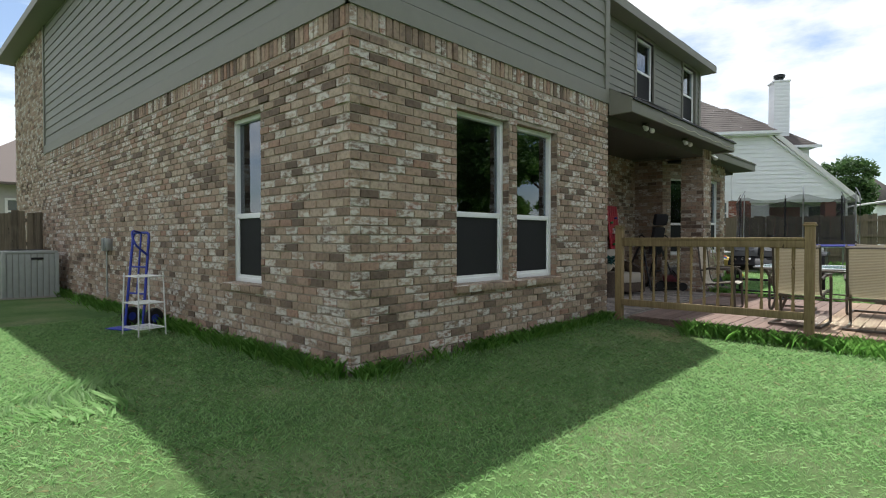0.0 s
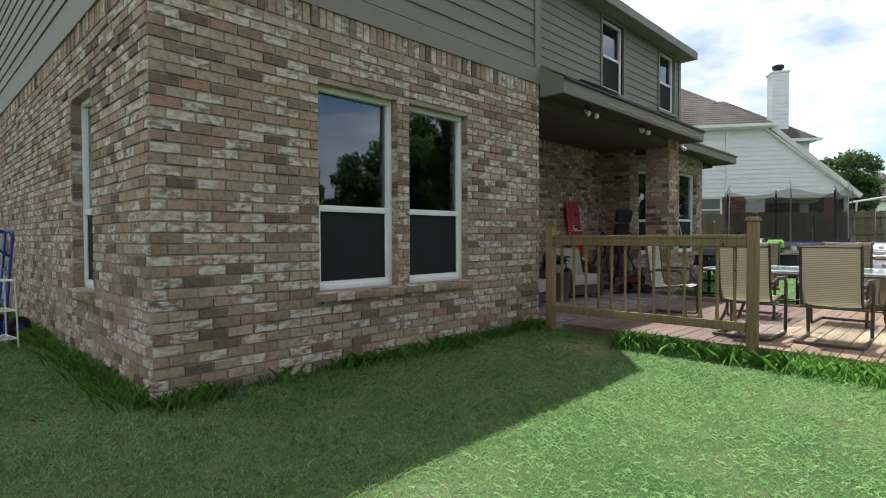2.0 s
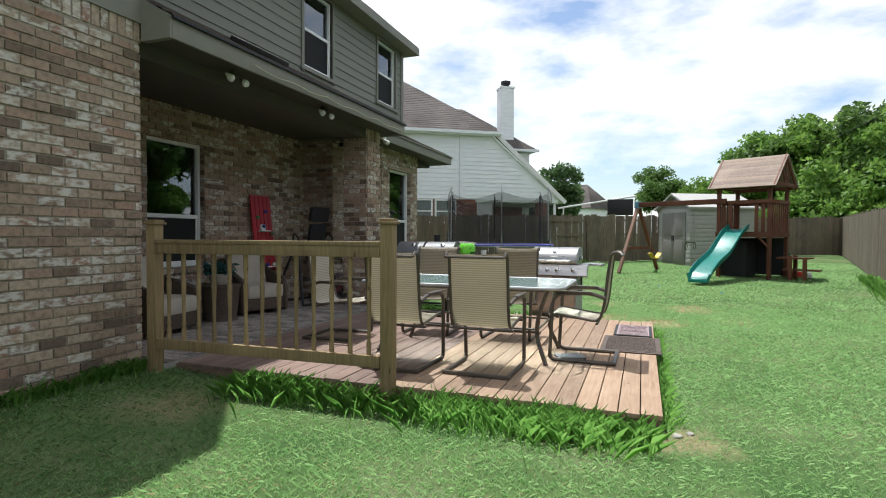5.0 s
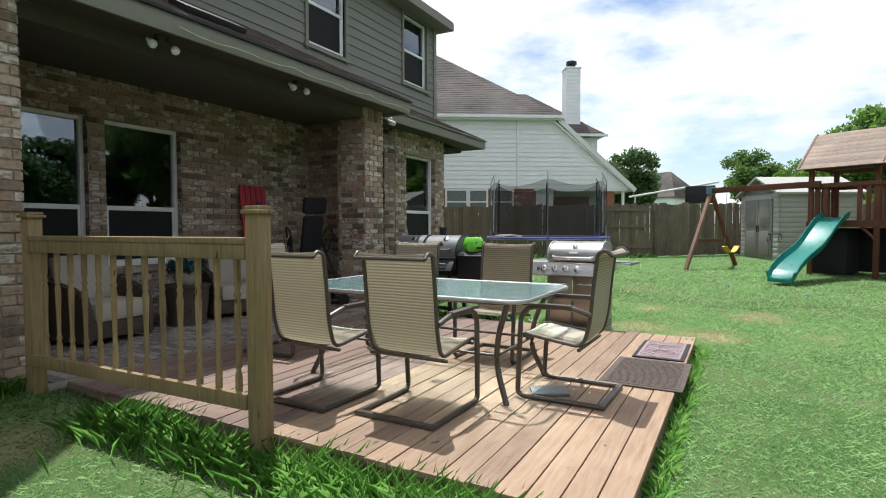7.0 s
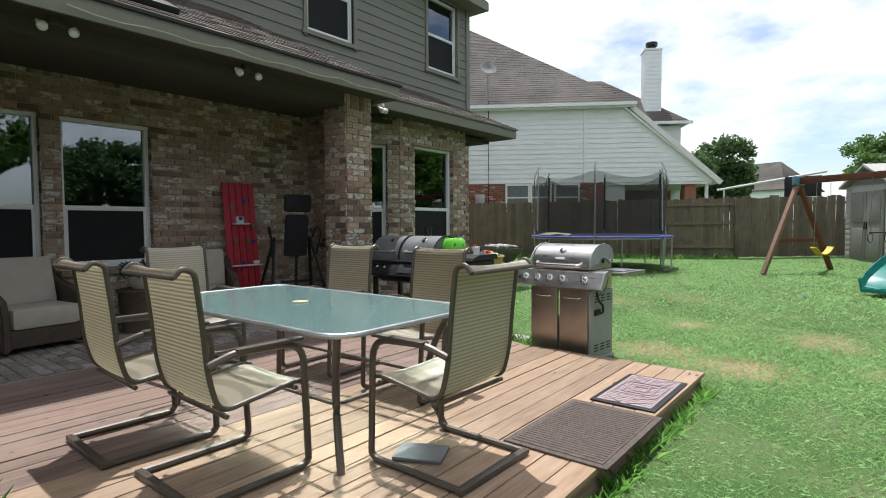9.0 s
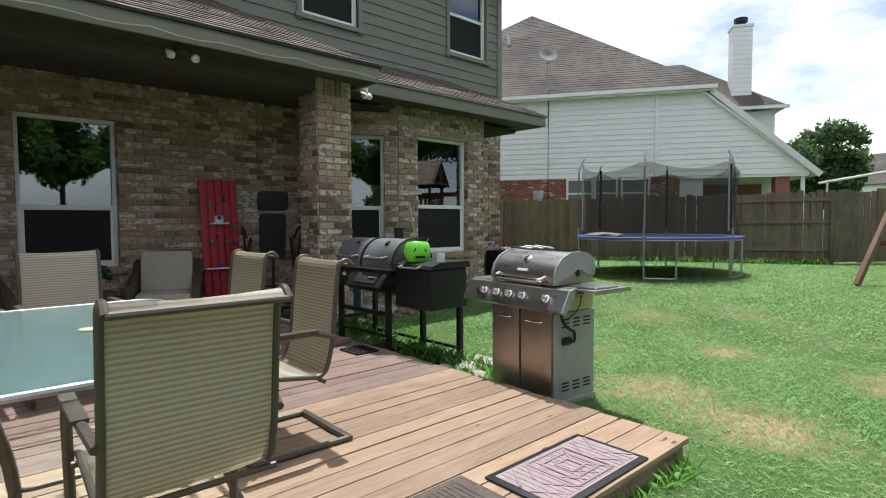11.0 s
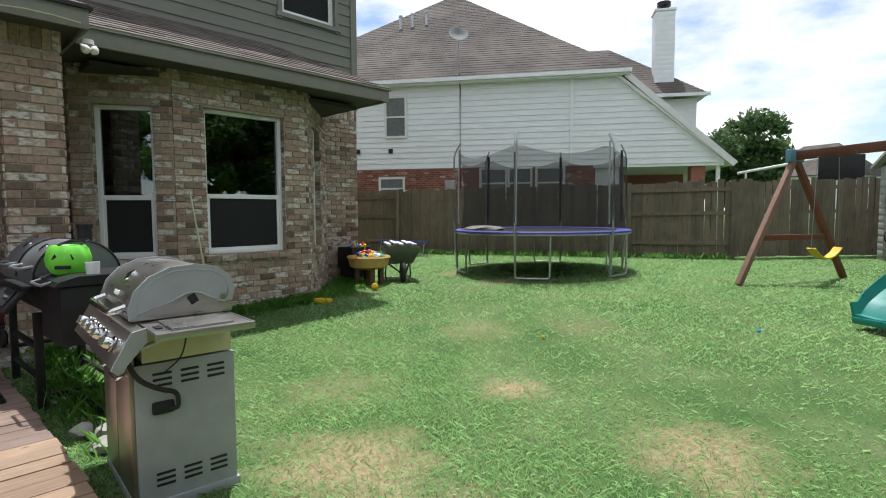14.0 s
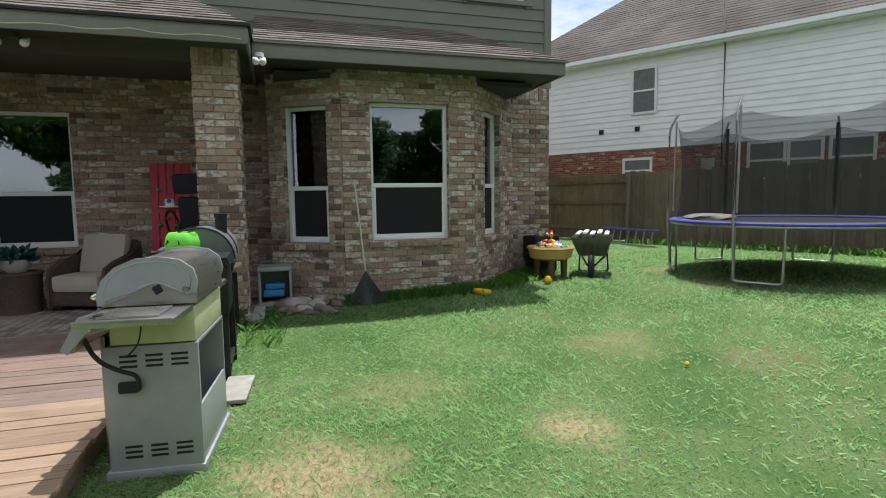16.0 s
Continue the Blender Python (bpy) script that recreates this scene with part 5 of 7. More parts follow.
mower = thing("folded_stroller", pose(-4.35, 11.75, 0.197, 0, 0, -75), "folded dark stroller with small black wheels", "stroller")
part("seat", boxes(((0, 0, 0.25), (0.42, 0.3, 0.14), 0.05)), plain("maroon_cloth", (0.10, 0.015, 0.02), 0.85), mower)
part("frame", tubes((bend([(-0.2, 0.25, 0.1), (-0.2, 0.0, 0.42), (0.2, 0.0, 0.42), (0.2, 0.25, 0.1)], 0.08), 0.012, 8)), M_BLACK, mower)
for x in (-0.2, 0.2):
    for y in (-0.2, 0.25):
        part("wheel", lathe(bmesh.new(), [(0.08, -0.02), (0.09, 0), (0.08, 0.02)], n=16, m=Matrix.Translation((x, y, 0.09)) @ Matrix.Rotation(radians(90), 4, "Y")), M_RUBBER, mower)

# lamps and cable under the patio eave
for x, y, gap, lab in ((-3.52, 8.4, 0.13, "twin flood light with white bulbs under the patio soffit"), (-3.52, 10.13, 0.13, "twin flood light with white bulbs under the patio soffit"), (-3.72, 12.36, 0.055, "white twin-head flood light at the roof corner")):
    fl = thing("flood_light", pose(x, y, 3.10), lab, "light", "eave flood lights")
    part("base", lathe(bmesh.new(), [(0.055, -0.025), (0.05, 0.0), (0.05, 0.02)]), M_SOFFIT if y < 12 else M_WHITE, fl)
    for s in (-1, 1):
        part("arm", tubes((bend([(0, 0, -0.02), (0.01, s * gap * 0.6, -0.05), (0.02, s * gap, -0.05)], 0.03), 0.014, 8)), M_SOFFIT if y < 12 else M_WHITE, fl)
        part("bulb", lathe(bmesh.new(), [(0.015, -0.01), (0.02, 0.012), (0.037, 0.04), (0.041, 0.065), (0.031, 0.086), (0.01, 0.094)], m=Matrix.Translation((0.02, s * gap, -0.045)) @ Matrix.Rotation(radians(-s * 25), 4, "X") @ Matrix.Rotation(radians(140), 4, "Y"), n=16), M_WHITE, fl)
bm = bmesh.new()
pts = [(-3.24, 8.4 + i * 0.2, 3.16 - 0.035 * abs(math.sin(i * 0.9))) for i in range(20)]
tagged(part("string_light_cable", tube(bm, pts, 0.005, 6), M_CREAM), "thin pale cable strung along the fascia", "cable")
vn = tagged(part("roof_vent", boxes(((0, 0, 0.03), (0.3, 0.75, 0.07), 0.02)), M_BLACK, None, "", pose(-3.75, 9.1, 3.55, 0, 27, 0)), "low black vent lying on the patio roof", "vent")
lamp = thing("pendant_lamp", pose(-5.6, 4.75, 2.36), "warm glowing glass pendant lamp inside the room", "lamp")
for dy in (-0.2, 0.2):
    part("shade", lathe(bmesh.new(), [(0.03, 0.1), (0.09, 0.03), (0.11, -0.04), (0.1, -0.04), (0.08, 0.02)], (0, dy, 0)), M_GLOW, lamp)
part("stem", tubes(([(0, -0.2, 0.12), (0, 0.2, 0.12)], 0.01, 6), ([(0, 0, 0.12), (0, 0, 0.66)], 0.01, 6)), M_BRONZE, lamp)

# ---- along the side wall ----
acu = thing("air_conditioner", on_ground(-13.55, 2.08, 0), "grey-green louvred outdoor air conditioner", "air conditioner")
part("pad", spans(((-0.5, -0.5, -0.05), (0.5, 0.5, 0.03))), M_CONCRETE, acu)
part("core", spans(((-0.4, -0.4, 0.03), (0.4, 0.4, 0.88))), M_BLACK, acu)
part("top", spans(((-0.44, -0.44, 0.88), (0.44, 0.44, 0.93)), bev=0.015), M_AC, acu)
for x, y in ((-0.42, -0.42), (0.42, -0.42), (-0.42, 0.42), (0.42, 0.42)):
    part("corner_post", boxes(((x, y, 0.45), (0.07, 0.07, 0.87), 0.01)), M_AC, acu)
for i in range(8):
    v = -0.335 + i * 0.096
    for c_, s_ in (((v, -0.43, 0.45), (0.086, 0.016, 0.84)), ((0.43, v, 0.45), (0.016, 0.086, 0.84))):
        part("louvre", boxes((c_, s_, 0.006)), M_AC, acu)
part("jacket", spans(((-0.4, -0.424, 0.04), (0.424, -0.405, 0.88)), ((0.405, -0.4, 0.04), (0.424, 0.4, 0.88))), M_SHED_DOOR, acu)
part("top_grille", tubes(*[(ring_, 0.006, 5, True) for ring_ in [[(r * math.cos(i * math.tau / 24), r * math.sin(i * math.tau / 24), 0.945) for i in range(24)] for r in (0.1, 0.18, 0.26, 0.34)]]), M_BLACK, acu)
part("badge", boxes(((0.445, 0.1, 0.78), (0.01, 0.2, 0.04), 0.002)), M_BLACK, acu)
box_ob = thing("meter_box", pose(-10.3, Y1 - 0.06, 1.2), "two grey electrical boxes on the brick wall", "electrical box")
part("box", boxes(((-0.09, 0, 0), (0.12, 0.1, 0.22), 0.01)), M_GALV, box_ob)
part("box", boxes(((0.09, 0, 0.0), (0.12, 0.1, 0.2), 0.01)), M_GALV, box_ob)
part("pipe", tubes(([(-0.09, 0.02, -0.11), (-0.09, 0.02, -0.9)], 0.014, 8)), M_GALV, box_ob)
truck = thing("hand_truck", on_ground(-7.75, 2.3, 20), "blue steel hand truck leaning by the wall", "hand truck")
part("frame", tubes((bend([(-0.17, 0, 0.03), (-0.15, 0.12, 1.25), (0.15, 0.12, 1.25), (0.17, 0, 0.03)], 0.06), 0.017, 8), (bend([(0.0, 0.12, 1.25), (0.1, -0.1, 1.28), (0.2, -0.13, 1.1), (0.15, 0.1, 0.95)], 0.1), 0.014, 8)), M_BLUE, truck)
part("cross_bar", tubes(([(-0.155, 0.08, 0.8), (0.155, 0.08, 0.8)], 0.012, 8), ([(-0.16, 0.05, 0.45), (0.16, 0.05, 0.45)], 0.012, 8), ([(0, 0.05, 0.45), (0, 0.12, 1.25)], 0.012, 8)), M_BLUE, truck)
part("toe_plate", boxes(((0, -0.13, 0.02), (0.38, 0.26, 0.012), 0.003)), M_BLUE, truck)
for s in (-1, 1):
    wh = part("wheel", lathe(bmesh.new(), [(0.05, -0.03), (0.11, -0.035), (0.13, -0.02), (0.13, 0.02), (0.11, 0.035), (0.05, 0.03)], n=22, m=Matrix.Translation((s * 0.22, 0.12, 0.13)) @ Matrix.Rotation(radians(90), 4, "Y")), M_RUBBER, truck)
    part("hub", lathe(bmesh.new(), [(0.055, -0.032), (0.055, 0.032)], n=16, m=Matrix.Translation((s * 0.22, 0.12, 0.13)) @ Matrix.Rotation(radians(90), 4, "Y")), M_BLUE, wh)
shelf = thing("wire_shelf", on_ground(-7.1, 2.22, 8), "white wire shelf unit with three tiers on grass", "shelf")
for x in (-0.2, 0.2):
    for y in (-0.16, 0.16):
        part("leg", tubes(([(x, y, 0), (x * 0.9, y * 0.9, 0.76)], 0.009, 8)), M_WHITE, shelf)
for z in (0.1, 0.4, 0.72):
    bm = bmesh.new()
    tube(bm, round_rect(0.195, 0.155, 0.01, z, 1), 0.006, 6, True)
    for i in range(11):
        tube(bm, [(-0.19, -0.14 + i * 0.028, z), (0.19, -0.14 + i * 0.028, z)], 0.0035, 5)
    part("shelf_tier", bm, M_WHITE, shelf)

# ---- beside the bay ----
rake = thing("leaf_rake", pose(-3.95, 13.52, ground_z(-3.95, 13.5)), "black fan rake leaning on the bay, head down", "rake")
part("handle", tubes(([(0.0, 0.0, 0.40), (-0.24, -0.08, 1.55)], 0.011, 8)), M_CREAM, rake)
bm = bmesh.new()
for i in range(22):
    a = -0.5 + i / 21
    beam(bm, (0, 0, 0.42), (0.1, a * 0.5, 0.02), 0.024, 0.006)
part("tines", bm, plain("faded_black_plastic", (0.045, 0.05, 0.055), 0.6), rake)
crate = thing("storage_box", pose(-4.4, 12.42, ground_z(-4.4, 12.4)), "grey plastic box holding blue packs", "box")
part("box", spans(((-0.22, -0.2, 0.05), (0.2, -0.17, 0.45)), ((-0.22, 0.17, 0.05), (0.2, 0.2, 0.45)), ((-0.22, -0.2, 0), (0.22, 0.2, 0.05)), ((-0.22, -0.2, 0.45), (0.22, 0.2, 0.5)), ((-0.22, -0.17, 0.05), (-0.19, 0.17, 0.45)), bev=0.008), M_GREY_PANEL, crate)
part("pack", boxes(((0, -0.02, 0.16), (0.25, 0.26, 0.09), 0.02), ((0.02, 0.0, 0.25), (0.22, 0.24, 0.07), 0.02)), M_SKY_TOY, crate)
wt = thing("water_table", on_ground(-4.68, 16.5, 20) @ Matrix.Scale(0.92, 4), "tan plastic water table heaped with toys", "toy table")
part("tub", lathe(bmesh.new(), [(0.26, 0.3), (0.34, 0.34), (0.38, 0.5), (0.4, 0.5), (0.38, 0.53), (0.33, 0.5), (0.28, 0.38)], n=28), M_TAN_TOY, wt)
for a in (45, 135, 225, 315):
    part("leg", lathe(bmesh.new(), [(0.05, 0), (0.06, 0.35)], (0.22 * math.cos(radians(a)), 0.22 * math.sin(radians(a)), 0), 10), plain("brown_plastic", (0.12, 0.06, 0.03), 0.5), wt)
rng = random.Random(3)
for i in range(26):
    mt = rng.choice([M_RED_TOY, M_YELLOW, M_SKY_TOY, M_WHITE, M_GREEN, M_BLUE, M_RED_TOY, M_YELLOW])
    a, r = rng.random() * math.tau, rng.random() ** 0.5 * 0.3
    bm = bmesh.new()
    if i % 3:
        lathe(bm, [(0.03, 0), (0.055, 0.02), (0.06, 0.07), (0.04, 0.09)], n=10)
    else:
        box(bm, (0, 0, 0.04), (0.12, 0.08, 0.07), 0.015)
    ob = part("toy", bm, mt, None, "", wt.matrix_basis @ Matrix.Translation((r * math.cos(a), r * math.sin(a), 0.44 + 0.14 * (1 - r / 0.3))) @ Euler((rng.uniform(-0.6, 0.6), rng.uniform(-0.6, 0.6), a)).to_matrix().to_4x4())
    tagged(ob, "small bright plastic toy on the water table", "toy", "toys on the water table")
bin_ = thing("black_crate", on_ground(-5.23, 16.62, 100) @ Matrix.Scale(0.85, 4), "black plastic crate of toys stood on end", "crate")
for a, b in (((-0.28, -0.2, 0.3), (0.28, -0.18, 0.72)), ((-0.28, 0.18, 0.3), (0.28, 0.2, 0.72)), ((-0.28, -0.178, 0.3), (-0.26, 0.178, 0.72)), ((0.26, -0.178, 0.3), (0.28, 0.178, 0.72))):
    part("crate_side", spans((a, b), bev=0.006), M_BLACK, bin_)
part("crate_floor", spans(((-0.258, -0.178, 0.3), (0.258, 0.178, 0.34))), M_BLACK, bin_)
part("crate_foot", spans(((-0.25, -0.17, 0), (0.25, 0.17, 0.298)), bev=0.006), M_BLACK, bin_)
for i in range(9):
    mt = rng.choice([M_RED_TOY, M_YELLOW, M_SKY_TOY, M_BLUE])
    ob = part("toy", lathe(bmesh.new(), [(0.02, 0), (0.05, 0.05), (0.03, 0.18), (0.02, 0.2)], n=10), mt, None, "", bin_.matrix_basis @ pose(rng.uniform(-0.2, 0.2), rng.uniform(-0.12, 0.12), 0.62, rng.uniform(-40, 40), rng.uniform(-40, 40), 0))
    tagged(ob, "small bright plastic toy in the black crate", "toy", "toys in the crate")
wb = thing("wheelbarrow", on_ground(-4.92, 17.4, -35), "green wheelbarrow loaded with white chairs", "wheelbarrow")
bm = bmesh.new()
lo = [bm.verts.new(v) for v in ((-0.2, -0.2, 0.32), (0.28, -0.2, 0.32), (0.28, 0.2, 0.32), (-0.2, 0.2, 0.32))]
hi = [bm.verts.new(v) for v in ((-0.38, -0.32, 0.62), (0.5, -0.32, 0.62), (0.5, 0.32, 0.62), (-0.38, 0.32, 0.62))]
bm.faces.new(lo)
for i in range(4):
    bm.faces.new((lo[i], lo[(i + 1) % 4], hi[(i + 1) % 4], hi[i]))
bmesh.ops.solidify(bm, geom=bm.faces, thickness=0.012)
part("tray", bm, plain("olive_green_steel", (0.15, 0.17, 0.12), 0.5), wb)
part("frame", tubes((bend([(-0.85, -0.25, 0.55), (-0.3, -0.22, 0.3), (0.5, -0.06, 0.2)], 0.1), 0.016, 8), (bend([(-0.85, 0.25, 0.55), (-0.3, 0.22, 0.3), (0.5, 0.06, 0.2)], 0.1), 0.016, 8), (bend([(-0.25, -0.22, 0.32), (-0.3, -0.24, 0.01), (-0.3, 0.24, 0.01), (-0.25, 0.22, 0.32)], 0.05), 0.014, 8)), M_BLACK, wb)
part("wheel", lathe(bmesh.new(), [(0.06, -0.035), (0.15, -0.045), (0.19, -0.02), (0.19, 0.02), (0.15, 0.045), (0.06, 0.035)], n=22, m=Matrix.Translation((0.5, 0, 0.19)) @ Matrix.Rotation(radians(90), 4, "X")), M_RUBBER, wb)
fold = thing("folded_white_chairs", wb.matrix_basis @ Matrix.Translation((0, 0, 0.64)), "folded white chairs lying across the wheelbarrow", "chair")
for i in range(5):
    part("slat", boxes(((0, -0.22 + i * 0.11, 0.03 + 0.02 * (i % 2)), (0.78, 0.07, 0.03), 0.01)), M_WHITE, fold)
tagged(part("yellow_toy", boxes(((0, 0, 0.03), (0.28, 0.12, 0.06), 0.02)), M_YELLOW, None, "", on_ground(-3.9, 15.05, 20)), "flat yellow plastic toy in the grass", "toy")
tagged(part("yellow_ball", lathe(bmesh.new(), [(0.02, 0), (0.055, 0.03), (0.06, 0.06), (0.03, 0.11)]), M_YELLOW, None, "", on_ground(-4.1, 16.15)), "small yellow ball in the grass", "ball")
for i, (x, y, mt, lb) in enumerate([(-4.5, 16.1, M_RED_TOY, "red"), (1.0, 17.0, M_SKY_TOY, "blue"), (-0.6, 15.5, M_YELLOW, "yellow"), (2.2, 16.2, M_SKY_TOY, "blue")]):
    tagged(part("play_ball", lathe(bmesh.new(), [(0.006, 0.02), (0.017, 0.028), (0.02, 0.04), (0.01, 0.055)], n=12), mt, None, "", on_ground(x, y)), "tiny %s plastic ball lying on the lawn" % lb, "ball", "balls on the lawn")


def ladder(p, q):
    """An aluminium ladder lying on its edge, its rungs upright."""
    p, q = Vector((*p, ground_z(*p))), Vector((*q, ground_z(*q)))
    ld = thing("ladder", pose(*p, -14, 0, math.degrees(math.atan2(q.y - p.y, q.x - p.x))), "aluminium ladder lying on its side by the fence", "ladder")
    d = (q - p).length
    for z in (0.03, 0.40):
        part("stile", boxes(((d / 2, 0, z), (d, 0.05, 0.04 if z < 0.1 else 0.05), 0.006)), M_GALV if z < 0.1 else M_BLUE_PAD, ld)
    for i in range(7):
        part("rung", tubes(([(0.14 + i * (d - 0.28) / 6, 0, 0.03), (0.14 + i * (d - 0.28) / 6, 0, 0.40)], 0.016, 8)), M_GALV, ld)
    return ld


ladder((-9.35, 20.45), (-7.55, 20.68))

# ---- trampoline ----
tr_x, tr_y = -3.62, 20.05
tramp = thing("trampoline", on_ground(tr_x, tr_y, 0), "round trampoline with a blue pad and black net", "trampoline")
TR = 1.7
ring = lambda r, z, n=48, a0=0.0: [(r * math.cos(a0 + i * math.tau / n), r * math.sin(a0 + i * math.tau / n), z) for i in range(n)]
bm = bmesh.new()
lathe(bm, [(TR * 0.86, 0.80), (TR * 0.86, 0.82), (TR, 0.83), (TR + 0.03, 0.815), (TR + 0.03, 0.79), (TR, 0.79)], n=48)
bmesh.ops.delete(bm, geom=[f for f in bm.faces if len(f.verts) > 10], context="FACES")
part("pad", bm, M_BLUE_PAD, tramp, "faded blue spring pad")
part("mat", lathe(bmesh.new(), [(TR * 0.87, 0.795), (TR * 0.87, 0.805)], n=48), M_BLACK_CLOTH, tramp)
part("hoop", tubes((ring(TR, 0.77), 0.022, 8, True)), M_GALV, tramp)
bm = lathe(bmesh.new(), [(TR - 0.08, 0.84), (TR - 0.14, 1.3), (TR - 0.14, 1.75), (TR - 0.08, 2.05)], n=48)
bmesh.ops.delete(bm, geom=[f for f in bm.faces if len(f.verts) > 10], context="FACES")
for v in bm.verts:
    if v.co.z > 2:
        v.co.z = 2.36 - 0.2 * abs(math.sin(3 * (math.atan2(v.co.y, v.co.x) + 1.25))) ** 0.8
part("net", bm, M_NET, tramp, "black safety net")
for i in range(6):
    a = i * math.tau / 6 - 1.25
    c, s = math.cos(a), math.sin(a)
    pole = part("pole", tubes((bend([(TR * c, TR * s, 0.02), (TR * c * 1.03, TR * s * 1.03, 0.8), (TR * c * 1.03, TR * s * 1.03, 2.3), (TR * c * 0.96, TR * s * 0.96, 2.52)], 0.2, 4), 0.018, 8)), M_GALV, tramp)
    part("foam_sleeve", tubes(([(TR * c * 0.98, TR * s * 0.98, 0.95), (TR * c * 0.97, TR * s * 0.97, 2.4)], 0.016 if i in (0, 1, 5) else 0.026, 8)), M_GALV if i in (0, 1, 5) else M_BLACK_CLOTH, pole)
    a2 = a + 0.35
    part("leg", tubes((bend([(TR * math.cos(a), TR * math.sin(a), 0.76), (TR * math.cos(a), TR * math.sin(a), 0.02), (TR * math.cos(a2), TR * math.sin(a2), 0.02), (TR * math.cos(a2), TR * math.sin(a2), 0.76)], 0.06, 4), 0.02, 8)), M_GALV, tramp)
rock("landscape_rock", tr_x - 0.9, tr_y - 0.7, 0.42, M_CONCRETE, "flat pale stone-shaped cushion on the trampoline", 0.16, ground_z(tr_x, tr_y) + 0.8)


# ---- swing set and play tower ----
def yard_axes(x, y, deg):
    return pose(x, y, ground_z(x, y), 0, 0, deg)


PT = yard_axes(3.42, 20.25, -29)
tower = thing("play_tower", PT, "reddish-brown wooden play tower with a slatted roof", "playset")
hw = 0.62
for x, y in ((-hw, -hw), (hw, -hw), (-hw, hw), (hw, hw)):
    part("post", boxes(((x, y, 1.2), (0.09, 0.09, 2.42), 0.006)), M_RED_WOOD, tower)
part("floor", boxes(*[((0, -0.55 + i * 0.157, 1.2), (1.3, 0.14, 0.03)) for i in range(8)]), M_RED_WOOD, tower)
for it in (((0, -hw - 0.05, 1.15), (1.36, 0.035, 0.14), 0.004), ((0, hw + 0.05, 1.15), (1.36, 0.035, 0.14), 0.004), ((-hw - 0.05, 0, 1.15), (0.035, 1.36, 0.14), 0.004), ((hw + 0.05, 0, 1.15), (0.035, 1.36, 0.14), 0.004), ((0, -hw - 0.05, 2.0), (1.36, 0.035, 0.09), 0.004), ((0, hw + 0.05, 2.0), (1.36, 0.035, 0.09), 0.004), ((hw + 0.05, 0, 2.0), (0.035, 1.36, 0.09), 0.004), ((-hw - 0.05, 0, 2.0), (0.035, 1.36, 0.09), 0.004), ((0, -hw, 2.38), (1.5, 0.04, 0.09), 0.004), ((0, hw, 2.38), (1.5, 0.04, 0.09), 0.004)):
    part("beam", boxes(it), M_RED_WOOD, tower)
for i in range(7):
    part("slat", boxes(((hw + 0.03, -0.48 + i * 0.16, 1.6), (0.02, 0.09, 0.78), 0.004)), M_RED_WOOD, tower)
    part("slat", boxes(((-hw - 0.03, -0.48 + i * 0.16, 1.6), (0.02, 0.09, 0.78), 0.004)), M_RED_WOOD, tower)
    if i not in (2, 3, 4):
        part("slat", boxes(((-0.48 + i * 0.16, -hw - 0.03, 1.6), (0.09, 0.02, 0.78), 0.004)), M_RED_WOOD, tower)
for s in (-1, 1):
    for i in range(9):
        t = i / 9
        y, z = s * (0.86 - 0.86 * t - 0.04), 2.38 + 0.84 * t + 0.04
        part("roof_slat", boxes(((0, y, z), (1.66, 0.15, 0.022), 0.003, Euler((-s * math.atan2(0.84, 0.86) * 1.0, 0, 0)).to_matrix())), M_PLAY_ROOF, tower)
    part("gable", boxes(((s * 0.78, -0.4, 2.8), (0.035, 1.2, 0.08), 0.003, Euler((math.atan2(0.84, 0.86), 0, 0)).to_matrix()), ((s * 0.78, 0.4, 2.8), (0.035, 1.2, 0.08), 0.003, Euler((-math.atan2(0.84, 0.86), 0, 0)).to_matrix()), ((s * 0.78, 0, 2.44), (0.035, 1.5, 0.09), 0.003), ((s * 0.78, 0, 2.75), (0.03, 0.06, 0.6)), ((s * 0.78, -0.17, 2.66), (0.03, 0.05, 0.5), 0.0, Euler((0.5, 0, 0)).to_matrix()), ((s * 0.78, 0.17, 2.66), (0.03, 0.05, 0.5), 0.0, Euler((-0.5, 0, 0)).to_matrix())), M_RED_WOOD, tower)
part("lower_panel", boxes(((0.0, 0.5, 0.55), (1.2, 0.03, 1.0)), ((-0.35, -0.1, 0.5), (0.75, 0.7, 0.95), 0.03)), M_BLACK_CLOTH, tower, "dark tarpaulin under the platform")
part("bench", boxes(((1.05, -0.1, 0.55), (0.7, 0.5, 0.04), 0.005), ((1.2, -0.1, 0.25), (0.8, 0.3, 0.04), 0.005), ((1.0, -0.3, 0.3), (0.08, 0.08, 0.62)), ((1.32, -0.3, 0.27), (0.08, 0.08, 0.54)), ((1.0, 0.1, 0.3), (0.08, 0.08, 0.62))), M_RED_WOOD, tower)
for i, (x, y) in enumerate(((-hw, -hw), (hw, -hw))):
    part("brace", tubes(([(x, y - 0.02, 0.8), (x * 0.55, y - 0.02, 1.1)], 0.03, 4)), M_RED_WOOD, tower)
slide = thing("slide", PT @ Matrix.Translation((-0.1, -hw - 0.06, 0)), "wavy teal plastic slide down from the tower", "slide")
k = 26
cross = [(-0.27, 0.13), (-0.25, 0.14), (-0.21, 0.02), (0, 0.0), (0.21, 0.02), (0.25, 0.14), (0.27, 0.13), (0.235, -0.015), (0, -0.03), (-0.235, -0.015)]
bm = bmesh.new()
rows = []
for i in range(k + 1):
    t = i / k
    y = -2.35 * t + 0.02
    z = 1.22 * (1 - t) ** 1.0 + 0.07 * math.sin(t * math.tau * 1.5) * (1 - t * 0.6) + 0.06
    z = max(0.07, z) if t < 0.96 else 0.07
    rows.append([bm.verts.new((x, y, z + h)) for x, h in cross])
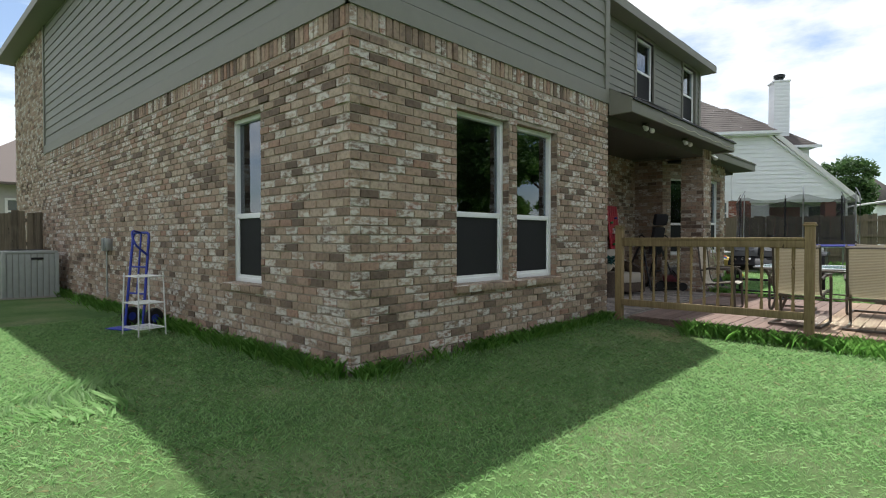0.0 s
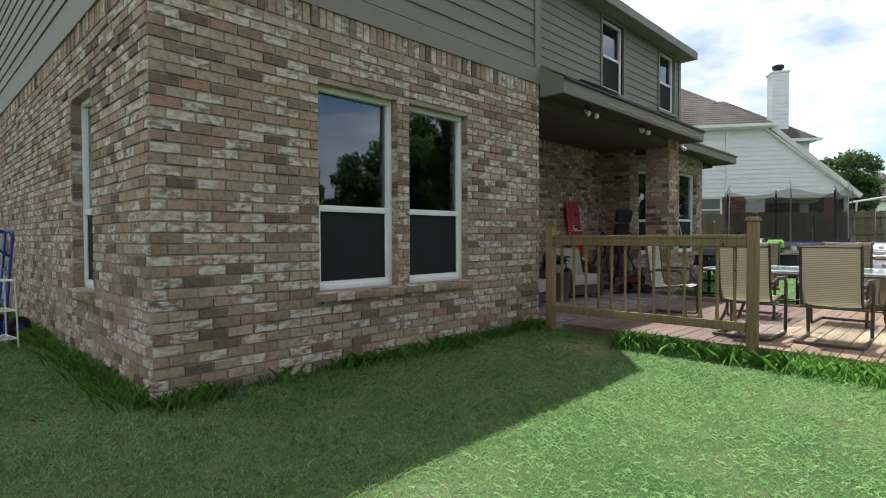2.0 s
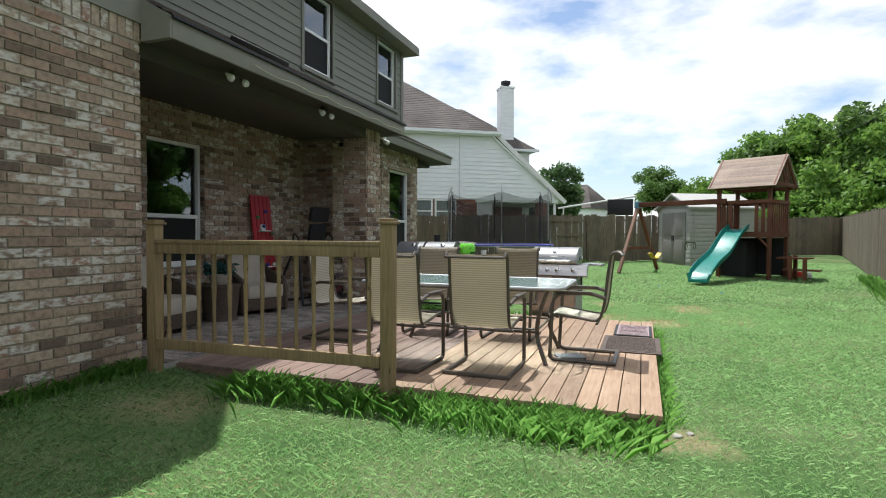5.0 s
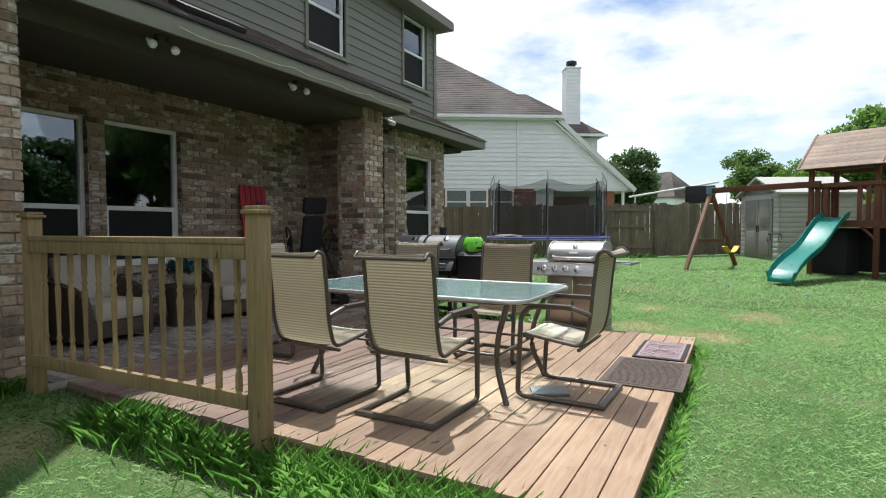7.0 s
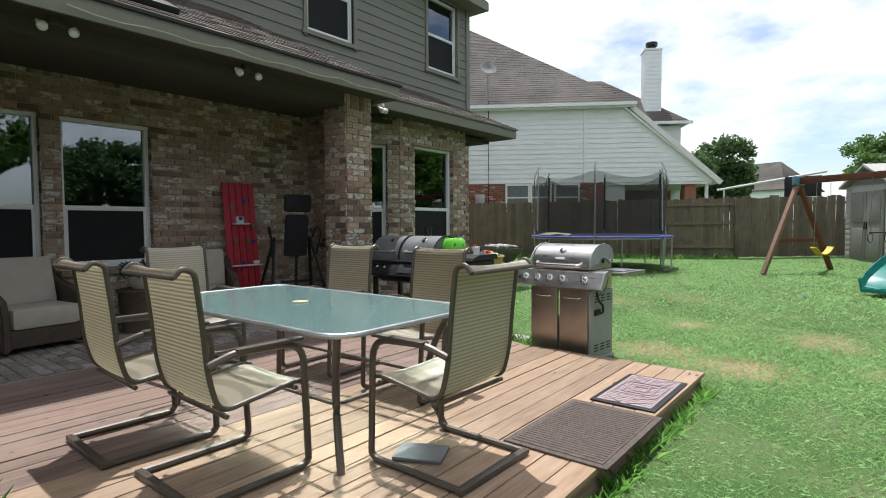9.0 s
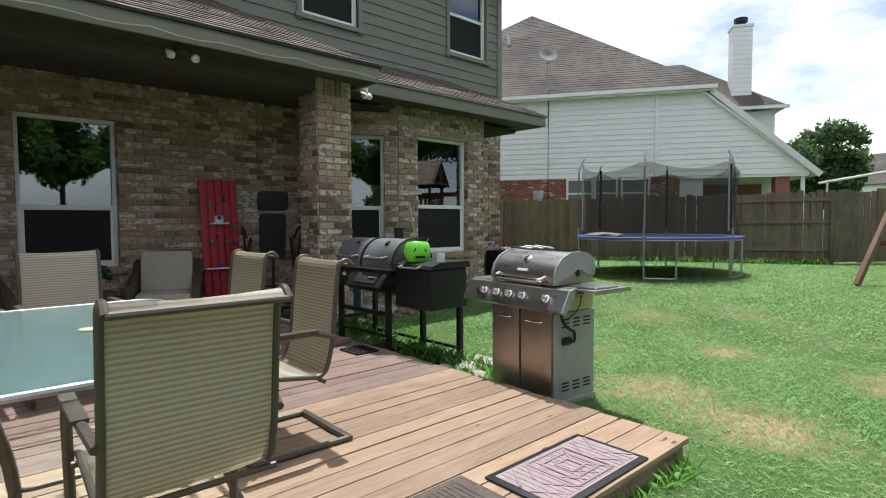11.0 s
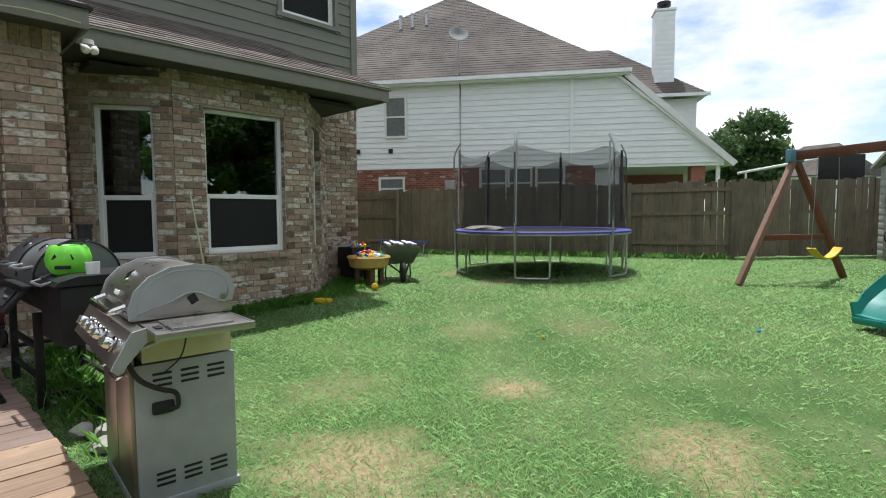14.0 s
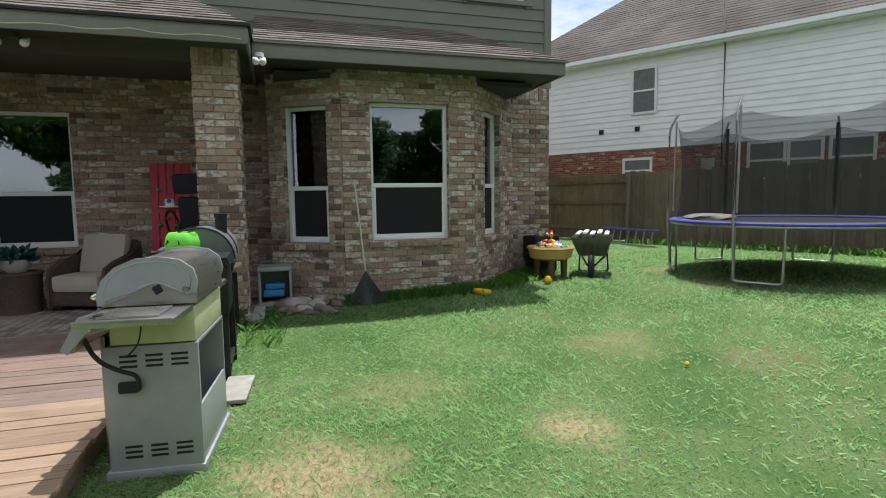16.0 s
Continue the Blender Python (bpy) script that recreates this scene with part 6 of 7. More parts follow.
for a, b in zip(rows, rows[1:]):
    for j in range(len(cross)):
        bm.faces.new((a[j], a[(j + 1) % len(cross)], b[(j + 1) % len(cross)], b[j]))
bm.faces.new(rows[0]), bm.faces.new(rows[-1])
part("chute", bm, M_SLIDE, slide)
part("foot", boxes(((0, -2.3, 0.03), (0.46, 0.1, 0.07), 0.02)), M_SLIDE, slide)
swing = thing("swing_set", yard_axes(0.5, 21.05, -29), "wooden A-frame swing set with a long beam", "swing set")
for s in (-1, 1):
    part("leg", beam(bmesh.new(), (0.05, s * 1.12, 0.0), (0, 0, 2.0), 0.085, 0.085, 0.006), wood("greyed_redwood", (0.15, 0.085, 0.06), (0.27, 0.175, 0.135), 0.7, 2) if s < 0 else M_RED_WOOD, swing)
part("beam", boxes(((1.25, 0, 2.02), (2.6, 0.07, 0.14), 0.006)), M_RED_WOOD, swing)
part("cross_bar", boxes(((0.04, 0, 0.72), (0.04, 1.4, 0.09), 0.004)), M_RED_WOOD, swing)
part("bracket", boxes(((0.0, 0, 2.02), (0.1, 0.3, 0.2), 0.02)), plain("teal_bracket", (0.12, 0.26, 0.34), 0.5), swing)
bm = tubes()
sag = [(0, -0.28 + 0.056 * i, 0.16 * ((i - 5) / 5) ** 2) for i in range(11)]
for a, b in zip(sag, sag[1:]):
    beam(bm, a, b, 0.14, 0.02)
seat = part("seat", bm, M_YELLOW, swing, "yellow plastic belt seat", Matrix.Translation((0.55, 0, 0.42)))
part("chain", tubes(([(0, -0.28, 0.16), (0, -0.22, 1.53)], 0.006, 6), ([(0, 0.28, 0.16), (0, 0.22, 1.53)], 0.006, 6)), M_GALV, seat)
trap = part("trapeze_bar", tubes(([(0, -0.28, 0), (0, 0.28, 0)], 0.014, 8)), M_BLACK, swing, "black trapeze bar", Matrix.Translation((1.6, 0, 0.9)))
for s in (-1, 1):
    part("ring", tubes(([(0, s * 0.26 + 0.08 * math.cos(a), -0.1 + 0.09 * math.sin(a)) for a in [i * math.tau / 12 for i in range(12)]], 0.009, 6, True)), M_BLACK, trap)
    part("chain", tubes(([(0, s * 0.26, 0), (0, s * 0.24, 1.06)], 0.006, 6)), M_GALV, trap)
tagged(part("storage_bin", boxes(((0, 0, 0.2), (0.7, 0.4, 0.4), 0.03)), plain("dark_green_bin", (0.03, 0.06, 0.035), 0.6), None, "", on_ground(5.3, 26.5, 20)), "low dark green storage bin by the fence", "bin")
for i, (x, y) in enumerate(((4.3, 20.6), (4.5, 20.4), (4.7, 20.2))):
    tagged(part("yard_toy", boxes(((0, 0, 0.09), (0.28, 0.18, 0.16), 0.04)), (M_GREY_PANEL, M_RED_TOY, M_WHITE)[i], None, "", on_ground(x, y, 40 * i)), "small plastic yard toy beside the tower", "toy", "toys beside the tower")

# ---- resin shed ----
shed = thing("garden_shed", yard_axes(1.7, 24.75, -62), "light grey resin garden shed with darker double doors", "shed")
sw, sd, se, sr = 2.05, 2.4, 2.0, 2.5
bm = extrude(bmesh.new(), [(0, 0), (sd, 0), (sd, se), (0, se)], -sw / 2, sw / 2)
part("body", bm, M_VINYL_SHED, shed)
for i in range(13):
    z = 0.1 + i * 0.148
    part("lap_panel", boxes(((sw / 2 + 0.006, sd / 2, z + 0.065), (0.022, sd, 0.13), 0.008)), M_VINYL_SHED, shed)
    for s in (-1, 1):
        part("lap_panel", boxes(((s * (sw / 2 - 0.14), -0.006, z + 0.065), (0.26, 0.022, 0.13), 0.008)), M_VINYL_SHED, shed)
for s in (-1, 1):
    dr = part("door", boxes(((s * 0.37, -0.02, 0.95), (0.72, 0.045, 1.8), 0.012)), M_SHED_DOOR, shed)
    part("door_panel", boxes(((s * 0.37, -0.045, 0.5), (0.5, 0.02, 0.75), 0.01), ((s * 0.37, -0.045, 1.4), (0.5, 0.02, 0.75), 0.01)), M_SHED_DOOR, dr)
    part("latch", boxes(((s * 0.05, -0.05, 0.95), (0.03, 0.03, 0.2), 0.006)), M_BLACK, dr)
bm = bmesh.new()
for s in (-1, 1):
    q = [(0, sr), (s * (sw / 2 + 0.12), se - 0.04), (s * (sw / 2 + 0.12), se + 0.02), (0, sr + 0.06)]
    a = [bm.verts.new((x, -0.15, z)) for x, z in q]
    b = [bm.verts.new((x, sd + 0.1, z)) for x, z in q]
    for i in range(4):
        bm.faces.new((a[i], a[(i + 1) % 4], b[(i + 1) % 4], b[i]))
    bm.faces.new(a), bm.faces.new(b)
part("roof", bm, M_VINYL_SHED, shed)
for y in (0.004, sd - 0.004):
    bm = bmesh.new()
    bm.faces.new([bm.verts.new(v) for v in ((-sw / 2, y, se), (sw / 2, y, se), (0, y, sr))])
    bmesh.ops.solidify(bm, geom=bm.faces, thickness=0.02)
    part("gable", bm, M_VINYL_SHED, shed)


# ---- fences ----
def picket_mesh(h, seed):
    rng = random.Random(seed)
    bm = extrude(bmesh.new(), [(-0.009, 0), (0.009, 0), (0.009, h), (-0.009, h)], -0.068, 0.068)
    for v in bm.verts:
        if v.co.z > h - 0.01 and rng.random() < 0.5:
            v.co.z -= rng.uniform(0.0, 0.025)
    me = bpy.data.meshes.new("picket")
    bmesh.ops.recalc_face_normals(bm, faces=bm.faces)
    bm.to_mesh(me)
    bm.free()
    me.materials.append(M_FENCE)
    return me


PICKETS = [picket_mesh(1.72 + 0.03 * i, i) for i in range(3)]


def fence(p, q, label, rails_face=1, lift=0.0, gap=0.004):
    p, q = Vector(p), Vector(q)
    d = (q - p).length
    ang = math.degrees(math.atan2(q.y - p.y, q.x - p.x))
    z0, z1 = ground_z(*p), ground_z(*q)
    root = thing("fence", pose(p.x, p.y, z0, 0, 0, ang), label, "fence", "wooden yard fence")
    rng = random.Random(int(d * 100))
    x, bm = 0.07, bmesh.new()
    while x < d:
        z = (z1 - z0) * x / d + 0.04 + lift + rng.uniform(-0.012, 0.012)
        me = rng.choice(PICKETS)
        ob = new("picket", me)
        ob.parent = root
        ob.matrix_basis = pose(x, 0, z, 0, rng.uniform(-0.7, 0.7), 0)
        x += 0.1362 + gap * rng.random()
    n = max(1, round(d / 2.4))
    for i in range(n + 1):
        x = d * i / n
        part("post", boxes(((x, 0.07 * rails_face, (z1 - z0) * x / d + 0.9), (0.09, 0.09, 1.8), 0.004)), M_FENCE, root)
    for h in (0.35, 1.05, 1.6):
        part("rail", beam(bmesh.new(), (0, 0.03 * rails_face, h), (d, 0.03 * rails_face, h + z1 - z0), 0.038, 0.088), M_FENCE, root)
    return root


FL = "weathered grey-brown wooden picket fence"
line = [(-14.5, 19.0), (-9.2, 21.2), (-3.4, 23.6), (-1.3, 24.4), (1.3, 26.6), (5.2, 31.6), (9.3, 33.4)]
for k, (a, b) in enumerate(zip(line, line[1:])):
    fence(a, b, FL + (" with narrow gaps" if k == 3 else " behind the yard"), 1 if k % 2 else -1, gap=0.012 if k == 3 else 0.003)
side = [(9.3, 33.4), (6.0, 19.6), (4.5, 12.5), (4.6, 2.0), (4.6, -9.0)]
for a, b in zip(side, side[1:]):
    fence(a, b, FL + " along the side of the yard", 1)
fence((-15.6, Y1 - 0.05), (-15.6, -3.5), FL + " beside the house", -1)
fence((-15.6, -3.5), (4.6, -9.0), FL + " closing the yard", -1)

# ---- neighbouring house ----
NY, NZ = 28.7, 6.1
TURNED = pose(-6.05, NY, 0, 0, 0, 33) @ Matrix.Translation((6.05, -NY, 0))
nb = thing("neighbour_house", TURNED, "white-sided two-storey house with brick base and grey roof", "house")
part("core", spans(((-20.2, NY + 0.12, 0.3), (-6.1, 42, NZ)), ((-6.1, 33.2, 0.3), (-2.5, 39.5, NZ))), M_WHITE_SIDING, nb)
part("brick_base", spans(((-20.2, NY, 0.3), (-7.0, NY + 0.1, 3.05))), M_RED_BRICK, nb)
LATER.append((part("brick_face", spans(((0, 0, 0.3), (13.2, 0.02, 3.07))), M_MORTAR, nb, "", frame_of((-20.2, NY - 0.02), (-7.0, NY - 0.02))[0]), brick_rects(13.2, 0.3, 3.07, [(5.4, 6.4, 1.9, 2.75), (9.2, 10.2, 2.0, 3.07), (10.25, 11.1, 2.0, 3.07), (11.2, 12.2, 2.0, 3.07)], False), 0, M_RED_BRICK))
z = 3.08
while z < NZ - 0.05:
    top = min(z + 0.2, NZ)
    for x0, x1 in ((-20.2, -6.05),):
        # past the main corner the boards run out to the sloping porch roof
        edge_x = lambda h: -6.05 + (NZ - 0.06 - h) / 0.885
        xb, xr = edge_x(z), edge_x(top)
        bm = bmesh.new()
        vs_ = [bm.verts.new(v) for v in ((x0, NY - 0.03, z), (xb, NY - 0.03, z), (xr, NY - 0.008, top), (x0, NY - 0.008, top), (x0, NY + 0.1, z), (xb, NY + 0.1, z))]
        bm.faces.new(vs_[:4]), bm.faces.new((vs_[0], vs_[4], vs_[5], vs_[1]))
        part("siding_board", bm, M_WHITE_SIDING, nb)
    z = top
bm = bmesh.new()
slab("porch_roof", [(-6.3, NY - 0.15, 6.22), (-2.55, NY - 0.15, 3.08), (-2.55, 36, 3.08), (-6.3, 36, 6.22)], 0.12, M_WHITE_SIDING, nb)
shingles("porch_shingles", [(-2.5, NY - 0.2, 3.12), (-2.5, 36, 3.12), (-6.3, 36, 6.27), (-6.3, NY - 0.2, 6.27)], M_OLD_SHINGLE, nb, 0.3, 0.6, 5)
bm.free()
bm = bmesh.new()
bm.faces.new([bm.verts.new(v) for v in ((-6.1, NY, 3.08), (-2.7, NY, 3.08), (-6.1, NY, 6.1))])
bmesh.ops.solidify(bm, geom=bm.faces, thickness=0.05)
part("gable_wall", bm, M_WHITE_SIDING, nb)
part("porch_ceiling", spans(((-7, NY, 2.98), (-2.75, 36, 3.1))), M_WHITE_SIDING, nb)
part("porch_wall", spans(((-7.0, NY + 0.1, 0.3), (-6.9, 33, 2.98)), ((-6.9, 33, 0.3), (-3, 33.1, 2.98))), M_RED_BRICK, nb)
part("porch_column", spans(((-3.75, NY + 0.1, 0.3), (-3.3, NY + 0.55, 2.98))), M_RED_BRICK, nb)
AP = (-13.0, 35.7, 12.0)
EZ = NZ + 0.12
for q in ([(-20.5, NY - 0.35, EZ), (-5.85, NY - 0.35, EZ), AP], [(-5.85, NY - 0.35, EZ), (-5.85, 42.3, EZ), AP], [(-20.5, 42.3, EZ), (-20.5, NY - 0.35, EZ), AP], [(-5.85, 42.3, EZ), (-20.5, 42.3, EZ), AP]):
    slab("roof_deck", q, 0.06, M_WHITE_SIDING, nb)
    shingles("roof_shingles", (*q, q[2]), M_OLD_SHINGLE, nb, 0.2, 0.6, 7)
WA, WB = (-8.6, 36.2, 9.1), (-5.7, 36.2, 9.1)
for q in ([(-9, 32.8, EZ), (-2.15, 32.8, EZ), WB, WA], [(-2.15, 32.8, EZ), (-2.15, 39.8, EZ), WB], [(-2.15, 39.8, EZ), (-9, 39.8, EZ), WA, WB]):
    slab("wing_roof", q, 0.06, M_WHITE_SIDING, nb)
    shingles("wing_shingles", q if len(q) == 4 else (*q, q[2]), M_OLD_SHINGLE, nb, 0.2, 0.6, 9)
part("gutter", spans(((-20.5, NY - 0.45, EZ - 0.1), (-5.8, NY - 0.33, EZ + 0.03)), ((-6, 32.7, EZ - 0.1), (-2.1, 32.8, EZ + 0.03))), M_WHITE_SIDING, nb)
part("barge_board", beam(bmesh.new(), (-5.95, NY - 0.18, 6.1), (-2.45, NY - 0.18, 3.0), 0.05, 0.2), M_WHITE, nb)
part("downpipe", spans(((-7.8, NY - 0.1, 3.1), (-7.68, NY - 0.01, 6.1))), M_WHITE_SIDING, nb)
part("downpipe", spans(((-2.95, NY + 0.1, 0.4), (-2.83, NY + 0.2, 3.0))), M_WHITE_SIDING, nb)
part("soffit", spans(((-20.5, NY - 0.35, NZ - 0.03), (-5.85, NY + 0.05, NZ + 0.05))), M_WHITE_SIDING, nb)
chim = part("chimney", spans(((-4.09, 33.6, 6.0), (-3.33, 34.35, 9.85))), M_WHITE_SIDING, nb)
for i in range(19):
    part("siding_board", boxes(((-3.71, 33.59, 6.1 + i * 0.2), (0.78, 0.03, 0.197), 0.002)), M_WHITE_SIDING, chim)
part("chimney_cap", spans(((-4.14, 33.55, 9.85), (-3.28, 34.4, 9.95)), bev=0.01), M_WHITE_SIDING, chim)
part("flue", lathe(bmesh.new(), [(0.2, 9.95), (0.2, 10.12), (0.28, 10.14), (0.28, 10.3), (0.1, 10.36)], (-3.71, 33.95, 0), 16), M_BLACK, chim)


def far_window(x0, x1, z0, z1, y, parent):
    w = part("window", spans(((x0 - 0.08, y - 0.05, z0 - 0.08), (x0, y, z1 + 0.08)), ((x1, y - 0.05, z0 - 0.08), (x1 + 0.08, y, z1 + 0.08)), ((x0, y - 0.05, z1), (x1, y, z1 + 0.08)), ((x0, y - 0.05, z0 - 0.08), (x1, y, z0)), ((x0, y - 0.045, (z0 + z1) / 2 - 0.03), (x1, y, (z0 + z1) / 2 + 0.03))), M_WHITE, parent)
    part("pane", spans(((x0, y - 0.02, z0), (x1, y - 0.01, z1))), M_FAR_GLASS, w)


far_window(-14.45, -13.75, 4.3, 5.68, NY - 0.03, nb)
for x, w in ((-14.7, 0.85), (-10.9, 0.85), (-9.88, 0.72), (-8.9, 0.88)):
    far_window(x, x + w, 2.0, 2.7 if w == 0.85 and x < -14 else 2.98, NY - 0.04, nb)
part("electric_box", boxes(((-12.05, NY - 0.08, 2.36), (0.4, 0.1, 0.55), 0.01)), M_GALV, nb)
for x in (-14.31, -15.58):
    part("wall_vent", boxes(((x, NY - 0.04, 3.75), (0.16, 0.06, 0.16), 0.01)), M_BLACK, nb)
for x, z in ((-14.4, 9.6), (-13.8, 9.7), (-14.9, 9.5)):
    yy = NY - 0.35 + (z - EZ) / (12.0 - EZ) * (36.05 - NY)
    part("roof_pipe", lathe(bmesh.new(), [(0.07, -0.3), (0.06, 0.5), (0.09, 0.5), (0.09, 0.56)], (x, yy, z), 10), M_GALV, nb)
dish = thing("satellite_dish", TURNED @ pose(-11.7, NY - 0.35, EZ), "grey satellite dish on the neighbouring roof", "satellite dish")
part("mast", tubes(([(0, 0.3, 0.2), (0, 0.1, 1.3)], 0.03, 8)), M_GALV, dish)
part("dish", lathe(bmesh.new(), [(0.02, 0), (0.2, 0.03), (0.36, 0.1), (0.37, 0.1), (0.2, 0.02), (0.02, -0.02)], n=24, m=Matrix.Translation((0, 0.05, 1.5)) @ Matrix.Rotation(radians(55), 4, "X") @ Matrix.Rotation(radians(15), 4, "Y") @ Matrix.Diagonal((0.95, 0.95, 0.95, 1))), plain("matt_dish", (0.2, 0.21, 0.21), 0.9), dish)
part("cable", tubes(([(0, -0.02, 0.1), (0.02, 0.3, -0.2), (0.02, 0.28, -4.6)], 0.02, 6)), M_BLACK, dish)


# ---- far houses ----
def far_house(name, label, x, y, w, d, h, rise, rz, wall_mat, roof_mat):
    hs = thing(name, on_ground(x, y, rz), label, "house")
    part("wall", spans(((-w / 2, -d / 2, -0.3), (w / 2, d / 2, h))), wall_mat, hs)
    o = 0.4
    a, b, c, e = (-w / 2 - o, -d / 2 - o, h), (w / 2 + o, -d / 2 - o, h), (w / 2 + o, d / 2 + o, h), (-w / 2 - o, d / 2 + o, h)
    r0, r1 = (-w * 0.22, 0, h + rise), (w * 0.22, 0, h + rise)
    for q in ((a, b, r1, r0), (b, c, r1), (c, e, r0, r1), (e, a, r0)):
        slab("roof", q, 0.1, roof_mat, hs)
    for i in range(3):
        x0 = -w * 0.35 + i * w * 0.3
        far_window(x0, x0 + 1.0, h * 0.55, h * 0.8, -d / 2 - 0.01, hs)
    return hs


far_house("distant_house", "distant pale two-storey house with grey roof", -8.2, 80, 8, 8, 4.4, 3.4, -20, M_WHITE_SIDING, M_OLD_SHINGLE)
far_house("distant_house", "distant brick house with brown roof", 9.0, 74, 9, 8, 4.0, 2.8, -10, M_RED_BRICK, M_OLD_SHINGLE)
far_house("side_neighbour_house", "neighbouring house beyond the side fence", -32, 7.5, 12, 14, 3.2, 2.8, 90, M_VINYL_SHED, M_SHINGLE)

hoop = thing("basketball_hoop", on_ground(-1.2, 34, 0), "black basketball backboard on a white pole", "basketball hoop")
part("pole", tubes((bend([(0, 0, 0), (0, 0, 2.2), (0.6, 0, 2.5)], 0.3), 0.06, 8)), M_WHITE, hoop)
part("backboard", boxes(((0.7, -0.3, 2.4), (1.3, 0.05, 0.85), 0.02)), M_BLACK, hoop)
part("canopy_pole", tubes(([(-2.6, 0, 2.4), (1.5, 0, 3.0)], 0.05, 8), ([(-2.4, 0, 0.3), (-2.3, 0, 2.5)], 0.04, 8)), M_WHITE, hoop)


# ---- trees ----
def tree_kind(seed, height, spread, leaf_mat_, leaves, leaf=0.16, trunk=0.2, low=0.3):
    rng = random.Random(seed)
    tr = thing("tree", pose(0, 0, 0), "tall leafy green tree beyond the fence", "tree", "trees round the yard")
    bm = bmesh.new()
    th = height * low
    tube(bm, [(0, 0, -0.2), (0.05, 0.02, th * 0.5), (0.0, 0.08, th), (0.1, 0.0, height * 0.75)], [trunk, trunk * 0.85, trunk * 0.7, trunk * 0.2], 9)
    clumps = []
    for i in range(13):
        a = i * 2.4 + rng.uniform(-0.3, 0.3)
        t = rng.uniform(0.0, 1.0)
        base = Vector((0, 0.05, th + (height * 0.6 - th) * t * 0.8))
        r = spread * rng.uniform(0.45, 0.95) * (1 - 0.4 * t)
        tip = base + Vector((r * math.cos(a), r * math.sin(a), height * rng.uniform(0.12, 0.34)))
        tube(bm, [base, base.lerp(tip, 0.5) + Vector((0, 0, 0.15)), tip], [trunk * 0.38, trunk * 0.22, trunk * 0.07], 6)
        for s in range(4):
            c = base.lerp(tip, rng.uniform(0.55, 1.08)) + Vector((rng.gauss(0, 1), rng.gauss(0, 1), rng.gauss(0, 0.7))) * spread * 0.13
            clumps.append((c, spread * rng.uniform(0.14, 0.27)))
    for i in range(7):
        clumps.append((Vector((rng.gauss(0, 0.22) * spread, rng.gauss(0, 0.22) * spread, height * rng.uniform(0.72, 0.95))), spread * rng.uniform(0.18, 0.3)))
    part("trunk", bm, M_BARK, tr)
    g = np.random.default_rng(seed)
    per = leaves // len(clumps)
    cs = np.repeat(np.array([[*c, r] for c, r in clumps]), per, axis=0)
    n = len(cs)
    d = g.normal(size=(n, 3))
    d /= np.linalg.norm(d, axis=1)[:, None]
    pos = cs[:, :3] + d * (cs[:, 3] * g.uniform(0.35, 1.08, n))[:, None] * np.array([1, 1, 0.8])
    u = g.normal(size=(n, 3))
    u /= np.linalg.norm(u, axis=1)[:, None]
    v = np.cross(u, g.normal(size=(n, 3)))
    v /= np.linalg.norm(v, axis=1)[:, None]
    s = (leaf * g.uniform(0.6, 1.3, n))[:, None]
    quad = np.stack([pos - u * s, pos - v * s * 0.5, pos + u * s, pos + v * s * 0.5], 1).reshape(-1, 3)
    me = bpy.data.meshes.new("crown")
    me.vertices.add(4 * n), me.loops.add(4 * n), me.polygons.add(n)
    me.vertices.foreach_set("co", quad.ravel())
    me.loops.foreach_set("vertex_index", np.arange(4 * n, dtype=np.int32))
    me.polygons.foreach_set("loop_start", np.arange(0, 4 * n, 4, dtype=np.int32))
    me.polygons.foreach_set("loop_total", np.full(n, 4, dtype=np.int32))
    me.update()
    me.materials.append(leaf_mat_)
    cr = new("crown", me)
    cr.parent = tr
    return tr


kinds = [tree_kind(1, 8.0, 3.6, M_LEAF, 15000), tree_kind(2, 6.5, 3.2, M_LEAF_BRIGHT, 14000, low=0.22), tree_kind(3, 7.0, 3.2, M_LEAF_DARK, 15000, low=0.25), tree_kind(4, 3.2, 2.2, M_LEAF_BRIGHT, 7000, 0.13, 0.08, 0.1)]
places = [(0, 13.6, 41, 1.1, 20), (1, 11.2, 43.5, 1.25, 50), (0, 17.0, 39, 1.25, 80), (1, 14.2, 37.5, 0.95, 10), (1, 8.8, 47, 1.0, 200), (0, 19, 31, 1.2, 130),
          (3, 11.2, 37.2, 1.15, 0), (3, 12.6, 35.2, 1.1, 90), (3, 9.2, 39.5, 1.2, 30), (3, 10.4, 38.4, 1.3, 70), (0, 10.0, 45, 1.0, 300),
          (2, -4.9, 38.6, 0.78, 40), (2, -5.4, 41, 0.7, 140), (0, 2.2, 62, 0.9, 15), (1, 5.0, 46, 0.6, 66), (1, 6.4, 48, 0.65, 166),
          (0, 12.5, 9.0, 0.8, 12), (2, 13.5, 4.5, 0.7, 77), (0, 11.2, -0.5, 0.62, 190), (2, 12.5, 18.5, 0.8, 250), (1, 9.5, 21.5, 0.6, 45), (0, 12, -7, 1.0, 99), (2, -2, -16, 1.0, 300), (0, -13, -14, 1.0, 30), (1, -30, -4, 0.8, 10), (2, -34, 24, 1.0, 5),
          (0, 17.5, 2.5, 0.85, 210), (1, 19.5, 7.0, 0.95, 160), (0, 20.5, 12.5, 0.9, 60), (1, 17.0, 24, 0.9, 330), (2, 20.0, 18.0, 1.0, 15), (0, 19.0, -4.0, 0.95, 280), (0, 9.8, 20.5, 0.85, 110), (2, 10.2, 15.2, 0.85, 200)]
used = set()
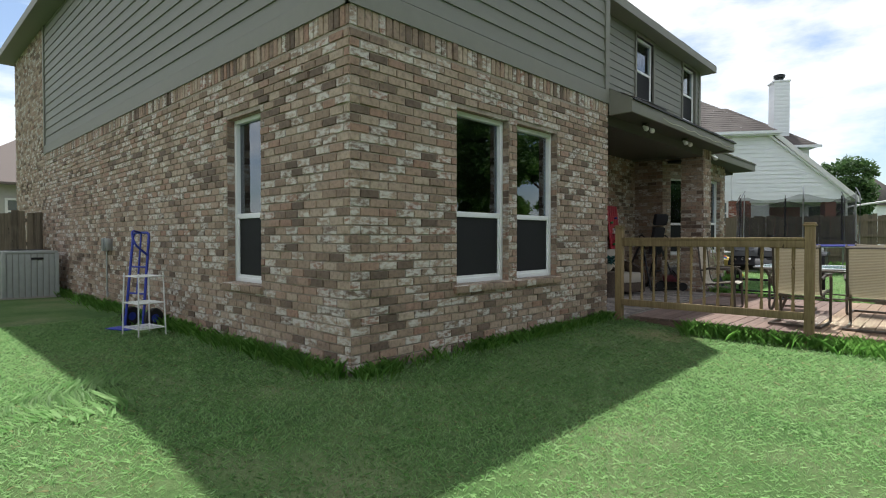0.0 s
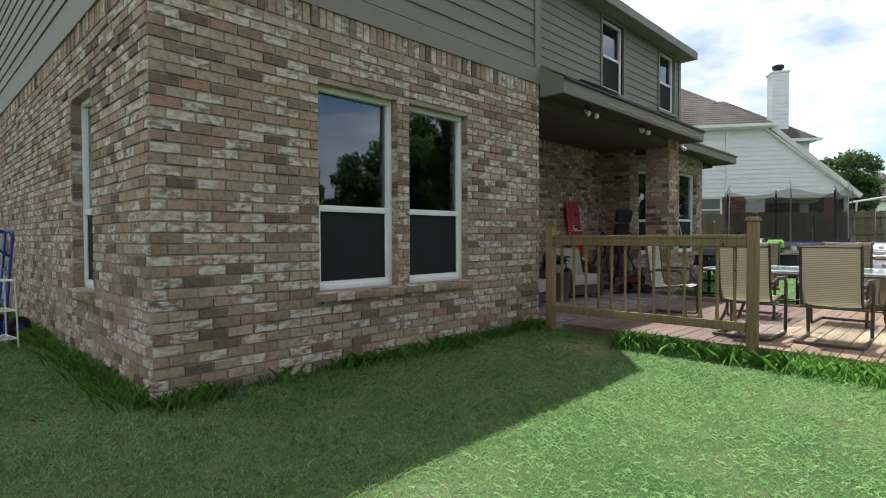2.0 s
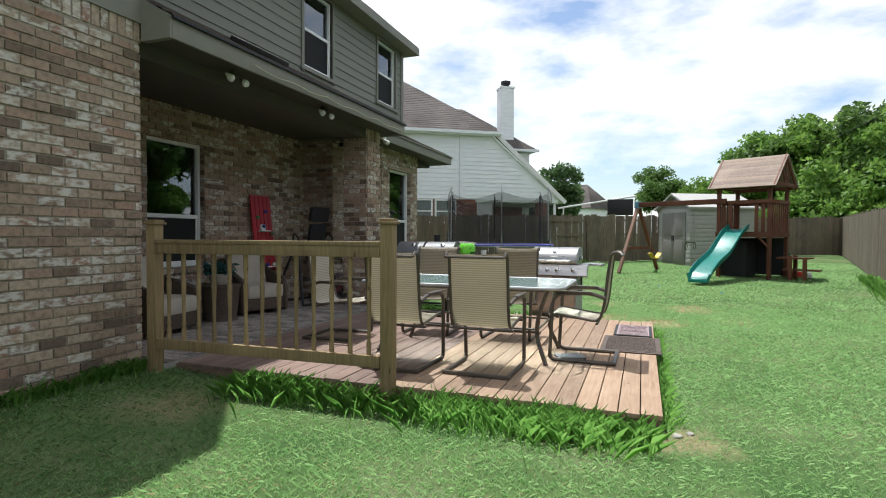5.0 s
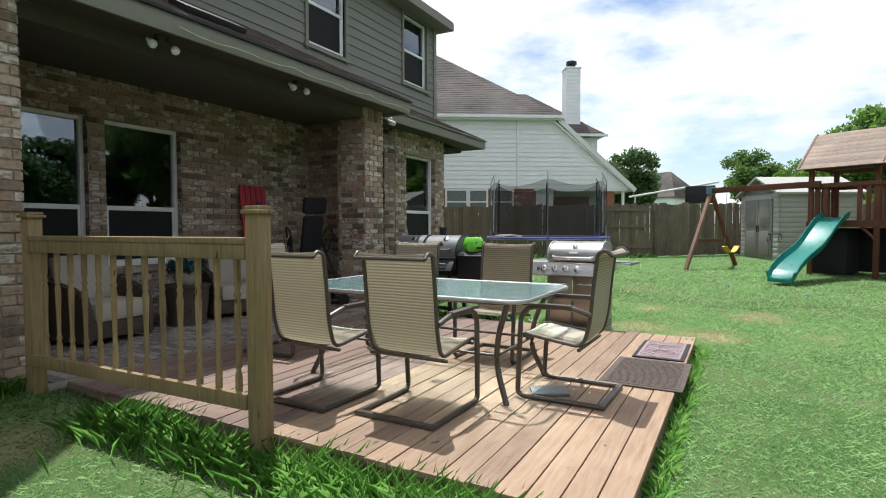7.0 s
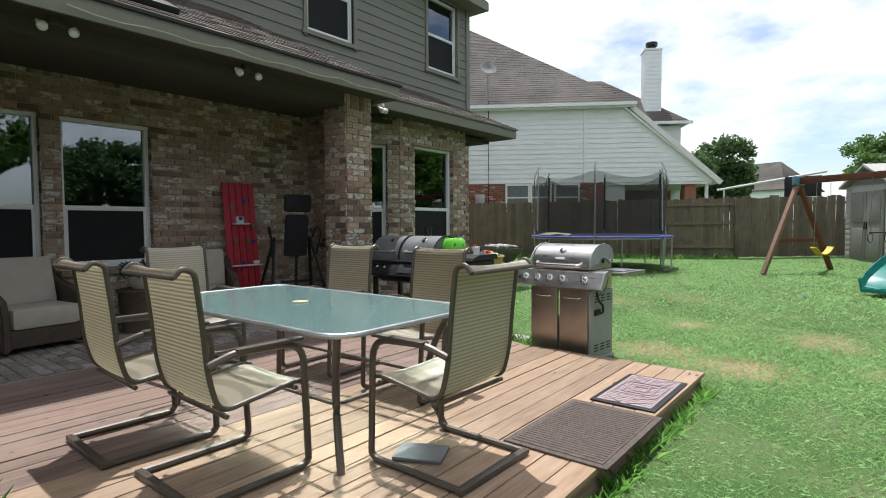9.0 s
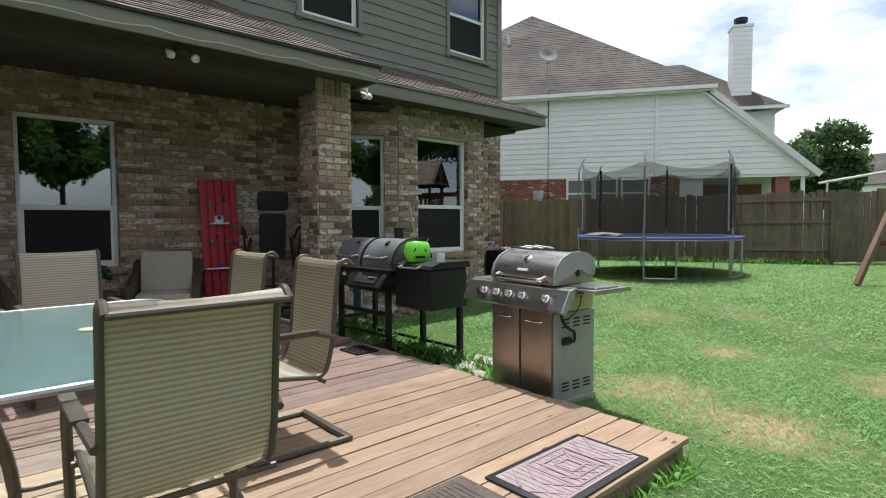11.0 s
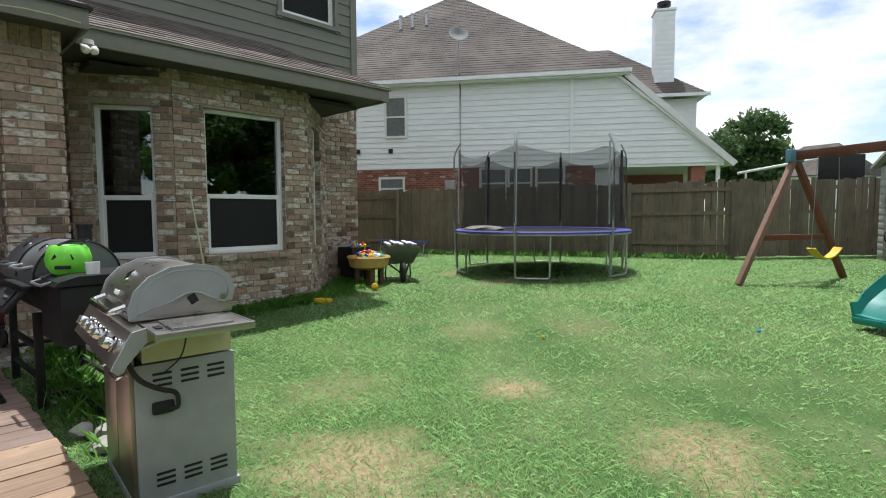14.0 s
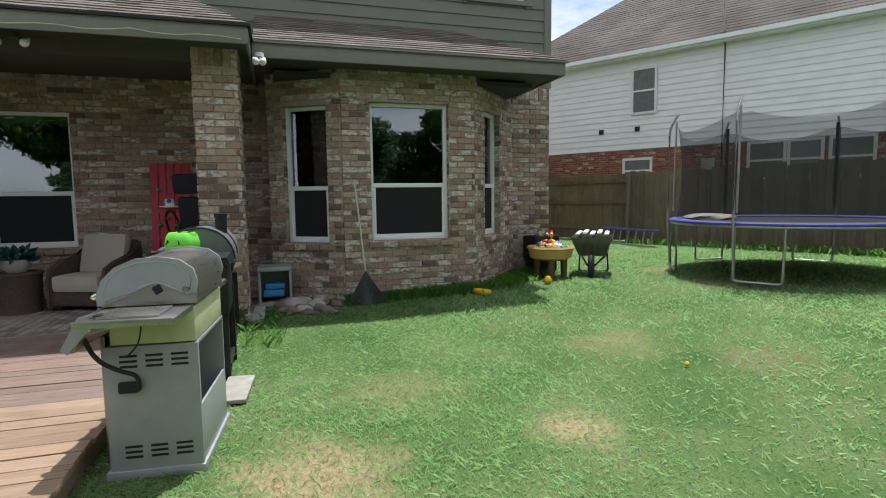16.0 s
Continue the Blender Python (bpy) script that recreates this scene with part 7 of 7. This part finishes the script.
for k, x, y, s, a in places:
    m_ = pose(x, y, ground_z(x, y), 0, 0, a) @ Matrix.Diagonal((s, s, s, 1))
    if k in used:
        t_ = copy_thing(kinds[k], m_)
    else:
        used.add(k)
        kinds[k].matrix_basis = m_
line_ = thing("power_line", pose(0, 0, 0), "thin black overhead power line beyond the yard", "cable")
part("wire", tubes(([(10.5 + 0.05 * i, -30 + 5 * i, 7.6 - 0.5 * math.sin(math.pi * i / 20)) for i in range(21)], 0.018, 5)), M_BLACK, line_)
for y in (-30, 70):
    part("pole", tubes(([(10.5 + (y + 30) * 0.01, y, 0), (10.5 + (y + 30) * 0.01, y, 7.9)], [0.14, 0.1], 10)), M_BARK, line_)


# ---- grass ----
def blades(name, label, pts, height, width, lean, mat, seed):
    g = np.random.default_rng(seed)
    n = len(pts)
    a = g.uniform(0, math.tau, n)
    h = height * g.uniform(0.5, 1.25, n)
    w = width * g.uniform(0.7, 1.3, n)
    d = np.stack([np.cos(a), np.sin(a), np.zeros(n)], 1)
    s = np.stack([-np.sin(a), np.cos(a), np.zeros(n)], 1)
    bend_ = (lean * h * g.uniform(0.2, 1.2, n))[:, None]
    up = np.array([0, 0, 1.0])
    p0, p1 = pts - s * w[:, None], pts + s * w[:, None]
    mid = pts + d * bend_ * 0.35 + up * (h * 0.6)[:, None]
    tip = pts + d * bend_ + up * h[:, None]
    v = np.stack([p0, p1, mid + s * w[:, None] * 0.7, tip, mid - s * w[:, None] * 0.7], 1).reshape(-1, 3)
    me = bpy.data.meshes.new(name)
    me.vertices.add(5 * n), me.loops.add(5 * n), me.polygons.add(n)
    me.vertices.foreach_set("co", v.ravel())
    me.loops.foreach_set("vertex_index", np.arange(5 * n, dtype=np.int32))
    me.polygons.foreach_set("loop_start", np.arange(0, 5 * n, 5, dtype=np.int32))
    me.polygons.foreach_set("loop_total", np.full(n, 5, dtype=np.int32))
    me.update()
    me.materials.append(mat)
    return tagged(new(name, me), label, "grass", kind="stuff")


def scatter(n, x0, x1, y0, y1, seed, keep):
    g = np.random.default_rng(seed)
    xy = np.stack([g.uniform(x0, x1, n), g.uniform(y0, y1, n)], 1)
    res = []
    for x, y in xy:
        if keep(x, y, g):
            res.append((x, y, ground_z(x, y) - 0.012))
    return np.array(res)


def open_lawn(x, y):
    if DX0 - 0.05 < x < DX1 and DY0 < y < DY1:
        return False
    if x < W + 0.02 and Y1 - 0.02 < y < Y2:
        return False
    if x < -3.4 and Y2 <= y < 12.3:
        return False
    return not (x < -4.2 and 12.3 <= y < 16.4 and x < -4.25 - max(0, y - 15.1, 13.3 - y) * 0.9)


def bare(x, y):
    k = 0.0
    for bx, by, br, bk in BARE:
        d = math.hypot(x - bx, y - by) / br
        k = max(k, bk * max(0.0, min(1.0, 1.35 - d)))
    return k


def lawn_keep(near, straw):
    def keep(x, y, g):
        if not open_lawn(x, y):
            return False
        b = bare(x, y)
        tuft = 0.5 + 0.5 * noise.noise((x * 2.1, y * 2.1, 3.0))
        dry = max(0.0, noise.noise((x * 0.6 + 9, y * 0.6, 5.0)))
        if straw:
            return g.random() < 0.12 + 0.85 * b + 0.5 * dry
        return g.random() < (0.35 + 0.65 * tuft) * (1 - 0.8 * b)
    return keep


GL = "short mown green lawn grass"
blades("lawn_grass", GL, scatter(820000, -9, 4.4, -1.2, 14.5, 1, lawn_keep(1, False)), 0.035, 0.0025, 1.7, M_GRASS, 1)
blades("lawn_grass_far", GL, scatter(260000, -11, 7.5, 14.5, 27, 2, lawn_keep(1, False)), 0.041, 0.0049, 1.65, M_GRASS, 2)
blades("lawn_straw", "dry straw-coloured grass among the lawn", scatter(190000, -9, 4.4, -1.2, 20, 3, lawn_keep(1, True)), 0.029, 0.0021, 1.9, M_STRAW, 3)


def fringe(n, a, b, spread, seed):
    g = np.random.default_rng(seed)
    t = g.random(n)
    off = np.abs(g.normal(0, abs(spread), n)) * (1 if spread > 0 else -1)
    d = np.array([b[0] - a[0], b[1] - a[1]])
    nrm = np.array([d[1], -d[0]]) / np.hypot(*d)
    clump = np.array([0.5 + 0.5 * noise.noise((v * np.hypot(*d) * 2.2, seed * 3.1, 0)) for v in t])
    k = g.random(n) < clump ** 1.5 * 1.4
    xy = np.array(a) + d * t[:, None] + nrm * off[:, None]
    xy = xy[k]
    return np.array([(x, y, ground_z(x, y) - 0.01) for x, y in xy])


TG = "tall ragged unmown grass against the wall"
blades("tall_grass", TG, fringe(3200, (W + 0.02, Y1), (W + 0.02, Y2), 0.09, 4), 0.13, 0.004, 0.9, M_TALL, 4)
blades("tall_grass", TG, fringe(6000, (-14, Y1 - 0.02), (W, Y1 - 0.02), 0.1, 5), 0.15, 0.004, 0.9, M_TALL, 5)
blades("tall_grass", "tall ragged grass along the deck edge", fringe(6500, (-2.5, 7.38), (0.72, 7.38), 0.15, 6), 0.17, 0.0034, 1.0, M_TALL, 6)
blades("tall_grass", "tall ragged grass along the deck edge", fringe(1500, (DX1 + 0.02, 11.4), (DX1 + 0.02, 7.6), -0.04, 7), 0.09, 0.004, 1.0, M_TALL, 7)
blades("tall_grass", "tall grass growing round the grills", fringe(1300, (-3.6, 12.0), (-0.95, 12.0), 0.14, 8), 0.15, 0.0035, 0.9, M_TALL, 8)
blades("tall_grass", "tall bright grass behind the smoker", scatter(420, -3.5, -2.5, 12.1, 12.5, 31, lambda x, y, g: g.random() < 0.6), 0.11, 0.0032, 0.9, M_TALL, 31)
blades("tall_grass", "tall grass growing under the bay wall", fringe(5000, (-4.2, 13.3), (-4.2, 15.2), 0.12, 9), 0.12, 0.004, 0.9, M_TALL, 9)
blades("tall_grass", "tall grass growing under the bay wall", fringe(4000, (-4.2, 15.2), (-5.4, 16.4), 0.2, 10), 0.12, 0.004, 0.9, M_TALL, 10)
blades("tall_grass", "tall grass along the foot of the fence", fringe(3000, (-9, 21.05), (-1.3, 24.1), 0.12, 11), 0.16, 0.008, 0.8, M_TALL, 11)
blades("tall_grass", "tall grass along the foot of the fence", fringe(4000, (5.9, 19.6), (4.45, 12.5), 0.12, 12), 0.2, 0.006, 0.8, M_TALL, 12)
blades("lawn_weeds", "broad-bladed light green weeds in the lawn", scatter(260, -5.1, -4.0, 0.5, 1.25, 13, lambda x, y, g: True), 0.1, 0.006, 1.5, M_GRASS, 13)

# ---- bricks of the walls ----
for item in LATER:
    lay_bricks(*item)
